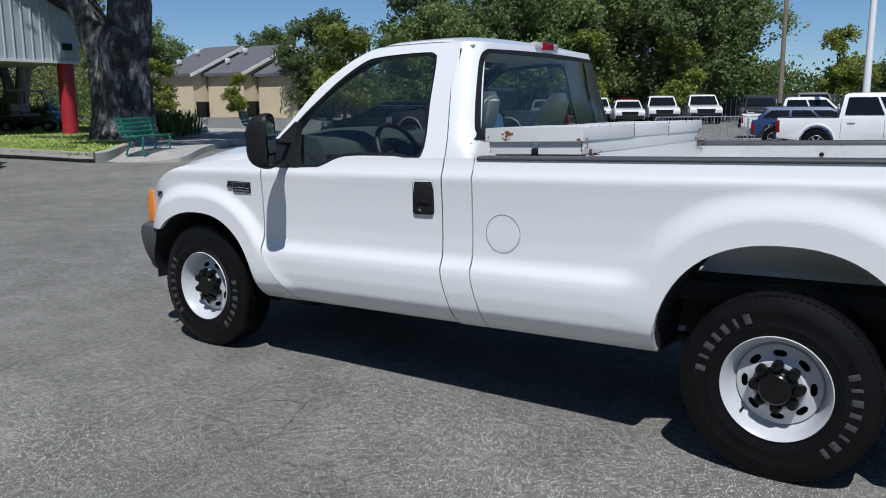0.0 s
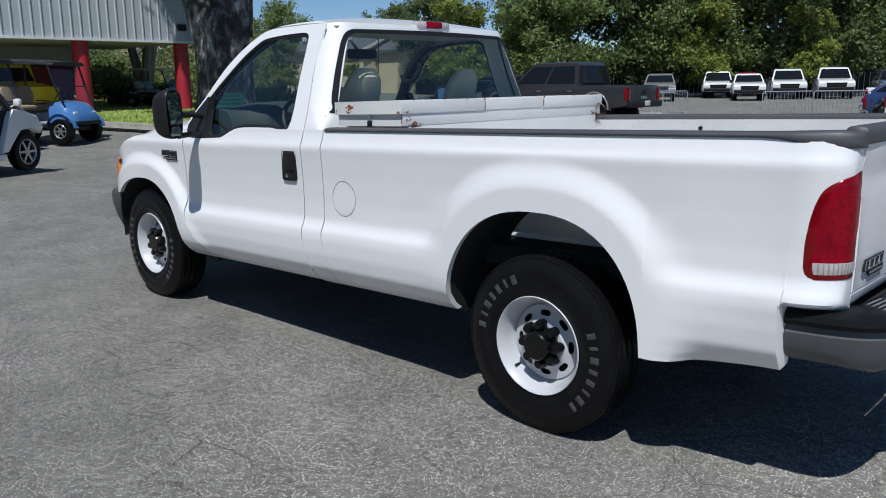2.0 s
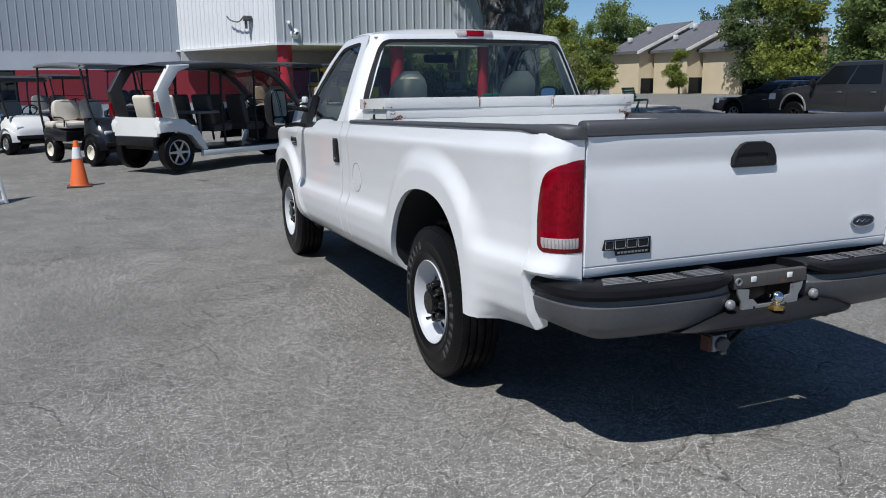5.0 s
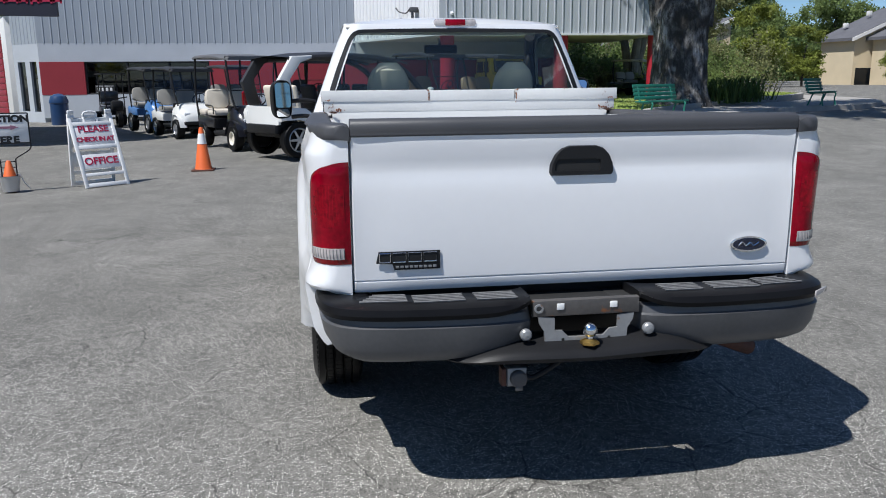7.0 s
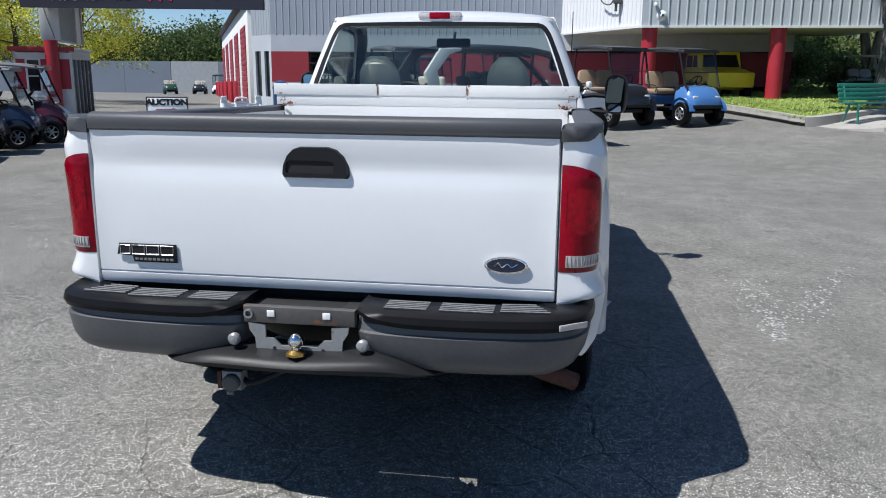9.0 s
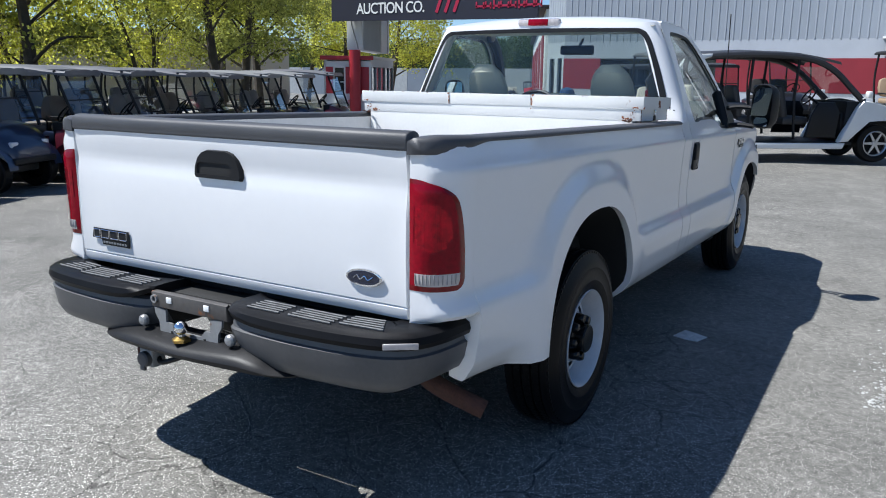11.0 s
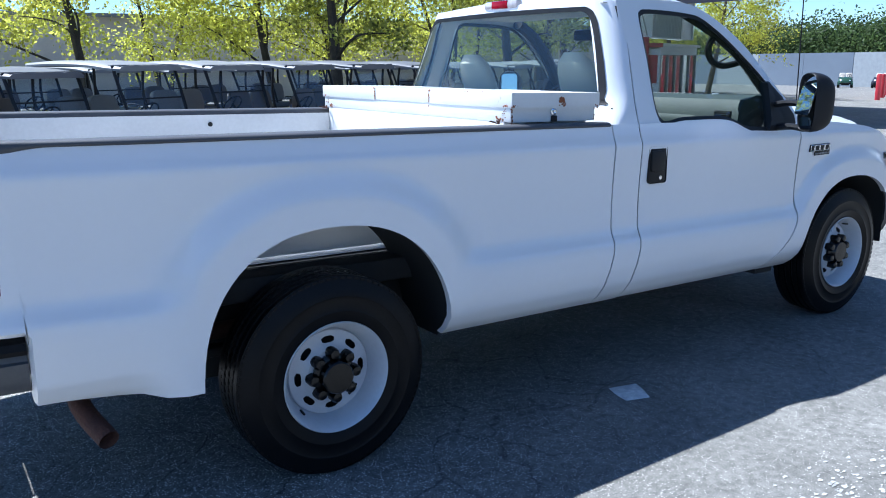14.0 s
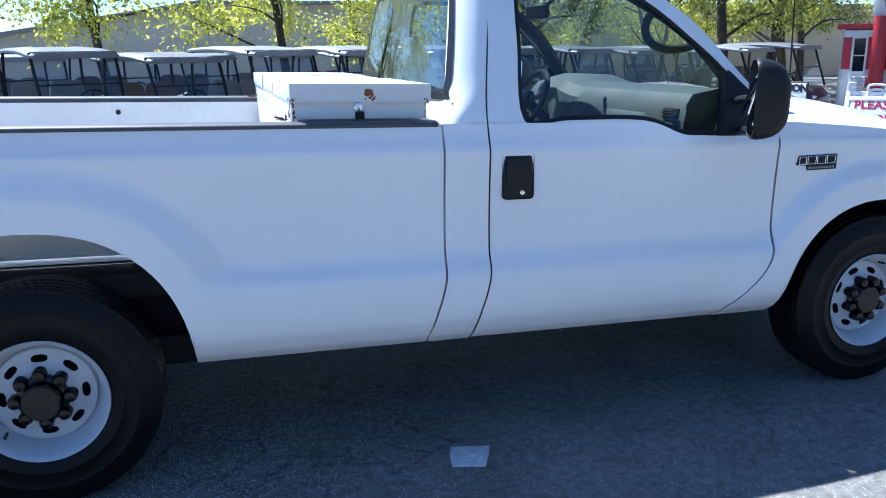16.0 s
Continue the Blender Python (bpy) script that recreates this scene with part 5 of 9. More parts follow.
        R.append([rear(hw * (i / 12 - 1), z, 0.004) for i in range(25)])
    grid(bm, R)
    pane = part("rear_window", bm, TRUCK_GLASS, T, "tinted rear window", True)
    pane.visible_shadow = False
    # high brake lamp
    bm = bmesh.new()
    box(bm, (1.568, 0, 1.893), (0.05, 0.285, 0.046), 0.016)
    bl = part("high_brake_lamp", bm, CLEAR_LENS, T, "clear and red high brake lamp", True)
    bm = bmesh.new()
    box(bm, (1.560, 0, 1.893), (0.044, 0.135, 0.04), 0.006)
    part("red_lens", bm, RED_LENS, bl, "", True)
    # A pillars, windshield, hood, front
    for s in (1, -1):
        bm = bmesh.new()
        pts = [(2.24, s * 0.690, 1.850), (2.40, s * 0.725, 1.775), (2.58, s * 0.785, 1.645), (2.74, s * 0.845, 1.465), (2.90, s * 0.90, 1.31)]
        tube(bm, spline(pts, 4), 0.038, 8)
        part("windshield_pillar", bm, BLACK, T, "black trimmed windshield pillar", True)
    bm = bmesh.new()
    grid(bm, [[(x0 + 0.10 * (1 - (y / 1.0) ** 2) * 1.0, y * w, z) for y in np.linspace(-1, 1, 13)] for x0, w, z in ((2.20, 0.70, 1.898), (2.41, 0.735, 1.795), (2.59, 0.79, 1.66), (2.76, 0.85, 1.48), (2.92, 0.89, 1.32))])
    ws = part("windshield", bm, CLEAR_GLASS, T, "clear windshield", True)
    ws.visible_shadow = False
    bm = bmesh.new()
    R = []
    for x, z0, w in ((2.88, 1.27, 0.93), (2.98, 1.315, 0.935), (3.10, 1.325, 0.935), (3.30, 1.32, 0.93), (3.52, 1.305, 0.915), (3.72, 1.27, 0.89), (3.90, 1.215, 0.855), (4.03, 1.15, 0.80), (4.10, 1.08, 0.78)):
        row = []
        for i in range(25):
            u = i / 12 - 1
            crown = 0.075 * (1 - abs(u) ** 2.2) + 0.012 * (abs(u) < 0.72)
            row.append((x + 0.05 * (1 - u * u) * smoothstep(3.6, 4.1, x), u * w, z0 - 0.02 + crown * (1 - 0.45 * smoothstep(3.7, 4.1, x)) - 0.03 * smoothstep(0.93, 1.0, abs(u))))
        R.append(row)
    grid(bm, R)
    part("hood", bm, PAINT, T, "", True)
    bm = bmesh.new()
    slab(bm, [(-0.80, 0.88), (0.80, 0.88), (0.80, 1.13), (-0.80, 1.13)], "x", 4.02, 4.09, 0.02)
    part("grille", bm, BLACK, T, "black grille", True)
    for s in (1, -1):
        bm = bmesh.new()
        slab(bm, [(s * 0.52, 0.93), (s * 0.80, 0.93), (s * 0.80, 1.10), (s * 0.52, 1.10)], "x", 4.06, 4.10, 0.01)
        part("headlamp", bm, CLEAR_LENS, T, "clear headlamp", True)
    bm = bmesh.new()                                                    # black front bumper, wrapped round the corners
    plan = spline([(3.955, -0.945, 0), (4.08, -0.95, 0), (4.17, -0.91, 0), (4.22, -0.75, 0), (4.25, -0.3, 0), (4.25, 0.3, 0), (4.22, 0.75, 0), (4.17, 0.91, 0), (4.08, 0.95, 0), (3.955, 0.945, 0)], 4)
    R = []
    for i, p in enumerate(plan):
        t = (plan[min(i + 1, len(plan) - 1)] - plan[max(i - 1, 0)]).normalized()
        inn = Vector((-t.y, t.x, 0))
        tip = smoothstep(4.14, 3.955, p.x)
        R.append([(p.x + inn.x * o + 0.13 * tip * smoothstep(0.82, 0.50, z), p.y + inn.y * o, z) for o, z in ((0.14, 0.52), (0.10, 0.52), (0.07, 0.55), (0.030, 0.63), (0.006, 0.72), (0.0, 0.79), (0.012, 0.835), (0.05, 0.85), (0.12, 0.85))])
    vs = grid(bm, R)
    bm.faces.new(vs[0])
    bm.faces.new(vs[-1])
    part("front_bumper", bm, CAP, T, "dark grey plastic front bumper", True)
    bm = bmesh.new()
    box(bm, (3.03, -0.55, 1.37), (0.10, 0.5, 0.03), 0.01)
    tube(bm, [(3.02, -0.86, 1.37), (3.0, -0.86, 2.05)], 0.0035, 6)
    part("cowl_and_aerial", bm, BLACK, T, "black cowl grille and whip aerial", True)

    # underbody, axle, frame, exhaust, spare
    bm = bmesh.new()
    box(bm, (1.6, 0, 0.72), (5.4, 1.5, 0.10), 0.02)
    under = part("chassis", bm, DARK, T, "dark underbody with frame and axles", True)
    for s in (1, -1):
        bm = bmesh.new()
        box(bm, (1.35, s * 0.45, 0.56), (5.0, 0.09, 0.16), 0.01)
        part("frame_rail", bm, DARK, under, "", True)
        for x in (0.0, 3.48):
            bm = bmesh.new()
            box(bm, (x, s * 0.58, 0.45), (1.1, 0.07, 0.04), 0.01)
            part("leaf_spring", bm, DARK, under, "", True)
    bm = bmesh.new()
    tube(bm, [(0, -0.8, 0.39), (0, 0.8, 0.39)], 0.05, 12)
    part("rear_axle", bm, DARK, under, "", True)
    bm = bmesh.new()
    lathe(bm, [(0.0, -0.16), (0.13, -0.1), (0.16, 0.0), (0.13, 0.1), (0.0, 0.16)], 16, (0, 0, 0.39), "x")
    part("differential", bm, DARK, under, "", True)
    bm = bmesh.new()
    box(bm, (3.48, 0, 0.40), (0.12, 1.5, 0.10), 0.02)
    part("front_axle", bm, DARK, under, "", True)
    bm = bmesh.new()
    box(bm, (3.5, 0, 0.85), (1.0, 0.8, 0.5), 0.05)
    part("engine_block", bm, DARK, under, "", True)
    bm = bmesh.new()
    lathe(bm, [(0.18, -0.09), (0.30, -0.1), (0.36, -0.06), (0.37, 0.0), (0.36, 0.06), (0.30, 0.1), (0.18, 0.09)], 32, (-0.78, 0, 0.60), "z")
    part("spare_tyre", bm, RUBBER, T, "spare tyre slung under the bed", True)
    bm = bmesh.new()
    tube(bm, spline([(0.3, -0.5, 0.50), (-0.4, -0.5, 0.50), (-0.75, -0.56, 0.47), (-0.85, -0.70, 0.405), (-0.80, -0.90, 0.318)], 6), 0.036, 14, False)
    part("exhaust_pipe", bm, RUST_DARK, T, "rusty exhaust tailpipe", True)
    for s in (1, -1):
        bm = bmesh.new()
        box(bm, (2.80, s * 0.84, 0.45), (0.16, 0.10, 0.06), 0.01)
        part("body_mount", bm, DARK, T, "", True)

    # cab interior
    bm = bmesh.new()
    box(bm, (2.1, 0, 0.78), (1.5, 1.8, 0.05), 0)
    slab(bm, [(1.50, 0.8), (1.60, 0.8), (1.60, 1.38), (1.50, 1.38)], "y", -0.9, 0.9)
    part("cab_floor", bm, BLACK, T, "", True)
    bm = bmesh.new()
    def dash_row(y):
        hump, mid = math.exp(-((y - 0.38) / 0.26) ** 4), math.exp(-(y / 0.26) ** 4)
        back, top = 0.05 * smoothstep(0.45, 0.83, abs(y)) - 0.05 * mid - 0.03 * hump, 1.425 + 0.035 * hump
        return [(2.90, y, 0.85), (2.90, y, 1.385), (2.78, y, top), (2.64 + back, y, top + 0.004), (2.54 + back, y, top - 0.02), (2.495 + back, y, top - 0.07), (2.48 + back, y, 1.27), (2.485 + back, y, 1.17), (2.53 + back, y, 1.06), (2.60, y, 0.85)]
    vs = grid(bm, [dash_row(y) for y in np.linspace(-0.83, 0.83, 57)])
    bm.faces.new(vs[0])
    bm.faces.new(vs[-1][::-1])
    dash = part("dashboard", bm, DASH, T, "grey-green moulded dashboard", True)
    def dash_panel(y0, y1, z0, z1, proud):
        """A panel that follows the dashboard's front, with a rounded rim."""
        bm = bmesh.new()
        rows = []
        for i in range(13):
            f = i / 12
            y = y0 + (y1 - y0) * f
            front = [p for p in dash_row(y)[5:10]][::-1]
            row = []
            for j in range(11):
                g = j / 10
                z = z0 + (z1 - z0) * g
                edge = min(1.0, min(f, 1 - f) * 12, min(g, 1 - g) * 10)
                row.append((np.interp(z, [p[2] for p in front], [p[0] for p in front]) - proud * edge ** 0.5 + 0.004, y, z))
            rows.append(row)
        grid(bm, rows)
        return bm
    part("glove_box", dash_panel(-0.60, -0.26, 1.12, 1.32, 0.014), DASH, dash, "", True)
    part("radio_panel", dash_panel(-0.16, 0.12, 1.10, 1.335, 0.016), DASH_DARK, dash, "dark grey radio and heater panel", True)
    for y, z in ((-0.735, 1.27), (-0.735, 1.325), (0.76, 1.29), (-0.02, 1.315)):
        vent = part("air_vent", dash_panel(y - 0.055, y + 0.055, z - 0.022, z + 0.022, 0.012), BLACK, dash, "black air vent with slats", True)
        x = min(v.co.x for v in vent.data.vertices)
        for k in range(3):
            bm = bmesh.new()
            box(bm, (x, y, z - 0.012 + 0.012 * k), (0.012, 0.092, 0.003), 0)
            part("vent_slat", bm, DASH, vent, "", True)
    bm = bmesh.new()
    mm = Matrix.Translation((2.33, 0.38, 1.305)) @ Matrix.Rotation(radians(-62), 4, "Y")
    ring = [mm @ Vector((0.19 * math.cos(a), 0.19 * math.sin(a), 0)) for a in np.linspace(0, math.tau, 33)]
    tube(bm, ring, 0.015, 8, False)
    for a in (0.3, 2.84, -1.57):
        tube(bm, [mm @ Vector((0.18 * math.sin(a), 0.18 * math.cos(a), 0)), mm @ Vector((0, 0, 0.02))], 0.014, 6)
    box(bm, (0, 0, 0.02), (0.13, 0.13, 0.04), 0.02, mm)
    tube(bm, [mm @ Vector((0, 0, 0)), (2.6, 0.38, 1.08)], 0.035, 10)
    part("steering_wheel", bm, BLACK, dash, "black steering wheel", True)
    for y in (0.44, -0.44):
        seat = thing("bench_seat", pose(0, 0, 0), "tan vinyl seat with a rounded headrest", "")
        seat.parent = T
        bm = bmesh.new()
        R = []
        for j in range(13):
            f = j / 12
            z = 1.02 + 0.62 * f
            hw = 0.27 - 0.125 * smoothstep(0.40, 0.66, f) if f < 0.70 else 0.145 * max(0.0, 1 - ((f - 0.70) / 0.305) ** 2.6) ** 0.5
            R.append([(1.90 - 0.22 * f + 0.07 * math.cos(a) * (1 if f < 0.98 else 0.5), y + max(0.06, hw) * math.sin(a), z) for a in np.linspace(0, math.tau, 20, endpoint=False)])
        vs = grid(bm, R, True)
        bm.faces.new(vs[-1])
        part("backrest", bm, TAN, seat, "", True)
        bm = bmesh.new()
        box(bm, (2.12, y, 1.01), (0.52, 0.62, 0.16), 0.05)
        part("cushion", bm, TAN, seat, "", True)
    bm = bmesh.new()
    tube(bm, spline([(2.455, -0.745, 1.760), (2.405, -0.725, 1.71), (2.400, -0.715, 1.655), (2.44, -0.715, 1.605), (2.52, -0.725, 1.585), (2.60, -0.75, 1.60), (2.66, -0.79, 1.625)], 5), 0.018, 8)
    part("grab_handle", bm, BLACK, T, "black grab handle on the pillar", True)
    bm = bmesh.new()
    box(bm, (2.22, 0, 1.76), (0.03, 0.25, 0.065), 0.014)
    tube(bm, [(2.24, 0, 1.77), (2.32, 0, 1.84)], 0.01)
    part("rear_view_mirror", bm, BLACK, T, "black rear-view mirror", True)
    bm = bmesh.new()
    slab(bm, [(1.60, 1.862), (2.20, 1.862), (2.20, 1.868), (1.60, 1.868)], "y", -0.72, 0.72)
    part("headliner", bm, TRIM, T, "", True)

    # wheels
    for x, s, rear in ((0.012, 1, True), (0.012, -1, True), (3.485, 1, False), (3.485, -1, False)):
        yy = 0.865 if rear else 0.85
        m = Matrix.Translation((x, s * yy, 0.394)) @ (Matrix.Identity(4) if s > 0 else Matrix.Rotation(math.pi, 4, "Z"))
        m = m @ Matrix.Rotation(0.4 + x, 4, "Y")
        wheel(m, T, s > 0, rear)
    return T


def toolbox():
    B = thing("truck_toolbox", pose(0, 0, 0), "white steel toolbox with chipped rusty paint across the bed", "toolbox")
    bm = bmesh.new()
    # body is wide on the rails and narrower between them
    slab(bm, [(-0.885, 1.325), (0.885, 1.325), (0.885, 1.395), (-0.885, 1.395)], "x", 0.912, 1.405, 0.003)
    slab(bm, [(-0.84, 1.06), (0.84, 1.06), (0.84, 1.326), (-0.84, 1.326)], "x", 0.914, 1.395, 0.003)
    part("body", bm, BOX_PAINT, B, "", True)
    bm = bmesh.new()
    slab(bm, [(-0.90, 1.385), (-0.265, 1.385), (-0.262, 1.392), (-0.262, 1.45), (-0.90, 1.45)], "x", 0.906, 1.42, 0.005)
    part("lid", bm, BOX_PAINT, B, "chipped white lid", True)
    bm = bmesh.new()
    slab(bm, [(-0.256, 1.385), (0.262, 1.385), (0.262, 1.447), (-0.256, 1.447)], "x", 0.908, 1.415, 0.005)
    part("lid", bm, BOX_PAINT, B, "chipped white lid", True)
    bm = bmesh.new()
    slab(bm, [(0.268, 1.385), (0.90, 1.385), (0.90, 1.45), (0.268, 1.45)], "x", 0.906, 1.42, 0.005)
    part("lid", bm, BOX_PAINT, B, "chipped white lid", True)
    for s in (1, -1):
        bm = bmesh.new()
        lathe(bm, [(0.016, 0), (0.016, s * 0.006), (0.009, s * 0.008), (0.0, s * 0.005)], 16, (1.15, s * 0.886, 1.368))
        part("lock", bm, CHROME, B, "round chrome lock", True)
        bm = bmesh.new()
        box(bm, (1.155, s * 0.887, 1.338), (0.034, 0.008, 0.026), 0.002)
        part("latch", bm, BLACK, B, "black latch plate", True)
        rnd = random.Random(11 + s)

        def flakes(spots, axis, plane):
            """Irregular thin flakes of rust strewn round each spot (u, z, spread u, spread z, count, largest radius)."""
            bm = bmesh.new()
            for u, z, su, sz, count, big in spots:
                for _ in range(count):
                    cu, cz, r = u + rnd.gauss(0, su), z + rnd.gauss(0, sz), big * rnd.uniform(0.25, 1.0)
                    ring = [(cu + r * rnd.uniform(.6, 1.2) * math.cos(a), cz + r * rnd.uniform(.6, 1.2) * math.sin(a)) for a in np.linspace(0, math.tau, 8, endpoint=False)]
                    if axis == "y":
                        slab(bm, ring, "y", s * (plane - 0.001), s * (plane + 0.0012 + rnd.uniform(0, .0006)))
                    else:
                        slab(bm, [(q[0], q[1]) for q in ring], "x", plane - 0.0012 - rnd.uniform(0, .0006), plane + 0.001)
            part("rust_patch", bm, RUST, B, "orange rust patch", True, kind="stuff")
        xl = 1.19 if s < 0 else 1.30
        flakes(((xl, 1.418, 0.012, 0.007, 12, 0.012), (xl, 1.398, 0.016, 0.003, 8, 0.007), (0.93, 1.393, 0.01, 0.003, 6, 0.005), (1.405, 1.395, 0.004, 0.006, 6, 0.005)), "y", 0.900)
        flakes(((0.919, 1.352, 0.002, 0.020, 16, 0.005), (1.40, 1.362, 0.002, 0.018, 8, 0.004), (1.16, 1.330, 0.01, 0.002, 3, 0.004)), "y", 0.885)
        flakes(((s * 0.266, 1.405, 0.002, 0.014, 12, 0.005), (s * 0.862, 1.394, 0.01, 0.002, 6, 0.005), (s * 0.58, 1.449, 0.10, 0.0015, 9, 0.003), (s * 0.27, 1.446, 0.005, 0.002, 6, 0.005)), "x", 0.906)
        flakes(((s * 0.80, 1.335, 0.016, 0.004, 12, 0.007), (s * 0.84, 1.36, 0.01, 0.012, 10, 0.004)), "x", 0.912)
    bm = bmesh.new()
    for y in (0.83, -0.83):
        rnd = random.Random(3)
        for k in range(16):
            a = rnd.uniform(0, 3.1)
            tube(bm, [(0.895, y, 1.318), (0.885 + rnd.uniform(-.03, .02), y + rnd.uniform(-.03, .03), 1.326 + rnd.uniform(-.008, .012))], 0.0022, 4)
    part("dead_leaf", bm, RUST_DARK, B, "dry leaves caught at the toolbox foot", True, kind="stuff")
    return B


pickup()
toolbox()
# ---- vehicles of the yard ----
def small_wheel(r, w, parent, m, rim_mat, spokes=6, rim_r=0.58):
    W = new("wheel")
    W.parent, W.matrix_basis = parent, m
    bm = bmesh.new()
    lathe(bm, [(r * rim_r, -w * .42), (r * .8, -w * .5), (r * .95, -w * .46), (r, -w * .36), (r, w * .36), (r * .95, w * .46), (r * .8, w * .5), (r * rim_r, w * .42), (r * rim_r * .95, w * .2)], 28)
    part("tyre", bm, RUBBER, W)
    bm = bmesh.new()                                                  # rolled lip, dark dish and raised spokes
    lathe(bm, [(r * rim_r, w * .40), (r * rim_r * .95, w * .44), (r * rim_r * .89, w * .38), (r * rim_r * .86, w * .16)], 24)
    if spokes:
        for i in range(spokes):
            a = math.tau * i / spokes
            slab(bm, [(r * .10, -r * .075), (r * rim_r * .90, -r * .045), (r * rim_r * .90, r * .045), (r * .10, r * .075)], "y", w * .30, w * .38)
            verts = bm.verts[-8:]
            for v in verts:
                v.co = Matrix.Rotation(a, 4, "Y") @ v.co
        lathe(bm, [(r * .15, w * .2), (r * .14, w * .40), (0, w * .41)], 14)
    rim = part("rim", bm, rim_mat, W)
    bm = bmesh.new()
    lathe(bm, [(r * rim_r * .87, w * .18), (0, w * .15)], 24)
    part("wheel_dish", bm, RUBBER if spokes else rim_mat, rim)
    return W


ALLOY = mat("machined_alloy", (0.55, 0.55, 0.56), 0.3, 0.8, var=0.1)
CREAM = mat("cream_rim", (0.70, 0.66, 0.56), 0.5)
ROOF_GREY = mat("dusty_grey_roof_plastic", (0.125, 0.125, 0.13), 0.5, var=0.12, scale=2)
ROOF_BLACK = mat("black_roof_plastic", (0.025, 0.025, 0.027), 0.45, var=0.12)
ROOF_CREAM = mat("cream_roof_plastic", (0.55, 0.51, 0.40), 0.5, var=0.08)
ROOF_PALE = mat("pale_roof_plastic", (0.20, 0.20, 0.195), 0.5, var=0.08)
SEAT_GREY = mat("grey_vinyl_seat", (0.30, 0.29, 0.27), 0.6, var=0.08)
SEAT_CREAM = mat("cream_vinyl_seat", (0.60, 0.55, 0.47), 0.6, var=0.08)
SEAT_TAUPE = mat("taupe_vinyl_seat", (0.21, 0.175, 0.145), 0.6, var=0.1)
SEAT_TAN = mat("tan_vinyl_seat", (0.36, 0.26, 0.17), 0.6, var=0.08)
SEAT_BLACK = mat("charcoal_vinyl_seat", (0.035, 0.033, 0.032), 0.6, var=0.1)
CART_PAINT = {n: mat("cart_paint_" + n, c, 0.3, var=0.05, coat=0.6) for n, c in (
    ("blue", (0.07, 0.18, 0.42)), ("white", (0.72, 0.72, 0.70)), ("black", (0.012, 0.012, 0.016)), ("maroon", (0.10, 0.012, 0.025)),
    ("navy", (0.012, 0.022, 0.055)), ("beige", (0.40, 0.36, 0.29)), ("green", (0.02, 0.06, 0.03)))}
CART_GLASS = glass("cart_windshield", (0.78, 0.81, 0.82), 0.8)
HEADLAMP = mat("headlamp_lens", (0.60, 0.62, 0.65), 0.15, var=0.1, coat=1.0)


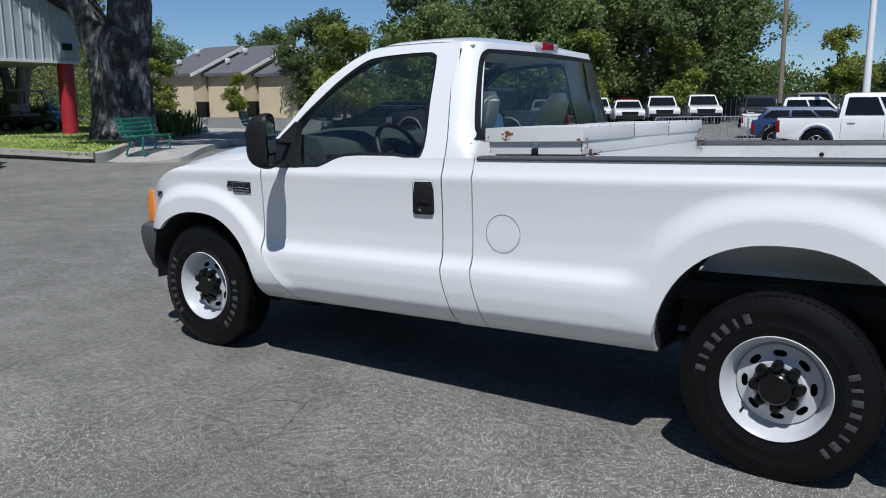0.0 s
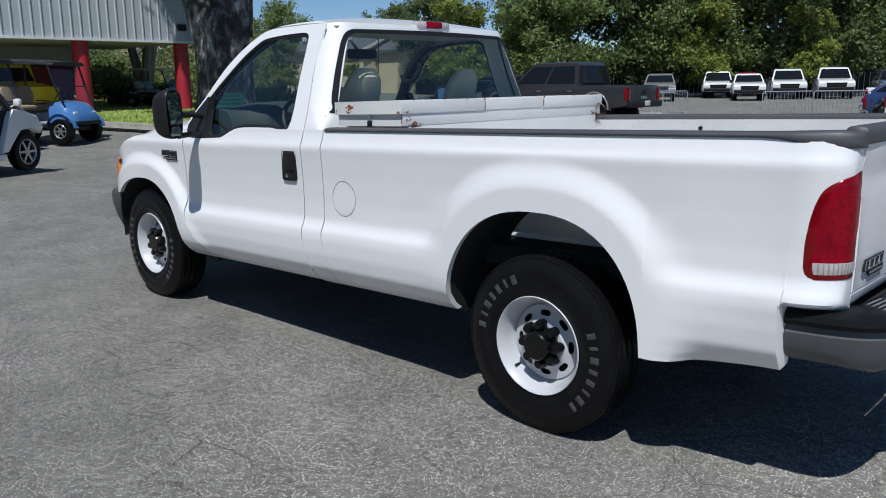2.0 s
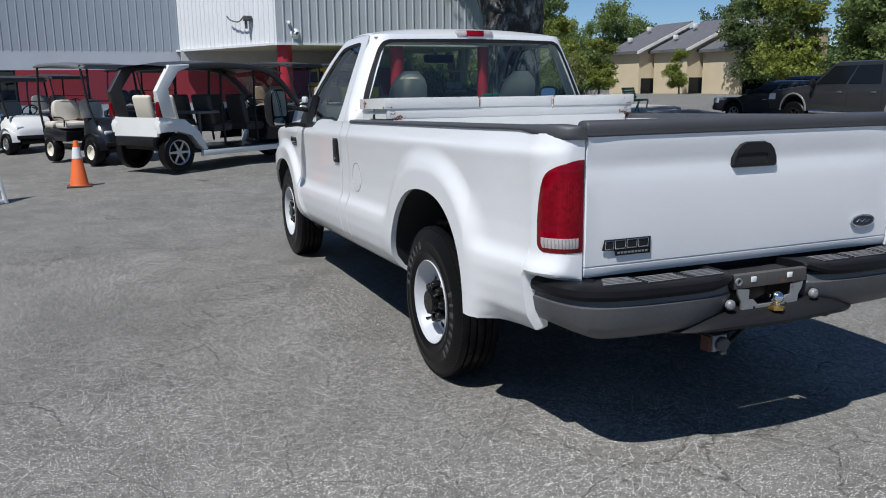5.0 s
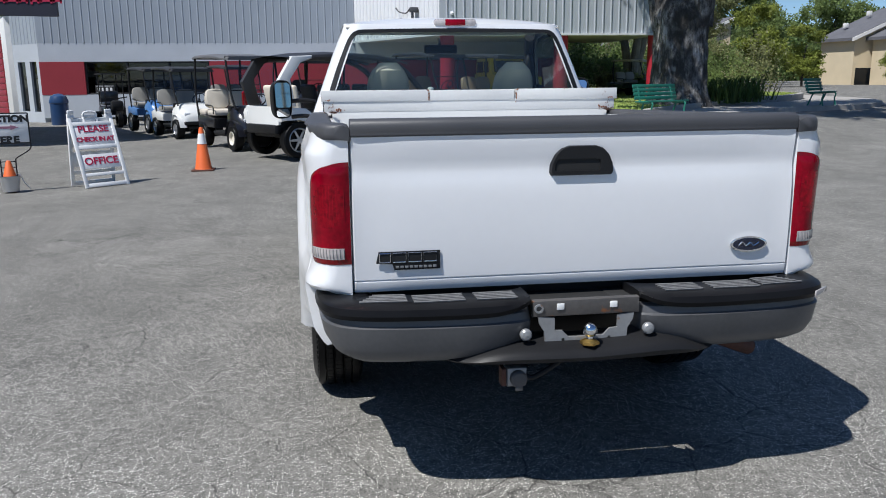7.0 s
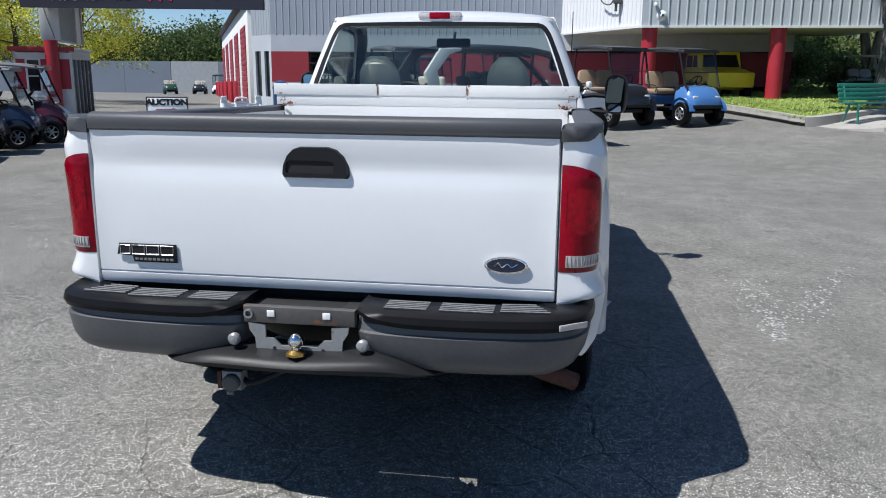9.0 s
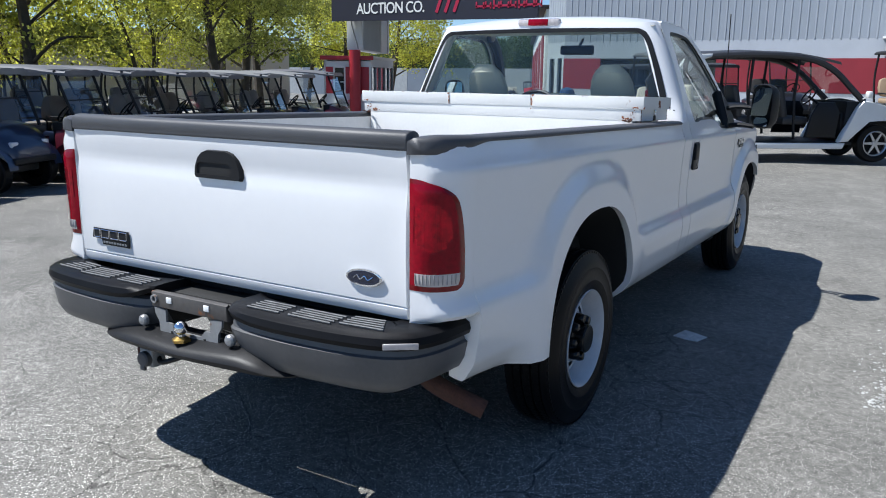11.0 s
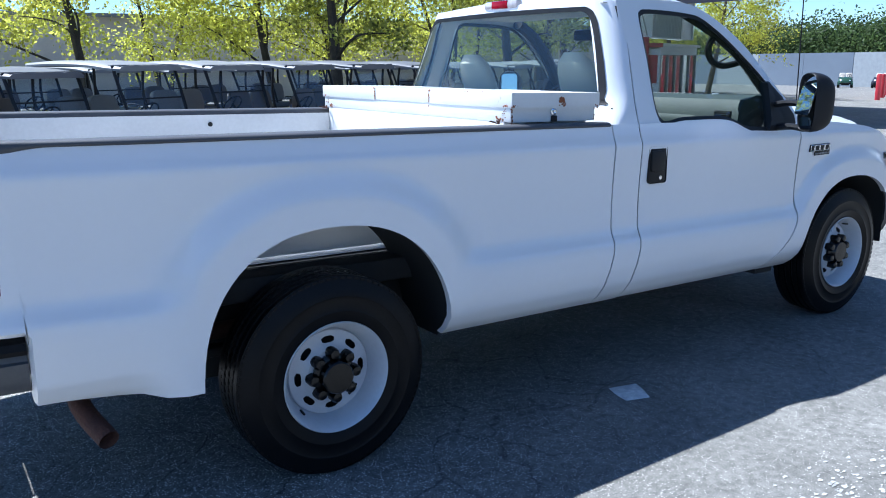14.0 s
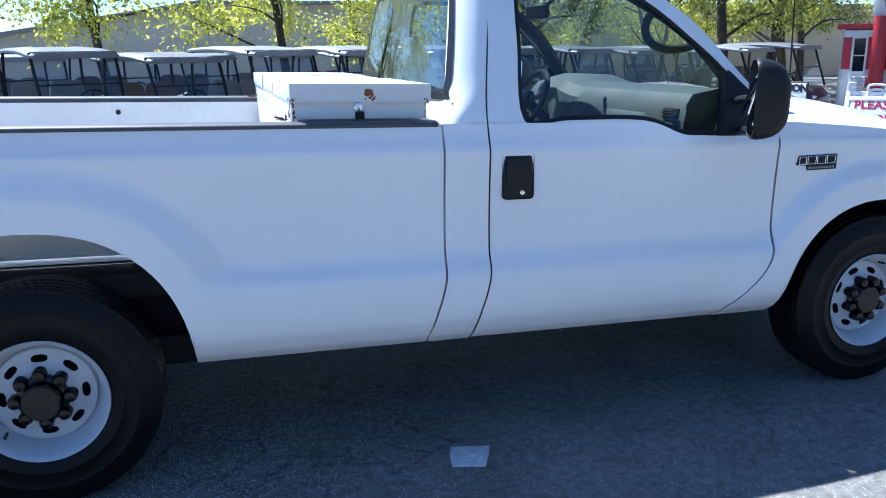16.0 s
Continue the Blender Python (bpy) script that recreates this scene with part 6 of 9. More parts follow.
def golf_cart(m, paint, seat, roof, label, rear_seat=False, lift=0.0, rim=None, folded=False, group="golf carts", roof_h=1.78, wheel_r=0.25):
    """A golf cart: x ahead, y to its left, at the pose m on the ground."""
    C = thing("golf_cart", m, label, "golf cart", group)
    P, z = CART_PAINT[paint], lift
    bm = bmesh.new()                                                  # front cowl, lofted along its length
    R = []
    for x, zb, zt, w in ((0.55, 0.42, 0.88, 0.54), (0.72, 0.40, 0.90, 0.55), (0.88, 0.40, 0.84, 0.53), (1.02, 0.40, 0.74, 0.49), (1.12, 0.40, 0.62, 0.42), (1.16, 0.42, 0.54, 0.36)):
        zb, zt = zb + z, zt + z
        R.append([(x, -w, zb), (x, -w * 1.0, zb + (zt - zb) * .6), (x, -w * .86, zt - .03), (x, -w * .5, zt), (x, 0, zt + .015), (x, w * .5, zt), (x, w * .86, zt - .03), (x, w, zb + (zt - zb) * .6), (x, w, zb)])
    vs = grid(bm, R)
    bm.faces.new(vs[-1])
    bm.faces.new(vs[0][::-1])
    for s in (1, -1):                                                 # wheel guards
        lathe_pts = [(0.82 + 0.36 * math.cos(a), 0.26 + z + 0.36 * math.sin(a)) for a in np.linspace(0.1, math.pi - 0.1, 10)]
        grid(bm, [[(x, s * y, q) for x, q in lathe_pts] for y in (0.40, 0.58)])
    part("front_cowl", bm, P, C)
    bm = bmesh.new()
    slab(bm, [(-1.12, 0.42 + z), (-0.20, 0.42 + z), (-0.16, 0.62 + z), (-0.95, 0.70 + z), (-1.16, 0.66 + z)], "y", -0.56, 0.56, 0.04)
    part("rear_body", bm, P, C)
    bm = bmesh.new()
    box(bm, (0.18, 0, 0.33 + z), (1.0, 1.06, 0.05), 0.015)
    box(bm, (0, 0, 0.28 + z), (2.0, 0.6, 0.10), 0.02)
    box(bm, (1.14, 0, 0.40 + z), (0.08, 0.9, 0.09), 0.02)
    slab(bm, [(0.52, 0.36 + z), (0.60, 0.36 + z), (0.66, 0.90 + z), (0.50, 0.90 + z)], "y", -0.5, 0.5, 0.01)
    part("floor_and_dash", bm, BLACK, C, "black floor tray and dash")
    rows = [(-0.42, 1)] + ([(-1.0, -1)] if rear_seat else [])
    for x, d in rows:
        bm = bmesh.new()
        box(bm, (x, 0, 0.74 + z), (0.48, 1.04, 0.13), 0.05)
        part("seat_cushion", bm, seat, C)
        for s in (1, -1):
            bm = bmesh.new()
            shape = [(0.25 * math.copysign(abs(math.cos(a)) ** 0.45, math.cos(a)), 0.21 * math.copysign(abs(math.sin(a)) ** 0.55, math.sin(a))) for a in np.linspace(0, math.tau, 20, endpoint=False)]
            slab(bm, shape, "x", -0.05, 0.05, 0.025)
            bmesh.ops.transform(bm, matrix=Matrix.Translation((x - 0.26 * d, s * 0.26, 1.03 + z)) @ Matrix.Rotation(radians(-10 * d), 4, "Y"), verts=bm.verts[:])
            part("seat_back", bm, seat, C)
    if roof:
        bm = bmesh.new()
        x0, x1 = (-1.35 if rear_seat else -1.0), 0.78
        R = []
        for i in range(13):
            f = i / 12
            x = x0 + (x1 - x0) * f
            zz = roof_h + z + 0.03 * math.sin(math.pi * min(1, f * 1.15 + .05)) - 0.035 * smoothstep(0.7, 1, f) - 0.02 * f
            w = 0.58 * (0.90 + 0.10 * smoothstep(0, 0.12, f)) * (1 - 0.06 * smoothstep(0.85, 1, f))
            R.append([(x, -w, zz - .045), (x, -w, zz - .012), (x, -w * .93, zz + .018), (x, -w * .55, zz + .036), (x, -w * .45, zz + .028), (x, 0, zz + .034), (x, w * .45, zz + .028), (x, w * .55, zz + .036), (x, w * .93, zz + .018), (x, w, zz - .012), (x, w, zz - .045)])
        vs = grid(bm, R)
        bm.faces.new(vs[0])
        bm.faces.new(vs[-1][::-1])
        slab(bm, [(x0 + .03, -0.52), (x1 - .03, -0.52), (x1 - .03, 0.52), (x0 + .03, 0.52)], "z", roof_h + z - 0.03, roof_h + z - 0.012)
        part("roof", bm, roof, C)
        for s in (1, -1):
            bm = bmesh.new()
            tube(bm, spline([(0.92, s * 0.50, 0.84 + z), (0.78, s * 0.53, 1.2 + z), (0.62, s * 0.54, roof_h + z - .03)], 4), 0.024, 6)
            part("roof_post", bm, BLACK, C)
            bm = bmesh.new()
            xr = -1.2 if rear_seat else -0.84
            tube(bm, spline([(xr + .12, s * 0.54, 0.6 + z), (xr, s * 0.54, 1.2 + z), (xr + .04, s * 0.52, roof_h + z)], 4), 0.024, 6)
            part("roof_post", bm, BLACK, C)
        bm = bmesh.new()
        if folded:
            grid(bm, [[(0.90, y, 0.86 + z) for y in (-.5, 0, .5)], [(0.76, y, 1.24 + z) for y in (-.52, 0, .52)]])
        else:
            grid(bm, [[(0.915, y, 0.86 + z) for y in (-.5, 0, .5)], [(0.775, y, 1.22 + z) for y in (-.52, 0, .52)], [(0.63, y, roof_h - .04 + z) for y in (-.52, 0, .52)]])
        wsd = part("windshield", bm, CART_GLASS, C, "clear acrylic windshield")
        wsd.visible_shadow = False
        bm = bmesh.new()
        tube(bm, [(0.775, -.53, 1.22 + z), (0.775, .53, 1.22 + z)], 0.012, 6)
        part("windshield_bar", bm, BLACK, wsd)
    bm = bmesh.new()
    mm = Matrix.Translation((0.30, 0.28, 1.0 + z)) @ Matrix.Rotation(radians(-50), 4, "Y")
    tube(bm, [mm @ Vector((0.17 * math.cos(a), 0.17 * math.sin(a), 0)) for a in np.linspace(0, math.tau, 21)], 0.014, 6, False)
    tube(bm, [mm @ Vector((-.16, 0, 0)), mm @ Vector((.16, 0, 0))], 0.012, 6)
    tube(bm, [mm @ Vector((0, 0, 0)), (0.56, 0.28, 0.72 + z)], 0.025, 6)
    part("steering_wheel", bm, BLACK, C)
    for s in (1, -1):
        bm = bmesh.new()
        box(bm, (1.06, s * 0.33, 0.62 + z), (0.10, 0.16, 0.08), 0.025)
        part("headlamp", bm, HEADLAMP, C)
        for x in (0.82, -0.82):
            mw = Matrix.Translation((x, s * 0.50, wheel_r + z * 0.35)) @ (Matrix.Identity(4) if s > 0 else Matrix.Rotation(math.pi, 4, "Z"))
            small_wheel(wheel_r, 0.20, C, mw, rim or ALLOY, 0 if rim else 6)
    for s in (1, -1):
        bm = bmesh.new()
        tube(bm, spline([(-0.20, s * 0.55, 0.72 + z), (-0.22, s * 0.55, 0.88 + z), (-0.62, s * 0.55, 0.90 + z)], 3), 0.014, 6)
        part("arm_rail", bm, BLACK, C)
    return C


def spot(x, y, hx, hy):
    return pose(x, y, rise(x, y), 0, 0, math.degrees(math.atan2(hy, hx)))


golf_cart(spot(21.4, 5.75, -.88, -.47), "blue", SEAT_GREY, ROOF_BLACK, "blue golf cart with grey seats under a black roof", lift=0.1, wheel_r=0.28)
golf_cart(spot(18.6, 4.50, -.88, -.47), "white", SEAT_GREY, ROOF_BLACK, "white golf cart with grey seats under a black roof")
golf_cart(spot(14.1, 2.62, -.88, -.47), "black", SEAT_CREAM, ROOF_GREY, "black four-seat golf cart with cream seats and cream wheels", True, rim=CREAM, roof_h=1.92)
golf_cart(spot(17.2, -1.95, -.85, -.52), "black", SEAT_TAN, ROOF_BLACK, "lifted black golf cart with tan seats and knobbly tyres", lift=0.16, wheel_r=0.29)
golf_cart(spot(17.8, -3.7, -.85, -.52), "blue", SEAT_TAN, ROOF_BLACK, "bright blue golf cart with tan seats under a black roof", lift=0.08, wheel_r=0.28)
golf_cart(spot(22.6, 3.6, -.88, -.47), "maroon", SEAT_GREY, ROOF_BLACK, "dark red golf cart parked by the office wall")
golf_cart(spot(20.5, 1.4, -.86, -.5), "black", SEAT_BLACK, ROOF_BLACK, "black golf cart parked in the second row")
golf_cart(Matrix.Translation((28.3, -12.0, lawn_height(28.3, -12.0) - 0.02)) @ Matrix.Rotation(radians(205), 4, "Z") @ Matrix.Diagonal((1, 1, 0.80, 1)), "green", SEAT_GREY, ROOF_CREAM, "old golf cart with a cream roof behind the lawn", group="", roof_h=1.80)


def side_by_side(m):
    """A long white six-seat electric shuttle with a black roof."""
    C = thing("electric_shuttle", m, "white six-seat electric shuttle cart with a black roof", "electric shuttle")
    W = CART_PAINT["white"]
    for s in (1, -1):
        bm = bmesh.new()                                               # slanted front fender
        slab(bm, [(1.02, 0.34), (1.20, 0.36), (1.52, 0.72), (1.80, 0.74), (2.04, 0.62), (2.12, 0.72), (1.98, 0.92), (1.62, 1.02), (1.40, 1.06), (1.30, 0.92)], "y", s * 0.56, s * 0.70, 0.02)
        part("front_fender", bm, W, C)
        bm = bmesh.new()
        slab(bm, [(-1.98, 0.66), (-2.00, 0.80), (-1.94, 0.93), (-1.45, 0.88), (-1.15, 0.66), (-0.98, 0.34), (-1.10, 0.32), (-1.32, 0.62), (-1.60, 0.70), (-1.84, 0.68)], "y", s * 0.50, s * 0.66, 0.02)
        part("rear_fender", bm, W, C)
        bm = bmesh.new()
        slab(bm, [(-1.12, 0.23), (1.10, 0.23), (1.14, 0.33), (-1.12, 0.33)], "y", s * 0.60, s * 0.70, 0.015)
        part("sill", bm, W, C)
        bm = bmesh.new()                                               # white rear pillar and red lamp
        slab(bm, [(-1.92, 0.92), (-1.66, 0.92), (-1.80, 1.40), (-1.56, 1.70), (-1.30, 1.75), (-1.30, 1.81), (-1.72, 1.79), (-2.02, 1.36)], "y", s * 0.58, s * 0.68, 0.02)
        part("rear_pillar", bm, W if s < 0 else ROOF_BLACK, C)
        bm = bmesh.new()
        slab(bm, [(-2.00, 0.93), (-1.90, 0.92), (-1.97, 1.20), (-2.01, 1.16)], "y", s * 0.60, s * 0.67, 0.015)
        part("tail_lamp", bm, RED_DARK, C, "dark red tail lamp")
        bm = bmesh.new()                                               # black roof rail running down to the cowl
        tube(bm, spline([(-1.45, s * 0.62, 1.76), (-0.6, s * 0.64, 1.80), (0.3, s * 0.64, 1.76), (0.8, s * 0.64, 1.58), (1.2, s * 0.63, 1.24), (1.42, s * 0.62, 1.04)], 5), 0.055, 8)
        part("roof_rail", bm, ROOF_BLACK, C)
        for x in (-0.55, 0.25):
            bm = bmesh.new()
            tube(bm, [(x, s * 0.62, 0.4), (x - 0.06, s * 0.63, 1.1), (x - 0.02, s * 0.62, 1.76)], 0.024, 6)
            part("roof_post", bm, BLACK, C)
        bm = bmesh.new()
        slab(bm, [(0.42, 0.42), (0.98, 0.42), (1.02, 0.86), (0.92, 1.02), (0.62, 1.02), (0.52, 0.80)], "y", s * 0.60, s * 0.66, 0.03)
        part("half_door", bm, BLACK, C, "black half door")
        for x, y in ((1.70, 0.36), (-1.62, 0.36)):
            mw = Matrix.Translation((x, s * 0.58, 0.325)) @ (Matrix.Identity(4) if s > 0 else Matrix.Rotation(math.pi, 4, "Z"))
            small_wheel(0.325, 0.2, C, mw, ALLOY, 6, rim_r=0.68)
        bm = bmesh.new()
        box(bm, (1.98, s * 0.58, 0.84), (0.2, 0.06, 0.09), 0.02)
        part("headlamp", bm, HEADLAMP, C)
        bm = bmesh.new()
        tube(bm, [(1.36, s * 0.62, 1.06), (1.40, s * 0.74, 1.12)], 0.012, 5)
        box(bm, (1.42, s * 0.78, 1.16), (0.09, 0.12, 0.12), 0.03)
        part("wing_mirror", bm, W, C)
    bm = bmesh.new()
    R = []
    for x, zz in ((-1.78, 1.75), (-1.4, 1.80), (-0.6, 1.84), (0.2, 1.82), (0.62, 1.75), (0.95, 1.68)):
        R.append([(x, -.66, zz - .03), (x, -.62, zz + .02), (x, 0, zz + .06), (x, .62, zz + .02), (x, .66, zz - .03)])
    grid(bm, R)
    part("roof", bm, ROOF_BLACK, C, "black moulded roof")
    bm = bmesh.new()
    box(bm, (0, 0, 0.32), (2.6, 1.24, 0.06), 0.01)
    box(bm, (-1.48, 0, 0.62), (0.86, 0.9, 0.5), 0.03)
    box(bm, (1.55, 0, 0.62), (0.9, 1.06, 0.44), 0.03)
    box(bm, (-1.97, 0, 0.52), (0.14, 1.04, 0.18), 0.05)
    slab(bm, [(1.12, 0.40), (1.35, 0.40), (1.45, 1.04), (1.15, 1.04)], "y", -0.6, 0.6, 0.03)
    part("chassis", bm, BLACK, C)
    bm = bmesh.new()
    R = [[(x, -w, zz), (x, -w * .8, zz + .05), (x, 0, zz + .08), (x, w * .8, zz + .05), (x, w, zz)] for x, zz, w in ((1.36, 1.0, .58), (1.62, 0.95, .58), (1.90, 0.84, .56), (2.10, 0.70, .52), (2.14, 0.5, .5))]
    grid(bm, R)
    part("hood", bm, W, C)
    bm = bmesh.new()
    slab(bm, [(-2.00, 0.60), (-1.94, 0.60), (-1.90, 0.92), (-1.97, 0.92)], "y", -0.58, 0.58, 0.02)
    part("rear_panel", bm, W, C)
    bm = bmesh.new()
    grid(bm, [[(1.40, y, 1.06) for y in (-.6, 0, .6)], [(1.05, y, 1.42) for y in (-.6, 0, .6)], [(0.80, y, 1.62) for y in (-.58, 0, .58)]])
    wsd = part("windshield", bm, CART_GLASS, C)
    wsd.visible_shadow = False
    for x, mt, d in ((0.30, SEAT_BLACK, 1), (-0.50, SEAT_BLACK, 1), (-1.30, TAN, 1),):
        for s in (1, -1):
            seat = new("seat")
            seat.parent = C
            bm = bmesh.new()
            box(bm, (x, s * 0.30, 0.70), (0.46, 0.48, 0.14), 0.05)
            part("cushion", bm, mt, seat)
            bm = bmesh.new()
            box(bm, (0, 0, 0), (0.11, 0.46, 0.56), 0.05, Matrix.Translation((x - 0.24 * d, s * 0.30, 1.02)) @ Matrix.Rotation(radians(-12 * d), 4, "Y"), 3)
            part("backrest", bm, mt, seat)
    bm = bmesh.new()
    box(bm, (-0.85, -0.2, 0.98), (0.5, 0.75, 0.05), 0.02)
    tube(bm, [(-0.85, -0.3, 0.35), (-0.85, -0.3, 0.96)], 0.03)
    part("table", bm, ROOF_GREY, C, "small fold-down table")
    bm = bmesh.new()
    mm = Matrix.Translation((0.92, 0.3, 1.10)) @ Matrix.Rotation(radians(-55), 4, "Y")
    tube(bm, [mm @ Vector((0.17 * math.cos(a), 0.17 * math.sin(a), 0)) for a in np.linspace(0, math.tau, 21)], 0.015, 6, False)
    tube(bm, [mm @ Vector((0, 0, 0)), (1.2, 0.3, 0.9)], 0.025, 6)
    part("steering_wheel", bm, BLACK, C)
    return C


side_by_side(spot(12.22, 0.33, 0.558, -0.830))

# the row of carts along the trees
row_kinds = [("maroon", SEAT_TAUPE, ROOF_GREY, "dark red golf cart under a dusty grey roof", 1.80), ("navy", SEAT_TAUPE, ROOF_GREY, "navy golf cart with taupe seats under a dusty grey roof", 1.74),
             ("maroon", SEAT_GREY, ROOF_GREY, "dark red golf cart with grey seats", 1.78), ("black", SEAT_TAUPE, ROOF_GREY, "black golf cart with a dusty grey roof", 1.74),
             ("black", SEAT_GREY, ROOF_PALE, "black golf cart with grey seats and a pale roof", 1.76), ("navy", SEAT_GREY, ROOF_PALE, "navy golf cart with grey seats and a pale roof", 1.76)]
rnd = random.Random(21)
for i in range(13):
    paint, seat, roof, label, h = row_kinds[i % 6]
    k = i - 5
    turn = -64 + rnd.uniform(-3, 3)
    x, y = 3.2 + 1.38 * k - 0.63 * math.cos(radians(turn)), 8.85 + 0.27 * k + rnd.uniform(-.12, .12) - 0.63 * math.sin(radians(turn))
    golf_cart(pose(x, y, rise(x, y), 0, 0, turn), paint, seat, roof, label, rear_seat=i in (4, 7, 10), lift=0.05 * (i in (2, 5)), group="row of golf carts", roof_h=h - 0.12 + 0.06 * (i in (4, 7)), wheel_r=0.25 + 0.03 * (i in (4, 5)))
for i in range(13):
    paint, seat, roof, label, h = row_kinds[(i * 2 + 1) % 6]
    x, y = -5.4 + 1.5 * i, 12.2 + 0.29 * i
    golf_cart(pose(x, y, rise(x, y), 0, 0, -66 + rnd.uniform(-4, 4)), paint, seat, roof, label, group="back row of golf carts", roof_h=h - 0.12)
for x, y, p, a in ((68.9, 33.1, "black", 200), (69.6, 31.4, "white", 195), (66.0, 34.6, "green", 210)):
    golf_cart(pose(x, y, rise(x, y), 0, 0, a), p, SEAT_CREAM, None if p != "white" else ROOF_BLACK, p + " golf cart parked at the far fence", group="far golf carts")


def pickup_or_suv(m, paint, label, kind="pickup", lift=0.0, group="", category="pickup truck", glass_m=None, bar=False, length=5.7, low=0.0):
    """A parked crew-cab pickup or estate car: x ahead, rear axle at the origin."""
    V = thing("parked_" + kind, m, label, category, group)
    z, wb, hw = lift, 3.65 * length / 5.7, 0.98
    front, rear = wb + 0.95, wb - length + 0.95
    bed_top = 1.13 + z - 0.45 * low
    cab0 = 0.55 if kind == "pickup" else rear + 0.15
    bm = bmesh.new()
    def arch(c):
        return [(c + 0.47 * math.cos(a), 0.46 + z + 0.47 * math.sin(a)) for a in np.linspace(math.pi, 0, 9)]
    hood = 1.16 + z - low
    out = [(rear, 0.55 + z)] + arch(0) + [(0.6, 0.44 + z), (wb - 0.6, 0.42 + z)] + arch(wb) + [(front, 0.50 + z), (front + 0.03, 0.9 + z), (front - 0.05, hood - 0.19), (front - 0.22, hood - 0.11), (wb - 0.55, hood + 0.04), (wb - 0.75, bed_top + 0.02), (cab0, bed_top), (rear + 0.02, bed_top), (rear, bed_top - 0.05)]
    slab(bm, out, "y", -hw, hw, 0.035)
    part("body", bm, paint, V)
    # cab
    top = (1.86 if kind == "pickup" else 1.74) + z - low
    c0, c1 = cab0 + 0.02, wb - 0.62
    R = []
    for zz, a, b, w in ((bed_top - 0.02, c0, c1 + 0.1, 0.95), (bed_top + 0.1, c0 + 0.02, c1 - 0.05, 0.94), (top - 0.10, c0 + (0.12 if kind == "pickup" else 0.35), c1 - 0.62, 0.80), (top - 0.03, c0 + 0.2, c1 - 0.78, 0.76), (top, c0 + 0.35, c1 - 0.95, 0.66)):
        R.append([(a, -w, zz), ((a + b) / 2, -w, zz), (b, -w, zz), (b + 0.06, 0, zz), (b, w, zz), ((a + b) / 2, w, zz), (a, w, zz), (a - 0.02, 0, zz)])
    vs = grid(bm := bmesh.new(), R, True)
    bm.faces.new(vs[-1])
    part("cab", bm, paint, V)
    gm = glass_m or DARK_WINDOW
    zb, zt = bed_top + 0.09, top - 0.13
    def yw(q):
        return np.interp(q, [bed_top + .1, top - .1], [0.945, 0.805])
    n = 2 if kind == "pickup" else 3
    xa0, xa1 = c0 + 0.10, c1 - 0.12
    ta0, ta1 = c0 + (0.2 if kind == "pickup" else 0.4), c1 - 0.66
    for s in (1, -1):
        for k in range(n):
            f0, f1 = k / n + 0.02, (k + 1) / n - 0.02
            bm = bmesh.new()
            q = [(xa0 + (xa1 - xa0) * f0, zb), (xa0 + (xa1 - xa0) * f1, zb), (ta0 + (ta1 - ta0) * f1, zt), (ta0 + (ta1 - ta0) * f0, zt)]
            a = [bm.verts.new((x, s * (yw(zz) + 0.008), zz)) for x, zz in q]
            b = [bm.verts.new((x, s * (yw(zz) - 0.02), zz)) for x, zz in q]
            bm.faces.new(a)
            for i in range(4):
                bm.faces.new((a[i], a[(i + 1) % 4], b[(i + 1) % 4], b[i]))
            part("side_window", bm, gm, V)
            bm = bmesh.new()
            box(bm, (xa0 + (xa1 - xa0) * (f0 + 0.08), s * (hw + 0.005), bed_top - 0.14), (0.2, 0.03, 0.035), 0.01)
            part("door_handle", bm, CHROME, V)
        bm = bmesh.new()
        box(bm, (c1 - 0.14, s * 1.08, bed_top + 0.12), (0.12, 0.2, 0.2), 0.04)
        part("wing_mirror", bm, BLACK, V)
        for x in (0, wb):
            mw = Matrix.Translation((x, s * 0.84, 0.40 + z * 0.3)) @ (Matrix.Identity(4) if s > 0 else Matrix.Rotation(math.pi, 4, "Z"))
            small_wheel(0.40 + z * 0.3, 0.25, V, mw, ALLOY if lift == 0 else BLACK, 6)
        bm = bmesh.new()
        slab(bm, [(rear - 0.012, bed_top - 0.42), (rear + 0.10, bed_top - 0.42), (rear + 0.08, bed_top - 0.06), (rear - 0.012, bed_top - 0.06)], "y", s * 0.80, s * (hw + 0.008), 0.01)
        part("tail_lamp", bm, RED_DARK, V)
        bm = bmesh.new()
        slab(bm, [(front - 0.25, 0.76 + z), (front + 0.035, 0.76 + z), (front - 0.01, 0.94 + z), (front - 0.25, 0.96 + z)], "y", s * 0.58, s * (hw + 0.006), 0.015)
        part("headlamp", bm, HEADLAMP, V)
    for a, b, wa, wb2, nm in ((c1 + 0.03, c1 - 0.60, 0.86, 0.72, "windshield"), (c0 - 0.005, c0 + (0.12 if kind == "pickup" else 0.36), 0.84, 0.72, "rear_window")):
        bm = bmesh.new()
        off = 0.07 if nm == "windshield" else -0.045
        v = [bm.verts.new(p) for p in ((a + off * .8, -wa, zb), (a + off * 1.6, 0, zb), (a + off * .8, wa, zb), (b + off * .8, wb2, zt + .02), (b + off * 1.6, 0, zt + .02), (b + off * .8, -wb2, zt + .02))]
        bm.faces.new((v[0], v[1], v[4], v[5]))
        bm.faces.new((v[1], v[2], v[3], v[4]))
        part(nm, bm, gm, V)
    bm = bmesh.new()
    slab(bm, [(-0.52, 0.70 + z), (0.52, 0.70 + z), (0.56, 0.95 + z), (-0.56, 0.95 + z)], "x", front - 0.05, front + 0.045, 0.02)
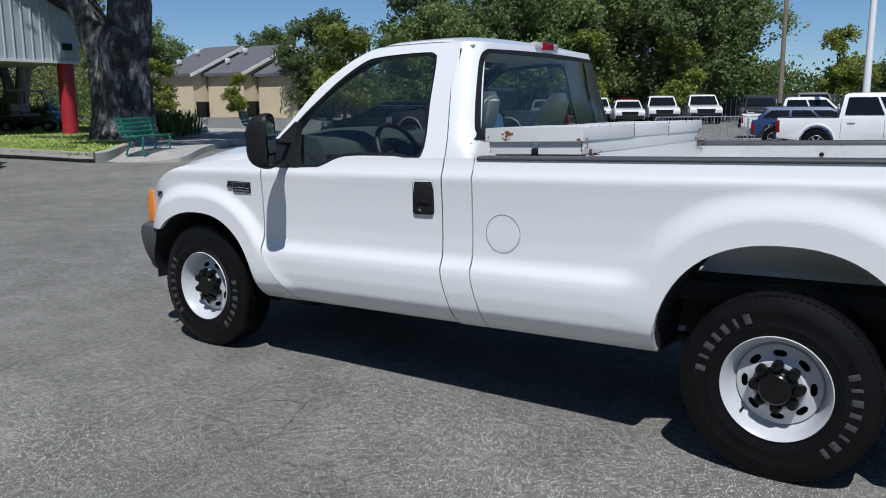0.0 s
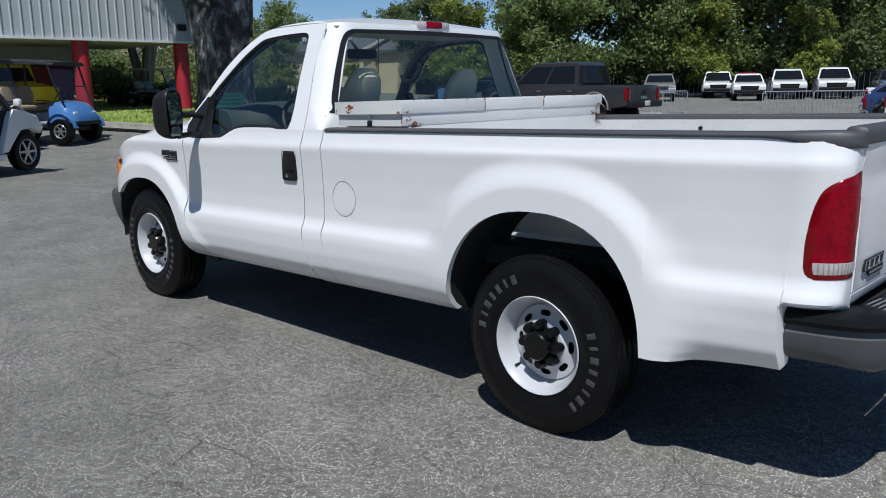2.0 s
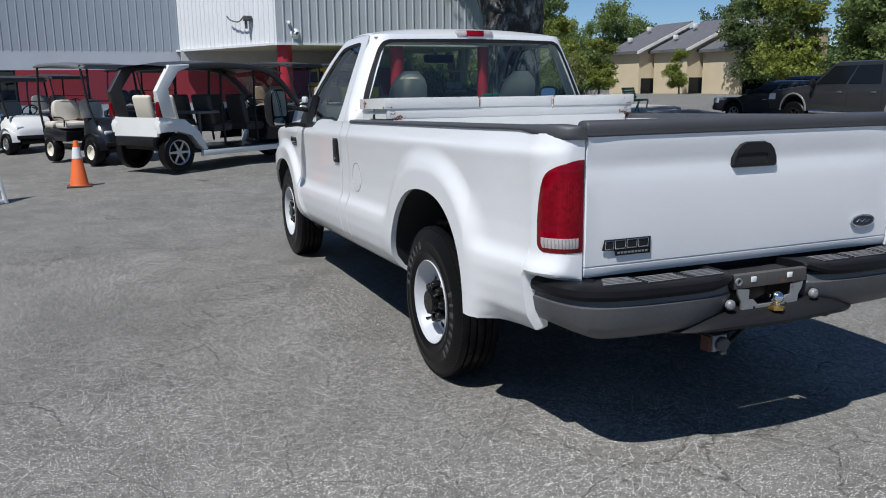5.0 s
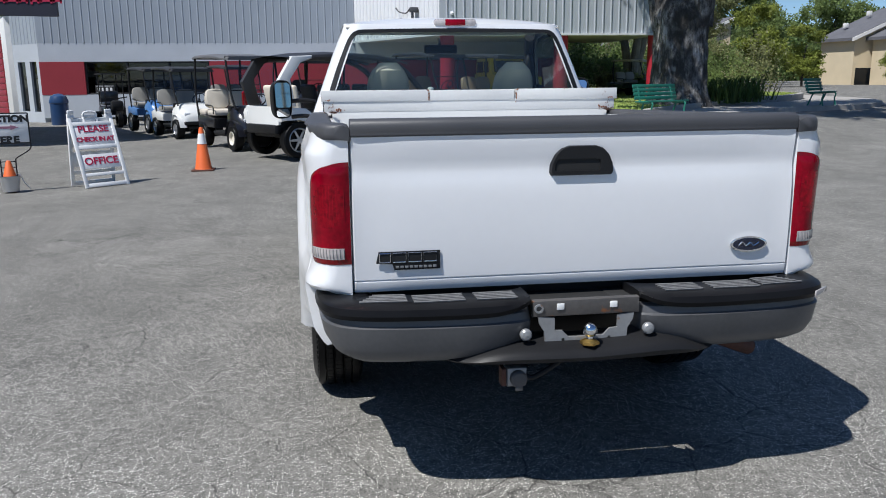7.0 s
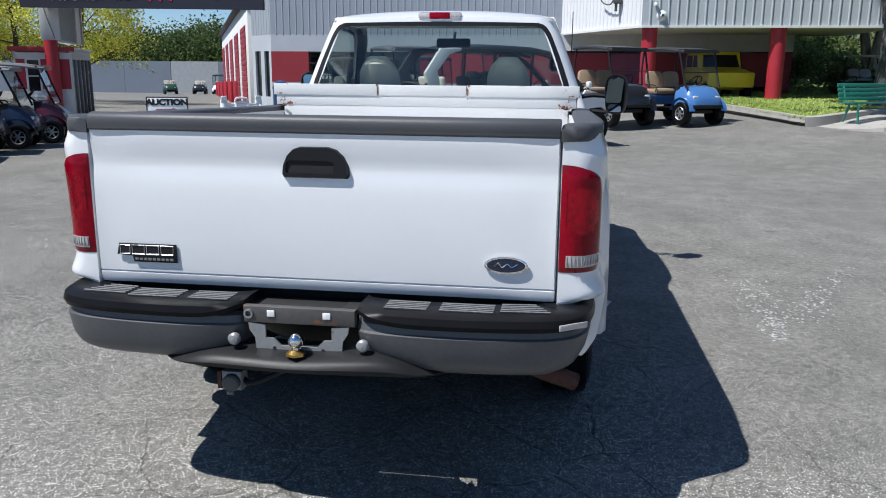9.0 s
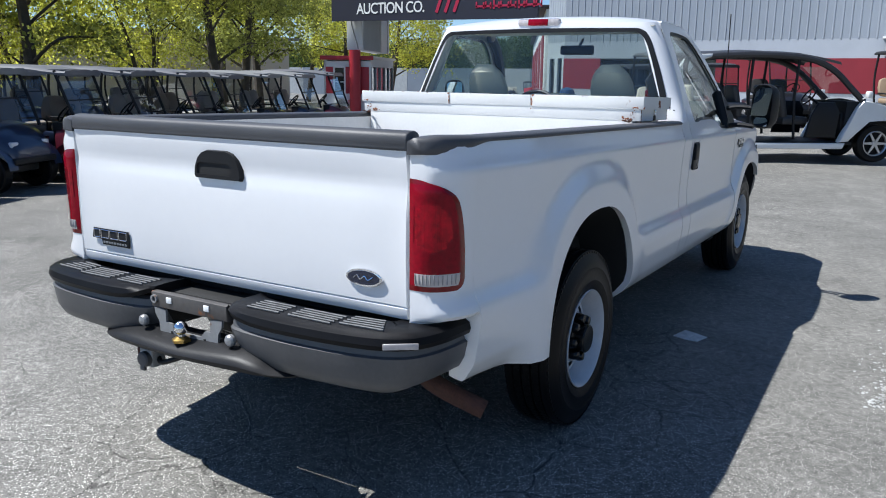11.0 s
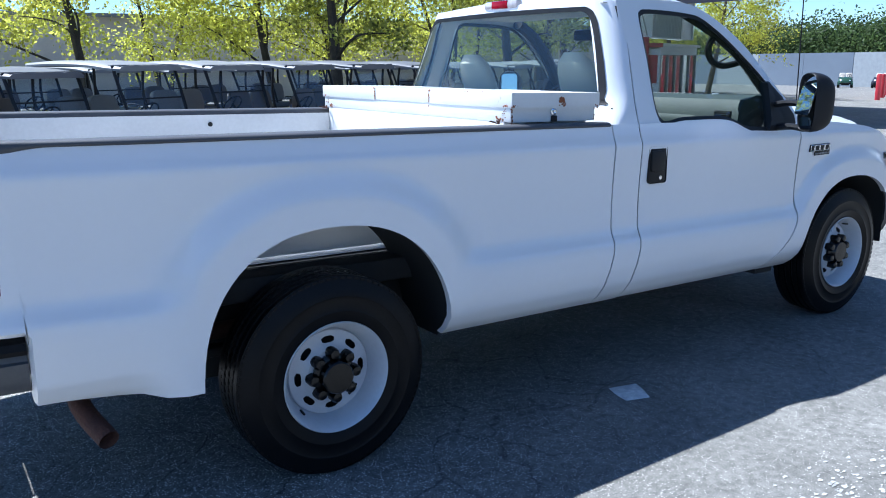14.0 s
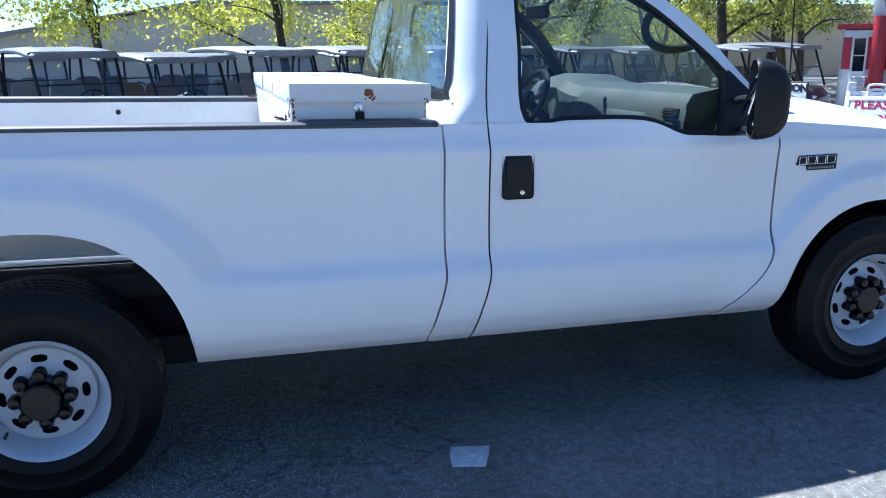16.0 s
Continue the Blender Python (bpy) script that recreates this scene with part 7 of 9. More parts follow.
    g = part("grille", bm, BLACK, V)
    bm = bmesh.new()
    for k in range(3):
        box(bm, (front + 0.05, 0, 0.76 + z + 0.075 * k), (0.02, 1.0, 0.022), 0.008)
    part("grille_bar", bm, CHROME if paint is not CAR_WHITE else BLACK, g)
    for x in (front + 0.03, rear - 0.06):
        bm = bmesh.new()
        box(bm, (x, 0, 0.60 + z), (0.16, 1.9, 0.20), 0.05)
        part("bumper", bm, CHROME if paint is CAR_BLUE or paint is CAR_SILVER else BLACK, V)
    if kind == "pickup":
        bm = bmesh.new()
        box(bm, ((rear + cab0) / 2, 0, bed_top + 0.005), (cab0 - rear - 0.12, 1.7, 0.03), 0.01)
        part("bed_cover", bm, ROOF_BLACK, V, "black bed cover")
        bm = bmesh.new()
        box(bm, (rear - 0.01, 0, bed_top - 0.18), (0.02, 0.26, 0.11), 0.008)
        part("tailgate_handle", bm, BLACK, V)
        bm = bmesh.new()
        for k in range(3):
            box(bm, (rear - 0.012, -0.13 + 0.13 * k, bed_top - 0.34), (0.02, 0.10, 0.09), 0.01)
        part("tailgate_badge", bm, CHROME, V, "chrome badge of plain bars")
    bm = bmesh.new()
    box(bm, (rear - 0.15, 0, 0.62 + z), (0.01, 0.31, 0.15), 0.004)
    part("plate", bm, PLATE, V, "pale number plate")
    for s in (1, -1):
        for c in (0, wb):                                               # trim round the wheel openings
            bm = bmesh.new()
            tube(bm, [(c + 0.485 * math.cos(a), s * (hw + 0.004), 0.46 + z + 0.485 * math.sin(a)) for a in np.linspace(-0.05, math.pi + 0.05, 15)], 0.028, 6)
            part("arch_trim", bm, CAR_SILVER if lift else paint, V)
        for x in ((c0 + c1) / 2 - 0.05, c0 + 0.06, c1 - 0.02):           # door seams
            bm = bmesh.new()
            tube(bm, [(x, s * (hw - 0.001), 0.56 + z), (x, s * (hw - 0.001), bed_top - 0.05)], 0.005, 5)
            part("door_seam", bm, BLACK, V)
        bm = bmesh.new()
        tube(bm, [(0.62, s * (hw - 0.02), 0.42 + z), (wb - 0.62, s * (hw - 0.02), 0.42 + z)], 0.045, 8)
        part("side_step", bm, CHROME if lift else BLACK, V)
    if lift:
        bm = bmesh.new()                                                # frame of the sliding rear pane
        for y in (-0.26, 0.26):
            tube(bm, [(c0 - 0.06, y, zb + 0.02), (c0 + 0.05, y, zt)], 0.012, 5)
        part("pane_frame", bm, BLACK, V)
    if bar:
        bm = bmesh.new()
        box(bm, ((c0 + c1) / 2 - 0.3, 0, top + 0.05), (0.28, 1.1, 0.09), 0.03)
        part("light_bar", bm, RED_LENS, V, "red roof light bar")
    return V


CAR_WHITE = mat("white_car_body", (0.74, 0.74, 0.73), 0.3, var=0.04, coat=0.6)
CAR_DARK = mat("charcoal_car_body", (0.045, 0.045, 0.048), 0.3, 0.4, var=0.1, coat=0.4)
CAR_SILVER = mat("silver_car_body", (0.30, 0.29, 0.27), 0.35, 0.4, var=0.06, coat=0.5)
CAR_BLUE = mat("dark_blue_car_body", (0.02, 0.04, 0.12), 0.3, var=0.06, coat=0.6)
DARK_WINDOW = mat("dark_car_window", (0.008, 0.010, 0.012), 0.08, var=0.05, spec=0.3)
PLATE = mat("number_plate", (0.55, 0.55, 0.53), 0.5, var=0.2, scale=40)


def vspot(x, y, deg):
    return pose(x, y, rise(x, y), 0, 0, deg)


pickup_or_suv(vspot(11.5, -18.1, 1), CAR_DARK, "lifted charcoal crew-cab pickup with dark windows", lift=0.24)
pickup_or_suv(vspot(17.2, -21.6, 0), CAR_DARK, "dark estate car parked beyond the charcoal pickup", "estate_car", category="car", length=5.0)
pickup_or_suv(vspot(3.8, -22.6, 190), CAR_WHITE, "white crew-cab pickup with a black bed cover")
pickup_or_suv(vspot(7.9, -35.0, 190), CAR_WHITE, "older white pickup parked behind the barriers")
pickup_or_suv(vspot(5.55, -25.4, 190), CAR_BLUE, "dark blue saloon car", "saloon_car", category="car", length=4.7, low=0.27)
pickup_or_suv(vspot(16.5, -19.9, 4), CAR_DARK, "dark saloon car beyond the charcoal pickup", "saloon_car", category="car", length=4.8, low=0.2)
for x, y, a, p, k, lab, b, size in ((22.6, -41.5, 118, CAR_SILVER, "estate_car", "silver estate car nosed to the yard", False, 0.90), (23.0, -50.0, 117, CAR_WHITE, "pickup", "white pickup with a black grille nosed to the yard", False, 0.93),
                                    (18.4, -44.2, 116, CAR_WHITE, "estate_car", "white estate car with a red light bar", True, 0.87), (18.0, -49.0, 115, CAR_WHITE, "pickup", "white pickup in the parked row", False, 0.96),
                                    (15.9, -51.0, 113, CAR_WHITE, "pickup", "white pickup with a dark grille", False, 1.0), (11.3, -47.0, 111, CAR_DARK, "estate_car", "dark estate car in the parked row", False, 0.95), (8.6, -48.0, 109, CAR_SILVER, "pickup", "silver pickup in the parked row", False, 1.0)):
    c = pickup_or_suv(vspot(x, y, a), p, lab, k, group="parked row", category="car" if k != "pickup" else "pickup truck", bar=b, length=5.4 if k == "pickup" else 4.9)
    c.scale = (size, size, size)


def barrier(m):
    B = thing("crowd_barrier", m, "galvanised steel crowd barrier with upright bars", "barrier", "line of barriers")
    G = GALV
    bm = bmesh.new()
    tube(bm, [(-1.05, 0, 0.18), (-1.05, 0, 1.0), (-1.0, 0, 1.07), (1.0, 0, 1.07), (1.05, 0, 1.0), (1.05, 0, 0.18), (-1.05, 0, 0.18)], 0.021, 8)
    part("frame", bm, G, B)
    for k in range(13):
        bm = bmesh.new()
        tube(bm, [(-0.9 + 0.15 * k, 0, 0.18), (-0.9 + 0.15 * k, 0, 1.06)], 0.009, 6)
        part("bar", bm, G, B)
    for x in (-0.9, 0.9):
        bm = bmesh.new()
        tube(bm, [(x, -0.3, 0.01), (x, 0, 0.2), (x, 0.3, 0.01)], 0.018, 6)
        part("foot", bm, G, B)
    return B


GALV = mat("galvanised_steel", (0.52, 0.53, 0.55), 0.4, 0.7, var=0.1)
first = barrier(pose(15.62, -26.8, rise(15.6, -26.8), 0, 0, 18))
for x, y, a in ((17.52, -26.1, 22), (19.45, -25.25, 25), (14.8, -28.0, 72), (9.55, -27.2, 55), (8.2, -28.8, 47), (6.7, -30.3, 44)):
    copy_thing(first, pose(x, y, rise(x, y), 0, 0, a))


# ---- signs, cones, bench and bin ----
SIGN_WHITE = mat("white_sign_plastic", (0.78, 0.78, 0.77), 0.45, var=0.04)
SIGN_RED = mat("red_sign_letters", (0.42, 0.015, 0.06), 0.5, var=0.08)
SIGN_BLACK = mat("black_sign_letters", (0.01, 0.01, 0.012), 0.5)
ORANGE = mat("orange_cone_plastic", (0.75, 0.14, 0.03), 0.55, var=0.1)


def a_frame(m):
    A = thing("folding_sign", m, "white plastic A-frame sign with red lettering", "sign")
    for d, nm in ((1, "front_leaf"), (-1, "back_leaf")):
        lean = 20 if d > 0 else 4                                       # the back leaf hangs almost upright
        tilt = Matrix.Translation((0, d * 1.08 * math.sin(radians(lean)), 0)) @ Matrix.Rotation(radians(lean * d), 4, "X")
        leaf = new(nm)
        leaf.parent, leaf.matrix_basis = A, tilt
        bm = bmesh.new()
        for x in (-0.30, 0.30):
            box(bm, (x, 0, 0.54), (0.05, 0.035, 1.08), 0.008)
        for z, h in ((0.04, 0.06), (0.20, 0.05), (0.62, 0.06), (0.98, 0.06)):
            box(bm, (0, 0, z), (0.58, 0.03, h), 0.008)
        tube(bm, spline([(-0.09, 0, 1.0), (-0.08, 0, 1.09), (0.08, 0, 1.09), (0.09, 0, 1.0)], 3), 0.016, 6)
        for x in (-0.27, 0.27):
            box(bm, (x, 0, 1.10), (0.09, 0.035, 0.06), 0.01)
        part("frame", bm, SIGN_WHITE, leaf)
        bm = bmesh.new()
        box(bm, (0, 0, 0.815), (0.56, 0.012, 0.33), 0.003)
        p1 = part("panel", bm, SIGN_WHITE, leaf)
        bm = bmesh.new()
        box(bm, (0, 0, 0.40), (0.56, 0.012, 0.22), 0.003)
        p2 = part("panel", bm, SIGN_WHITE, leaf)
        if d > 0:
            face = Matrix.Rotation(math.pi, 4, "Z") @ Matrix.Rotation(math.pi / 2, 4, "X")
            for words, z, size, sp in (("PLEASE", 0.895, 0.142, 1.0), ("CHECK IN AT", 0.735, 0.098, 0.90), ("OFFICE", 0.40, 0.155, 0.98)):
                text_part("lettering", words, size, Matrix.Translation((0, 0.009, z)) @ face, SIGN_RED, p1 if z > 0.6 else p2, "red capital letters", 0.002, sp, 0.003)
    return A


a_frame(Matrix.Translation((8.55, 4.25, rise(8.55, 4.25))) @ Matrix.Rotation(radians(131), 4, "Z") @ Matrix.Diagonal((1.03, 1, 0.97, 1)))


def cone(m, h=0.72, label="orange traffic cone with a white collar"):
    C = thing("traffic_cone", m, label, "traffic cone")
    bm = bmesh.new()
    box(bm, (0, 0, 0.015), (0.36, 0.36, 0.03), 0.01)
    part("base", bm, mat("dark_orange_base", (0.10, 0.035, 0.02), 0.7), C)
    bm = bmesh.new()
    lathe(bm, [(0.145, 0.028), (0.135, 0.05), (0.035, h - 0.02), (0.028, h), (0.018, h), (0.02, h - .05)], 28, axis="z")
    part("body", bm, ORANGE, C)
    bm = bmesh.new()
    r = lambda z: 0.135 + (0.035 - 0.135) * (z - 0.05) / (h - 0.07) + 0.004
    lathe(bm, [(r(h * .62), h * .62), (r(h * .86), h * .86)], 28, axis="z")
    part("collar", bm, SIGN_WHITE, C, "white reflective collar")
    return C


cone(pose(10.0, 2.9, rise(10.0, 2.9)))


def bucket_sign(m):
    S = thing("auction_sign", m, "black and white auction sign on a wire stand in a bucket", "sign")
    bm = bmesh.new()
    box(bm, (0, 0, 1.06), (0.62, 0.015, 0.48), 0.004)
    bd = part("board", bm, SIGN_WHITE, S)
    bm = bmesh.new()
    for a, b in (((-.32, 0, .81), (.32, 0, .81)), ((-.32, 0, 1.31), (.32, 0, 1.31)), ((-.32, 0, .81), (-.32, 0, 1.31)), ((.32, 0, .81), (.32, 0, 1.31))):
        tube(bm, [a, b], 0.010, 6)
    for s in (1, -1):
        tube(bm, spline([(s * .32, 0, .82), (s * .315, 0, .72), (s * .25, 0, .65), (s * .12, 0, .56), (s * .10, 0, .48), (s * .10, 0, .12)], 3), 0.010, 6)
    for z in (.50, .40):
        tube(bm, [(-.10, 0, z), (.10, 0, z)], 0.008, 6)
    part("wire_stand", bm, BLACK, S, "black wire stand")
    face = Matrix.Rotation(math.pi / 2, 4, "X")
    text_part("lettering", "AUCTION", 0.150, Matrix.Translation((0, -0.010, 1.215)) @ face, SIGN_BLACK, bd, "black capital letters", 0.002, 0.95, 0.009)
    text_part("lettering", "HERE", 0.150, Matrix.Translation((0, -0.010, 0.865)) @ face, SIGN_BLACK, bd, "black capital letters", 0.002, 1.05, 0.009)
    bm = bmesh.new()
    slab(bm, [(-0.18, 1.055), (0.08, 1.055), (0.08, 1.035), (0.19, 1.075), (0.08, 1.115), (0.08, 1.095), (-0.18, 1.095)], "y", -0.011, -0.008)
    part("arrow", bm, mat("faded_violet_red", (0.30, 0.14, 0.20), 0.6, var=0.2), bd, "faded red arrow")
    bm = bmesh.new()
    lathe(bm, [(0.11, 0.0), (0.14, 0.26), (0.148, 0.265), (0.135, 0.25), (0.12, 0.2), (0, 0.2)], 24, axis="z")
    tube(bm, spline([(0.14, 0, .25), (0.20, -0.02, .10), (0.26, 0, 0.02)], 4), 0.006, 5)
    part("bucket", bm, GALV, S, "dented galvanised bucket")
    bm = bmesh.new()
    lathe(bm, [(0.10, 0.20), (0.035, 0.50), (0.02, 0.52), (0.0, 0.52)], 20, axis="z")
    part("small_cone", bm, ORANGE, S, "small orange cone standing in the bucket")
    return S


bucket_sign(Matrix.Translation((8.05, 5.25, 0)) @ Matrix.Rotation(radians(-73), 4, 'Z') @ Matrix.Diagonal((0.95, 1, 0.82, 1)))


def park_bench(m, label):
    B = thing("park_bench", m, label, "bench")
    g = mat("green_bench_paint", (0.02, 0.17, 0.12), 0.5, var=0.15, scale=6)
    for k in range(4):
        bm = bmesh.new()
        box(bm, (0, 0.06 + 0.115 * k - 0.2, 0.43 + 0.012 * (k == 0)), (1.5, 0.095, 0.035), 0.008)
        part("seat_slat", bm, g, B)
    for k in range(4):
        bm = bmesh.new()
        box(bm, (0, 0.27 + 0.03 * k, 0.52 + 0.10 * k), (1.5, 0.03, 0.085), 0.008)
        part("back_slat", bm, g, B)
    for x in (-0.58, 0.58):
        bm = bmesh.new()
        tube(bm, spline([(x, -0.22, 0.0), (x, -0.18, 0.22), (x, -0.20, 0.40), (x, 0.1, 0.40), (x, 0.24, 0.42), (x, 0.30, 0.62), (x, 0.38, 0.86)], 4), 0.024, 8)
        tube(bm, spline([(x, 0.10, 0.40), (x, 0.18, 0.2), (x, 0.26, 0.0)], 3), 0.024, 8)
        part("leg", bm, g, B, "curved cast-iron leg")
    return B


bz = rise(16.1, -7.85) + 0.075
park_bench(pose(16.1, -7.85, bz, 0, 0, -68), "weathered green slatted park bench beside the lawn kerb")
park_bench(pose(20.3, -15.1, rise(20.3, -15.1) + 0.12, 0, 0, -52), "second green slatted park bench in tree shade")

bm = bmesh.new()
lathe(bm, [(0.30, 0.0), (0.31, 0.05), (0.31, 0.80), (0.33, 0.82), (0.33, 0.90), (0.26, 1.06), (0.14, 1.14), (0.0, 1.16)], 28, axis="z")
bin_ob = part("litter_bin", bm, mat("blue_bin_plastic", (0.015, 0.05, 0.14), 0.4, var=0.1, coat=0.3), None, "dark blue domed litter bin by the office wall", category="litter bin")
bin_ob.location = (27.4, 10.33, rise(27.4, 10.33) - 0.03)


def trike(m):
    """A small black two-seat utility trike by the office."""
    C = thing("utility_trike", m, "small black utility trike with an open frame", "trike")
    bm = bmesh.new()
    box(bm, (-0.3, 0, 0.55), (1.0, 0.7, 0.3), 0.08)
    box(bm, (-0.3, 0, 0.78), (0.6, 0.6, 0.12), 0.05)
    box(bm, (-0.6, 0, 1.0), (0.1, 0.6, 0.4), 0.05)
    part("body", bm, CART_PAINT["black"], C)
    bm = bmesh.new()
    box(bm, (0.45, 0, 0.72), (0.3, 0.4, 0.35), 0.1)
    tube(bm, [(0.4, -0.35, 1.0), (0.45, 0, 0.95), (0.4, 0.35, 1.0)], 0.02)
    part("handlebar", bm, BLACK, C)
    bm = bmesh.new()
    tube(bm, [(0.25, 0.3, 0.4), (0.1, 0.3, 1.75), (-0.7, 0.3, 1.75), (-0.7, 0.3, 0.6)], 0.02)
    tube(bm, [(0.25, -0.3, 0.4), (0.1, -0.3, 1.75), (-0.7, -0.3, 1.75), (-0.7, -0.3, 0.6)], 0.02)
    box(bm, (-0.3, 0, 1.77), (0.95, 0.8, 0.03), 0.01)
    part("frame", bm, BLACK, C)
    for x, y in ((0.6, 0), (-0.6, 0.4), (-0.6, -0.4)):
        small_wheel(0.26, 0.16, C, Matrix.Translation((x, y, 0.26)), ALLOY, 6)
    return C


trike(spot(25.2, 7.9, -.9, -.44))


def jeep(m):
    """A boxy yellow off-road car under the bay."""
    C = thing("offroad_car", m, "boxy yellow off-road car parked under the bay", "car")
    y = mat("yellow_car_paint", (0.62, 0.47, 0.02), 0.35, var=0.06, coat=0.5)
    bm = bmesh.new()
    slab(bm, [(-1.2, 0.5), (-0.7, 0.5), (-0.6, 0.85), (0.3, 0.85), (0.6, 0.5), (1.6, 0.5), (1.7, 0.8), (2.1, 0.85), (2.3, 0.6), (2.35, 1.1), (1.1, 1.2), (0.95, 1.25), (-1.25, 1.25)], "y", -0.8, 0.8, 0.04)
    slab(bm, [(-1.2, 1.2), (-1.1, 1.85), (0.6, 1.85), (0.95, 1.22)], "y", -0.76, 0.76, 0.05)
    part("body", bm, y, C)
    for s in (1, -1):
        for x0, x1 in ((-0.95, -0.1), (0.0, 0.6)):
            bm = bmesh.new()
            slab(bm, [(x0, 1.3), (x1, 1.3), (x1 - 0.08, 1.72), (x0 + 0.05, 1.72)], "y", s * 0.755, s * 0.772)
            part("side_window", bm, DARK_WINDOW, C)
        for x in (-0.6, 1.7):
            small_wheel(0.36, 0.24, C, Matrix.Translation((x, s * 0.72, 0.36)) @ Matrix.Rotation(0 if s > 0 else math.pi, 4, "Z"), ALLOY, 6)
    for x, w0, w1, xx in ((-1.27, 0.6, 0.5, -1.17), (1.0, 0.66, 0.6, 0.7)):
        bm = bmesh.new()
        v = [bm.verts.new(p) for p in ((x, -w0, 1.3), (x, w0, 1.3), (xx, w1, 1.74), (xx, -w1, 1.74))]
        bm.faces.new(v)
        part("window", bm, DARK_WINDOW, C)
    return C


jeep(pose(28.4, -6.35, rise(28, -6), 0, 0, 186))


# sun glint thrown down by the right mirror, painted as a pale flat patch
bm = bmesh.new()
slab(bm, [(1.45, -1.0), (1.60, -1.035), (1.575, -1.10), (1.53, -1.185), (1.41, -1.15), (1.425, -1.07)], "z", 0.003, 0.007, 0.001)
part("mirror_glint_patch", bm, mat("pale_glint_colour", (0.62, 0.61, 0.59), 0.9, var=0.25, scale=25, fine=90, bump=0.4), None, "pale flat patch standing in for the towing mirror's sun glint on the asphalt", category="paper")

# ---- canopy, ticket booth, roller-door shed, far fence ----
CANOPY = Matrix.Translation((-0.220, -0.123, -0.25)) @ Matrix.Diagonal((0.935, 0.935, 1.048, 1))


def canopy():
    C = thing("canopy", CANOPY, "dark drive-through canopy with a lettered banner, on red posts", "canopy", kind="structure")
    dark = mat("dark_canopy_metal", (0.030, 0.032, 0.036), 0.6, var=0.1)
    bm = bmesh.new()
    slab(bm, [(18.6, 7.75), (26.5, 11.3), (26.5, 17.0), (18.6, 15.0)], "z", 3.95, 4.3)
    part("canopy_deck", bm, dark, C)
    bm = bmesh.new()
    slab(bm, [(15.05, 3.20), (7.65, 3.12), (7.65, 4.32), (15.05, 4.36)], "x", 18.45, 18.59)
    ban = part("banner", bm, mat("navy_banner", (0.012, 0.014, 0.030), 0.6, var=0.1), C, "dark navy banner")
    face = Matrix.Rotation(-math.pi / 2, 4, "Z") @ Matrix.Rotation(math.pi / 2, 4, "X")
    text_part("lettering", "AUCTION CO.", 0.42, Matrix.Translation((18.44, 12.72, 3.50)) @ face, SIGN_WHITE, ban, "white capital letters", 0.004, 0.92, 0.004)
    text_part("lettering", "777", 0.62, Matrix.Translation((18.44, 10.62, 3.54)) @ face, SIGN_RED, ban, "red numerals", 0.004, 1.0, 0.02)
    bm = bmesh.new()                                                    # a maker's name, as plain bars
    for k in range(8):
        w = 0.22 if k % 3 else 0.30
        box(bm, (18.44, 9.5 - 0.27 * k, 3.46), (0.01, w, 0.05), 0)
        box(bm, (18.44, 9.5 - 0.27 * k + w / 2 - 0.03, 3.50), (0.01, 0.05, 0.24 if k in (2, 5) else 0.16), 0)
        box(bm, (18.44, 9.5 - 0.27 * k - w / 2 + 0.03, 3.48), (0.01, 0.05, 0.16), 0)
    part("banner_mark", bm, SIGN_RED, ban, "plain red bars")
    return C


canopy()


BOOTH = pose(18.08, 13.24, -0.14, 0, 0, 25.5)        # x runs along the glazed side, y along the red front


def pillar():
    P = thing("canopy_pillar", BOOTH, "round red post under a grey ribbed metal casing", "pillar", kind="structure")
    bm = bmesh.new()
    lathe(bm, [(0.18, 0.0), (0.18, 2.40)], 28, (-0.21, 0.47, 0), "z")
    part("post", bm, RED_POST, P, "round red post")
    bm = bmesh.new()
    box(bm, (2.25, 0.47, 3.12), (4.9, 0.50, 1.44), 0.01)
    casing = part("casing", bm, SIDING_WHITE, P, "white boxed casing")
    bm = bmesh.new()
    R = []
    x = -0.10
    while x < 2.9:
        for o, d in ((0.0, 0.0), (0.10, 0.0), (0.125, 0.03), (0.155, 0.03)):
            R.append([(x + o, 0.215 - d, z) for z in (2.42, 3.84)])
        x += 0.18
    grid(bm, R)
    part("ribbed_sheet", bm, SIDING, casing, "grey ribbed metal sheet", sharp=20)
    bm = bmesh.new()
    tube(bm, spline([(-0.215, 0.62, 3.84), (-0.222, 0.56, 3.2), (-0.222, 0.40, 2.62), (-0.21, 0.36, 2.44)], 5), 0.018, 8)
    part("cable", bm, BRACKET_GREY, casing)
    bm = bmesh.new()
    box(bm, (3.05, 0.19, 3.1), (0.09, 0.06, 1.40), 0.01)
    box(bm, (4.66, 0.19, 3.1), (0.12, 0.05, 1.42), 0.01)
    part("edge_trim", bm, SIDING_WHITE, casing)
    return P


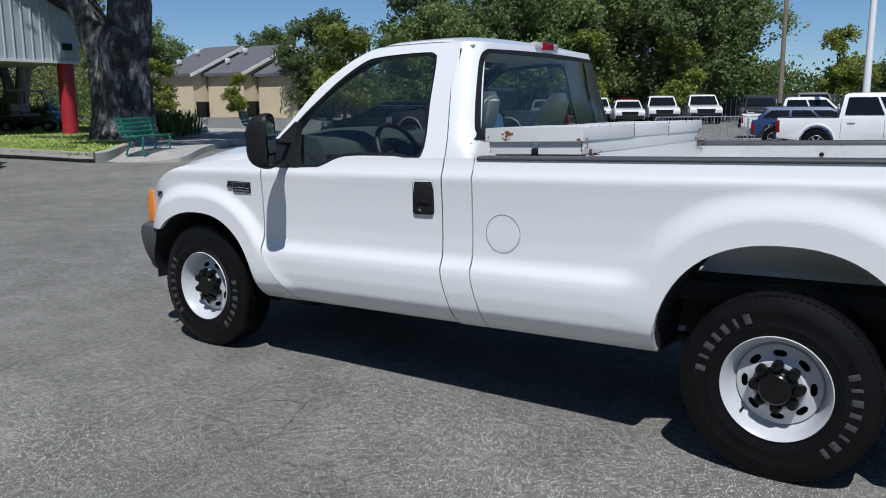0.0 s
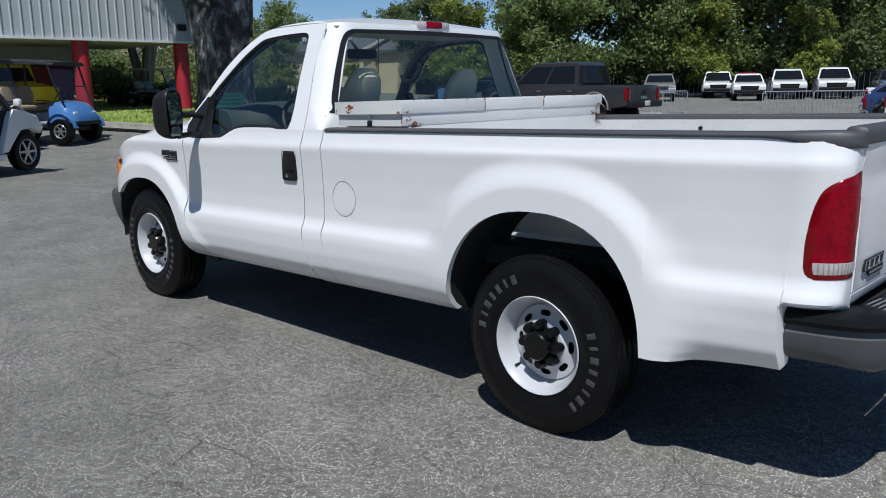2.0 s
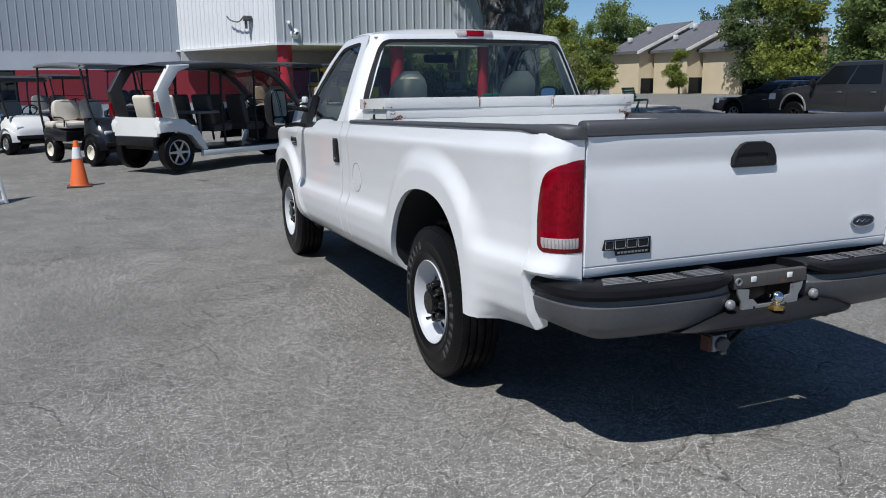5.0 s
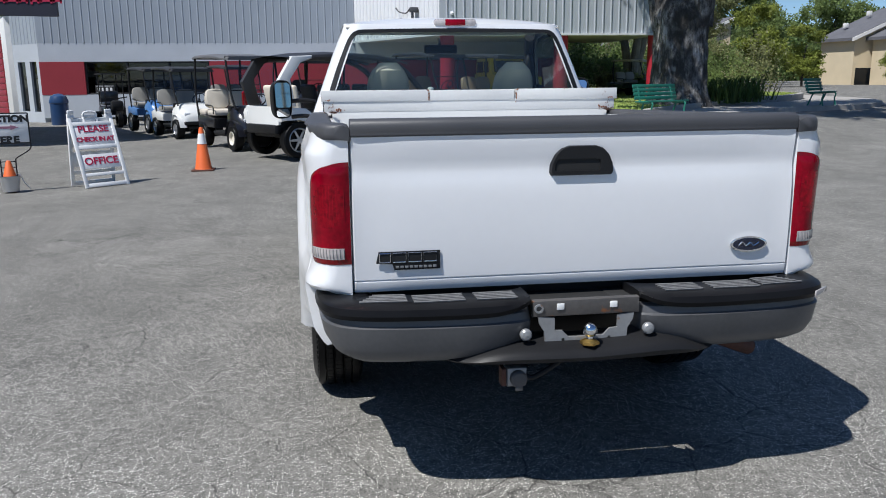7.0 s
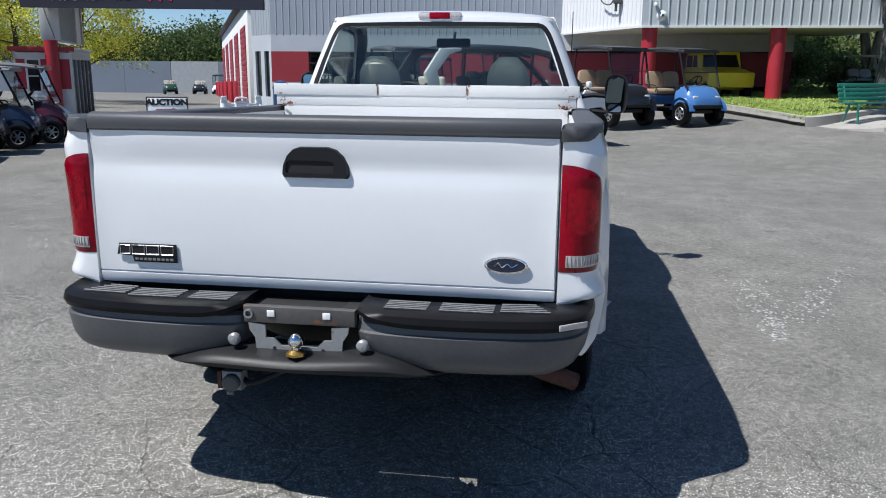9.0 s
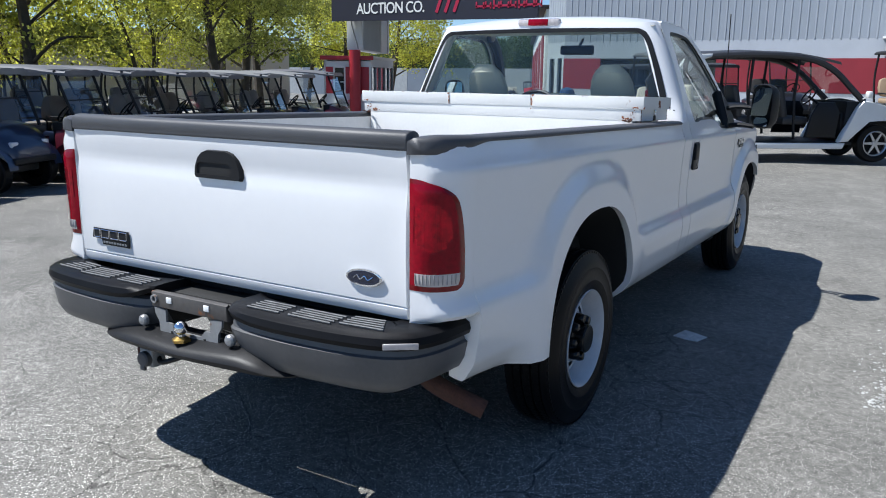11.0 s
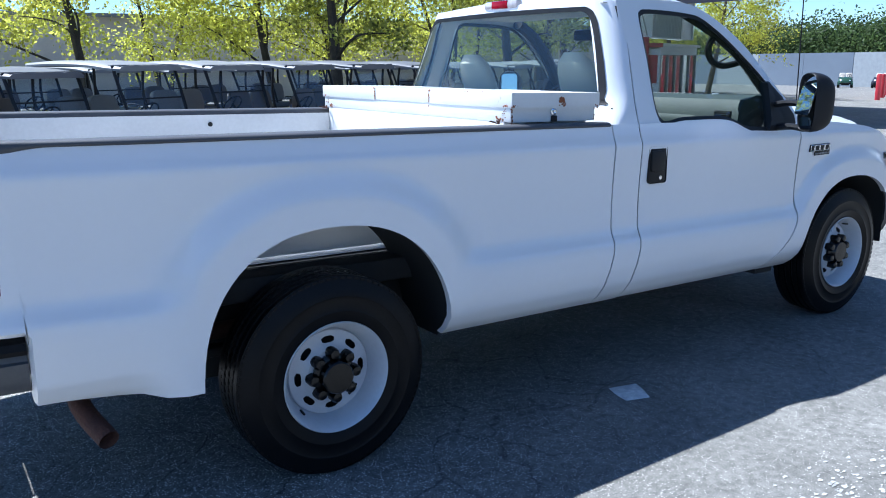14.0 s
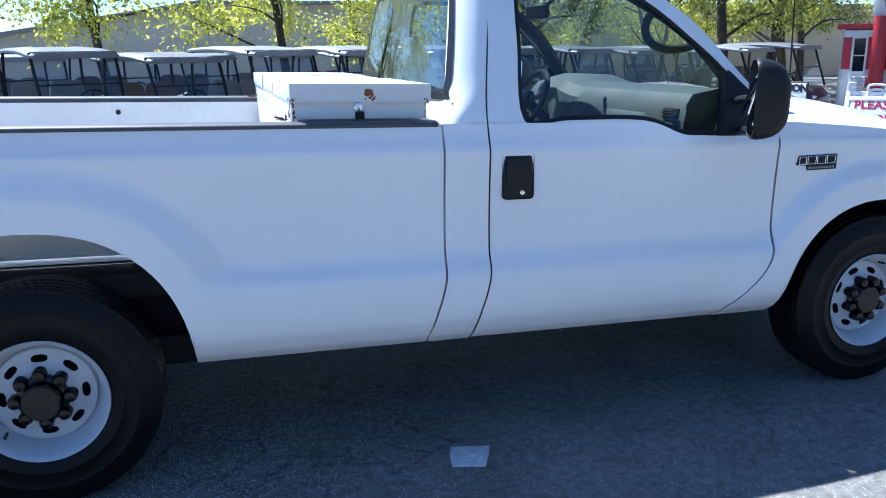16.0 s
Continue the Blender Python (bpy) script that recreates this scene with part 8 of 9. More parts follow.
def booth():
    K = thing("ticket_booth", BOOTH, "small red and white ticket booth with a glazed side", "booth", kind="structure")
    L, W, H = 4.7, 1.52, 2.16
    bm = bmesh.new()                                                    # front wall with its window opening
    slab(bm, [(0, 0), (W, 0), (W, 0.98), (0, 0.98)], "x", 0, 0.08)
    slab(bm, [(0, 1.86), (W, 1.86), (W, H - 0.1), (0, H - 0.1)], "x", 0, 0.08)
    slab(bm, [(0, 0.98), (0.86, 0.98), (0.86, 1.86), (0, 1.86)], "x", 0, 0.08)
    slab(bm, [(1.18, 0.98), (W, 0.98), (W, 1.86), (1.18, 1.86)], "x", 0, 0.08)
    part("front_wall", bm, WALL_WHITE, K, "white painted front")
    bm = bmesh.new()
    box(bm, (L / 2, W - 0.04, H / 2), (L, 0.08, H), 0)
    box(bm, (L - 0.04, W / 2, H / 2), (0.08, W - 0.16, H), 0)
    box(bm, (L / 2, 0.04, H - 0.14), (L - 0.16, 0.08, 0.28), 0)
    box(bm, (L / 2, 0.04, 0.05), (L - 0.16, 0.08, 0.10), 0)
    part("wall", bm, WALL_WHITE, K)
    bm = bmesh.new()
    slab(bm, [(0.06, 1.04), (0.82, 1.04), (0.82, 1.88), (0.06, 1.88)], "x", -0.012, 0.0)
    slab(bm, [(1.22, 1.04), (W - 0.06, 1.04), (W - 0.06, 1.88), (1.22, 1.88)], "x", -0.012, 0.0)
    part("red_panel", bm, RED_POST, K, "red painted panels")
    bm = bmesh.new()
    for y0, y1, z0, z1 in ((0.82, 0.87, 0.94, 1.90), (1.17, 1.22, 0.94, 1.90), (0.87, 1.17, 0.94, 0.99), (0.87, 1.17, 1.85, 1.90), (0.87, 1.17, 1.39, 1.42)):
        slab(bm, [(y0, z0), (y1, z0), (y1, z1), (y0, z1)], "x", -0.03, 0.05)
    win = part("window_frame", bm, WALL_WHITE, K)
    bm = bmesh.new()
    slab(bm, [(0.87, 0.99), (1.17, 0.99), (1.17, 1.85), (0.87, 1.85)], "x", 0.02, 0.03)
    part("pane", bm, DARK_WINDOW, win)
    for k in range(6):                                                  # glazed side: dark posts and tall panes
        x = 0.12 + (L - 0.24) * k / 5
        bm = bmesh.new()
        box(bm, (x, 0.04, 0.99), (0.09, 0.10, 1.78), 0.008)
        part("door_post", bm, BRACKET_GREY, K, "grey aluminium post")
        if k < 5:
            bm = bmesh.new()
            box(bm, (x + (L - 0.24) / 10, 0.045, 0.99), ((L - 0.24) / 5 - 0.10, 0.012, 1.76), 0)
            pane = part("glass_pane", bm, CART_GLASS, K, "tall clear glass pane")
            pane.visible_shadow = False
    bm = bmesh.new()
    box(bm, (L / 2, W / 2, 0.03), (L - 0.2, W - 0.2, 0.05), 0)
    part("booth_floor", bm, BRACKET_GREY, K)
    bm = bmesh.new()
    box(bm, (1.5, 0.95, 0.55), (1.6, 0.6, 1.0), 0.02)
    part("counter", bm, ROOF_GREY, K, "plain grey counter inside")
    bm = bmesh.new()
    box(bm, (L / 2, W / 2, H + 0.02), (L + 0.14, W + 0.16, 0.08), 0.01)
    roof = part("roof", bm, SIDING_WHITE, K, "flat white roof")
    bm = bmesh.new()
    box(bm, (-0.09, W / 2, H), (0.05, W + 0.20, 0.13), 0.008)
    part("fascia", bm, RED_POST, roof, "red front edge")
    bm = bmesh.new()
    box(bm, (-0.12, 0.92, 0.72), (0.26, 0.42, 0.28), 0.02)
    ac = part("air_conditioner", bm, WALL_WHITE, K, "white window air conditioner")
    for k in range(6):
        bm = bmesh.new()
        box(bm, (-0.252, 0.92, 0.62 + 0.038 * k), (0.008, 0.34, 0.014), 0)
        part("grille_slat", bm, BRACKET_GREY, ac)
    return K


pillar()
booth()


def shed():
    S = thing("roller_door_shed", pose(0, 0, 0), "long white shed with tall red roller doors", "shed", kind="structure")
    p, q = Vector((33.4, 14.0, 0)), Vector((62.0, 27.7, 0))
    d = (q - p).normalized()
    nrm = Vector((-d.y, d.x, 0))
    L = (q - p).length
    m = Matrix(((d.x, nrm.x, 0, p.x), (d.y, nrm.y, 0, p.y), (-0.019 * d.x, 0, 1, -0.16), (0, 0, 0, 1)))      # it stands on the falling yard
    bm = bmesh.new()
    box(bm, (L / 2, -2, 2.4), (L, 4, 4.8), 0.02, m)
    part("wall", bm, WALL_WHITE, S)
    bm = bmesh.new()
    box(bm, (L / 2, -1.9, 4.9), (L + .4, 4.4, 0.14), 0.02, m)
    part("roof", bm, ROOF_EDGE, S)
    for k in range(5):
        x = 1.6 + 6.4 * k
        bm = bmesh.new()
        for j in range(14):
            box(bm, (x + 1.9, 0.02, 0.15 + 0.27 * j), (3.8, 0.06, 0.25), 0.012, m)
        part("roller_door", bm, WALL_RED, S, "red slatted roller door")
        for xx in (x - 0.35, x + 4.15):
            bm = bmesh.new()
            lathe(bm, [(0.11, 0), (0.11, 1.05), (0.08, 1.12), (0, 1.13)], 14, tuple(m @ Vector((xx, 0.6, 0))), "z")
            part("bollard", bm, RED_POST, S, "red steel bollard")
    return S


shed()
FENCE = mat("blue_grey_fence_sheet", (0.16, 0.19, 0.23), 0.6, var=0.1, scale=0.5)
fence = thing("boundary_fence", pose(0, 0, 0), "tall blue-grey sheet fence along the yard", "fence", kind="structure")
for k in range(16):
    bm = bmesh.new()
    slab(bm, [(-6 + 5.0 * k, -1.5), (-1.04 + 5.0 * k, -1.5), (-1.04 + 5.0 * k, 2.2), (-6 + 5.0 * k, 2.2)], "x", 73.0 + 0.02 * (k % 2), 73.08 + 0.02 * (k % 2))
    pl = part("fence_panel", bm, FENCE if k % 3 else mat("pale_fence_sheet", (0.32, 0.34, 0.35), 0.6), fence)
    pl.location.y = 24
tan = mat("tan_rendered_wall", (0.52, 0.48, 0.41), 0.85, var=0.1, scale=0.3, fine=8)
W = thing("warehouse", pose(0, 0, 0), "long plain grey-tan warehouse behind the trees", "warehouse", kind="structure")
bm = bmesh.new()
slab(bm, [(-60, -0.2), (40, -0.2), (40, 3.7), (1, 3.7), (-7.5, 2.3), (-60, 2.3)], "y", 36, 54)
part("wall", bm, tan, W)
bm = bmesh.new()
slab(bm, [(-61, 2.3), (-7.5, 2.3), (1, 3.7), (41, 3.7), (41, 3.85), (0.9, 3.85), (-7.6, 2.45), (-61, 2.45)], "y", 35.5, 54.5)
part("roof", bm, mat("weathered_roof_sheet", (0.20, 0.20, 0.20), 0.8, var=0.1), W)


# worn white marks ground into the asphalt
rnd = random.Random(31)
verts, faces = [], []
for ax, ay, bx, by, wide, count in ((2.3, -2.25, 1.15, -2.13, 0.20, 170), (1.30, -2.20, 0.90, -2.10, 0.06, 110), (1.30, -2.35, 2.2, -2.75, 0.2, 110), (2.2, -2.8, 3.1, -3.2, 0.1, 60)):
    for _ in range(count):
        t = rnd.random()
        x, y = ax + (bx - ax) * t + rnd.gauss(0, wide * 0.4), ay + (by - ay) * t + rnd.gauss(0, wide * 0.4)
        a, r = rnd.uniform(0, 6.28), rnd.uniform(0.003, 0.012)
        b = len(verts)
        for k in range(5):
            q = r * rnd.uniform(0.5, 1.2)
            verts.append((x + q * 1.6 * math.cos(a + k * 1.257), y + q * math.sin(a + k * 1.257), rise(x, y) + 0.003))
        faces.append(tuple(range(b, b + 5)))
me = bpy.data.meshes.new("paint_flecks")
me.from_pydata(verts, [], faces)
me.materials.append(mat("worn_white_paint", (0.46, 0.46, 0.44), 0.9, var=0.3, scale=9))
tagged(new("paint_flecks", me), "worn white paint flecks ground into the asphalt", "paint mark", kind="stuff")
# ---- trees, shrubs, houses, poles ----
def leaf_material(name, base, var=0.4, through_light=0.5):
    """Leaf surfaces that let some light through, each leaf a little different."""
    m = mat(name, base, 0.55, var=0.25, scale=0.25, fine=3.0, island=var, spec=0.25)
    n, l = m.node_tree.nodes, m.node_tree.links
    p, out = n["Principled BSDF"], n["Material Output"]
    tr, mx = n.new("ShaderNodeBsdfTranslucent"), n.new("ShaderNodeMixShader")
    src = p.inputs["Base Color"].links[0].from_socket
    l.new(src, tr.inputs["Color"])
    mx.inputs[0].default_value = through_light
    l.new(p.outputs[0], mx.inputs[1])
    l.new(tr.outputs[0], mx.inputs[2])
    l.new(mx.outputs[0], out.inputs["Surface"])
    return m


def bark_material(name, pale, dark):
    """Old plated bark: pale weathered ridges between dark upright furrows, with sun dapples painted in as pale
    blotches.
    """
    m = mat(name, pale, 0.95, var=0.3, scale=2.0, fine=26)
    n, l = m.node_tree.nodes, m.node_tree.links
    p = n["Principled BSDF"]
    tc, mp = n.new("ShaderNodeTexCoord"), n.new("ShaderNodeMapping")
    mp.inputs["Scale"].default_value = (7.0, 7.0, 2.6)
    l.new(tc.outputs["Object"], mp.inputs["Vector"])
    wob = n.new("ShaderNodeTexNoise")
    wob.inputs["Scale"].default_value, wob.inputs["Detail"].default_value = 1.6, 5.0
    l.new(mp.outputs[0], wob.inputs["Vector"])
    add = n.new("ShaderNodeMix")
    add.data_type = "RGBA"
    add.inputs["Factor"].default_value = 0.35
    l.new(mp.outputs[0], add.inputs["A"])
    l.new(wob.outputs["Color"], add.inputs["B"])
    vor = n.new("ShaderNodeTexNoise")
    vor.inputs["Scale"].default_value, vor.inputs["Detail"].default_value, vor.inputs["Roughness"].default_value = 1.3, 9.0, 0.72
    l.new(add.outputs["Result"], vor.inputs["Vector"])
    cut, blotch, cut2 = n.new("ShaderNodeMapRange"), n.new("ShaderNodeTexNoise"), n.new("ShaderNodeMapRange")
    cut.inputs["From Min"].default_value, cut.inputs["From Max"].default_value = 0.42, 0.58
    l.new(vor.outputs["Fac"], cut.inputs["Value"])
    # broad blotches put the sun dapples into the bark colour
    blotch.inputs["Scale"].default_value, blotch.inputs["Detail"].default_value = 1.9, 8.0
    l.new(tc.outputs["Object"], blotch.inputs["Vector"])
    cut2.inputs["From Min"].default_value, cut2.inputs["From Max"].default_value = 0.40, 0.60
    l.new(blotch.outputs["Fac"], cut2.inputs["Value"])
    mul = n.new("ShaderNodeMath")
    mul.operation = "MULTIPLY"
    l.new(cut.outputs[0], mul.inputs[0])
    l.new(cut2.outputs[0], mul.inputs[1])
    src = p.inputs["Base Color"].links[0].from_socket
    mix = n.new("ShaderNodeMix")
    mix.data_type = "RGBA"
    mix.inputs["A"].default_value = (*dark, 1)
    l.new(mul.outputs[0], mix.inputs["Factor"])
    l.new(src, mix.inputs["B"])
    l.new(mix.outputs["Result"], p.inputs["Base Color"])
    bump = n.new("ShaderNodeBump")
    bump.inputs["Strength"].default_value, bump.inputs["Distance"].default_value = 1.0, 0.05
    l.new(cut.outputs[0], bump.inputs["Height"])
    l.new(bump.outputs[0], p.inputs["Normal"])
    return m


BARK = bark_material("grey_oak_bark", (0.40, 0.39, 0.38), (0.055, 0.052, 0.050))
BARK_DARK = mat("dark_bark", (0.06, 0.05, 0.042), 0.95, var=0.4, scale=4, fine=30, bump=0.8)
BARK_PALE = mat("pale_bark", (0.28, 0.25, 0.21), 0.9, var=0.3, scale=3, fine=20, bump=0.6)
LEAF_DARK = leaf_material("dark_oak_leaf", (0.145, 0.195, 0.075))
LEAF_MID = leaf_material("green_leaf", (0.20, 0.26, 0.09))
LEAF_LIME = leaf_material("spring_leaf", (0.56, 0.56, 0.10), 0.5, 0.68)
LEAF_SPRING = leaf_material("olive_spring_leaf", (0.34, 0.36, 0.09), 0.5, 0.6)
LEAF_FRESH = leaf_material("fresh_leaf", (0.27, 0.31, 0.07))
LEAF_OLIVE = leaf_material("olive_leaf", (0.25, 0.26, 0.115))
LEAF_BUSH = leaf_material("shrub_leaf", (0.105, 0.155, 0.042))


def leaves(name, clumps, count, size, seed, spread=1.0):
    """Leaf quads scattered in clumps (x, y, z, radius)."""
    rnd = np.random.RandomState(seed)
    C = np.array(clumps)
    w = C[:, 3] ** 2
    twigs = len(C) * 16                                              # sprays of leaves inside each clump
    home = rnd.choice(len(C), twigs, p=w / w.sum())
    u = rnd.normal(size=(twigs, 3))
    u /= np.linalg.norm(u, axis=1)[:, None]
    tip = C[home, :3] + u * (C[home, 3] * (0.25 + 0.95 * rnd.rand(twigs)))[:, None] * np.array((1.1, 1.1, 0.75))
    pick = rnd.choice(twigs, count)
    d = rnd.normal(size=(count, 3))
    c = tip[pick] + d * (C[home[pick], 3] * 0.19 * spread)[:, None]
    d /= np.linalg.norm(d, axis=1)[:, None]
    a = rnd.normal(size=(count, 3))
    a /= np.linalg.norm(a, axis=1)[:, None]
    b = np.cross(a, d + 0.8 * rnd.normal(size=(count, 3)))
    b /= np.linalg.norm(b, axis=1)[:, None]
    s = size * (0.6 + 0.8 * rnd.rand(count))[:, None]
    v = np.empty((count, 4, 3))
    v[:, 0], v[:, 1], v[:, 2], v[:, 3] = c - a * s, c + b * s * 0.55, c + a * s, c - b * s * 0.55
    me = bpy.data.meshes.new(name)
    me.from_pydata(v.reshape(-1, 3).tolist(), [], np.arange(count * 4).reshape(-1, 4).tolist())
    return me


def limb(bm, pts, r0, r1, n=8):
    P = spline(pts, 4)
    tube(bm, P, [r0 + (r1 - r0) * i / (len(P) - 1) for i in range(len(P))], n)


def tree(name, m, label, seed, height, radius, trunk_r, bark, leaf, count, size, bare=0.35, clumps=26, stems=1, lean=0.0, crook=0.3):
    """A tree with a tapered trunk, branching limbs and a crown of small leaves in uneven clumps."""
    T = thing("tree", m, label, "tree")
    rnd = random.Random(seed)
    bm = bmesh.new()
    cl = []
    for s in range(stems):
        a0 = rnd.uniform(0, 6.28)
        bend = Vector((math.cos(a0), math.sin(a0), 0)) * (lean + (0.10 * height if stems > 1 else 0.03 * height))
        top = Vector((0, 0, height * 0.72)) + bend
        mid = Vector((rnd.uniform(-.5, .5) * crook, rnd.uniform(-.5, .5) * crook, height * 0.36)) + bend * 0.4
        limb(bm, [(0, 0, -0.1), mid, top], trunk_r / stems ** 0.5, trunk_r * 0.25, 9)
        nb = max(4, int(9 / stems))
        for k in range(nb):
            f = bare + (1 - bare) * (k + 0.5) / nb
            st = Vector((0, 0, 0)).lerp(mid, min(1, f * 2)) if f < 0.5 else mid.lerp(top, (f - 0.5) * 2)
            a = rnd.uniform(0, 6.28)
            reach = radius * rnd.uniform(0.5, 0.95) * (1 - 0.3 * f)
            end = st + Vector((math.cos(a) * reach, math.sin(a) * reach, height * rnd.uniform(0.05, 0.22)))
            el = st.lerp(end, 0.5) + Vector((rnd.uniform(-crook, crook), rnd.uniform(-crook, crook), rnd.uniform(0, .4)))
            limb(bm, [st, el, end], trunk_r * 0.34 * (1.1 - f), trunk_r * 0.06, 6)
            cl.append((*end, radius * rnd.uniform(0.22, 0.38)))
            cl.append((*(el + Vector((0, 0, .3))), radius * rnd.uniform(0.16, 0.28)))
    part("trunk", bm, bark, T)
    while len(cl) < clumps:
        a, rr, zz = rnd.uniform(0, 6.28), radius * rnd.random() ** 0.5, rnd.uniform(bare + 0.05, 1.0)
        rr *= math.sin(math.pi * min(1, max(0.12, (zz - bare) / (1.05 - bare)))) ** 0.6
        cl.append((rr * math.cos(a), rr * math.sin(a), height * zz * 0.97, radius * rnd.uniform(0.18, 0.36)))
    me = leaves("crown", cl, count, size, seed)
    me.materials.append(leaf)
    c = new("crown", me)
    c.parent = T
    return T


# the great oak by the bench: a forked trunk with a flared foot
def oak():
    x, y = 20.7, -10.35
    T = thing("oak_tree", pose(x, y, lawn_height(x, y) - 0.05), "old oak with a thick forked grey trunk on the lawn", "tree")
    bm = bmesh.new()
    def trunk(pts, rs, n=60, seed=0):
        P = spline(pts, 12)
        k = len(P)
        rows = []
        for i, p in enumerate(P):
            f = i / (k - 1) * (len(rs) - 1)
            r = np.interp(f, range(len(rs)), rs)
            ring = []
            for j in range(n):
                a = math.tau * j / n
                d = Vector((math.cos(a), math.sin(a), 0))
                w = noise.noise(Vector((d.x * 1.6 + seed, d.y * 1.6, p.z * 0.5))) * 0.16 + noise.noise(Vector((d.x * 5, d.y * 5 + seed, p.z * 1.8))) * 0.06 + noise.noise(Vector((d.x * 13, d.y * 13 + seed, p.z * 2.2))) * 0.05
                ring.append(p + d * r * (1 + w + (0.25 * max(0, 1 - p.z / 0.8) ** 2) * (0.6 + 0.6 * noise.noise(Vector((d.x * 2.5, d.y * 2.5, seed + 4))))))
            rows.append(ring)
        grid(bm, rows, True)
    trunk([(0, 0, -0.1), (0.02, 0.02, 0.9), (0.0, 0.0, 2.0), (-0.02, 0, 2.7), (0.0, 0.02, 3.2)], [0.88, 0.80, 0.80, 0.86, 0.70])
    trunk([(0.22, 0.18, 2.3), (0.50, 0.38, 3.2), (0.92, 0.68, 4.3), (1.35, 1.05, 6.0), (2.2, 2.0, 9.0)], [0.60, 0.50, 0.42, 0.34, 0.2], 44, 3)
    trunk([(-0.12, -0.14, 2.4), (-0.26, -0.24, 3.4), (-0.34, -0.32, 4.6), (-0.5, -0.5, 6.5), (-0.8, -1.0, 9.5)], [0.68, 0.62, 0.56, 0.46, 0.25], 48, 7)
    trunk([(-0.1, -0.7, 5.8), (-1.5, -2.0, 7.5), (-3.0, -3.5, 9.0)], [0.25, 0.2, 0.1], 10, 9)
    part("trunk", bm, BARK, T, sharp=60)
    rnd = random.Random(8)
    cl = [(rnd.uniform(-7.0, 1.6), rnd.uniform(-7.5, 6.5), rnd.uniform(8.2, 12.5), rnd.uniform(0.9, 1.7)) for _ in range(46)]
    me = leaves("crown", cl, 40000, 0.13, 4)
    me.materials.append(LEAF_DARK)
    c = new("crown", me)
    c.parent = T


oak()


def strap_leaves(m, label, count, h, seed, group=""):
    """A clump of long arching strap leaves."""
    rnd = random.Random(seed)
    bm = bmesh.new()
    for _ in range(count):
        a = rnd.uniform(0, 6.28)
        bx, by = rnd.uniform(-0.9, 0.9), rnd.uniform(-0.6, 0.6)
        hh, L = h * rnd.uniform(0.6, 1.1), rnd.uniform(0.3, 0.6)
        c, s = math.cos(a), math.sin(a)
        prev = None
        for k in range(4):
            t = k / 3
            px, py, pz = bx + c * L * t, by + s * L * t, hh * (1 - (1 - t * 1.35) ** 2) if t < 0.95 else hh * 0.75
            w = 0.03 * (1 - t * 0.85)
            cur = (bm.verts.new((px - s * w, py + c * w, pz)), bm.verts.new((px + s * w, py - c * w, pz)))
            if prev:
                bm.faces.new((prev[0], prev[1], cur[1], cur[0]))
            prev = cur
    ob = part("strap_plant", bm, LEAF_BUSH, None, label, category="plant", group=group)
    ob.matrix_basis = m
    return ob


for x, y, k, h in ((21.2, -11.9, 130, 0.75), (22.0, -13.0, 130, 0.8), (23.4, -14.2, 110, 0.7)):
    strap_leaves(pose(x, y, lawn_height(x, y) - 0.03), "clump of dark strap-leaved lilies at the oak's foot", k, h, int(x * 10), "lilies round the oak")


def shrub(x, y, z, r, h, leaf, seed, label, count=4200, size=0.075):
    rnd = random.Random(seed)
    cl = [(rnd.uniform(-r, r), rnd.uniform(-r, r), h * rnd.uniform(0.2, 0.85), rnd.uniform(0.35, 0.6) * min(r, h)) for _ in range(9)]
    me = leaves("shrub", cl, count, size, seed)
    me.materials.append(leaf)
    ob = new("shrub", me)
    ob.location = (x, y, z)
    return tagged(ob, label, "shrub", "shrubs behind the lawn")


for i, (x, y, r, h) in enumerate(((33, -14.5, 1.2, 0.9), (36.5, -19.4, 2.0, 2.6), (38, -20, 2.4, 3.0), (41, -19, 2.2, 3.2), (34, -11, 1.6, 1.7), (37.5, -12.2, 2.0, 2.6), (41, -13.5, 2.3, 3.2), (45, -17, 2.6, 3.6), (44, -21.5, 2.2, 2.8), (39, -9.5, 1.8, 2.6), (43, -10.5, 2.0, 3.2), (31.5, -12.8, 1.0, 1.0), (48, -13, 2.6, 4.0), (49, -21, 2.4, 3.2))):
    shrub(x, y, lawn_height(x, y) - 0.1, r, h, (LEAF_BUSH, LEAF_MID, LEAF_OLIVE)[i % 3], 40 + i, ("dense green shrub", "tall leafy shrub", "grey-green shrub")[i % 3] + " behind the lawn")

tree("tree", pose(31.2, -12.9, lawn_height(31.2, -12.9) - 0.1), "old tree with several leaning grey stems behind the lawn", 19, 7.0, 3.4, 0.42, BARK_PALE, LEAF_DARK, 9000, 0.10, 0.42, 22, 3, 0.6)
# prototypes, then copies turned about
proto = [
    tree("tree", vspot(35, -47, 0), "tall dark green tree with dense foliage", 1, 11.0, 4.2, 0.30, BARK_DARK, LEAF_DARK, 22000, 0.15, 0.12, 46),
    tree("tree", vspot(24.5, -52, 0), "broad green tree with dense foliage", 2, 10.0, 4.6, 0.32, BARK_DARK, LEAF_MID, 22000, 0.15, 0.12, 46),
    tree("tree", vspot(21.3, -56, 0), "tall pale-trunked tree with airy olive foliage", 3, 13.5, 4.2, 0.30, BARK_PALE, LEAF_OLIVE, 17000, 0.14, 0.3, 40, 2),
    tree("tree", vspot(9, -61, 0), "young tree with bright green leaves", 4, 6.5, 2.4, 0.14, BARK_DARK, LEAF_FRESH, 12000, 0.11, 0.12, 30),
]
rnd = random.Random(77)
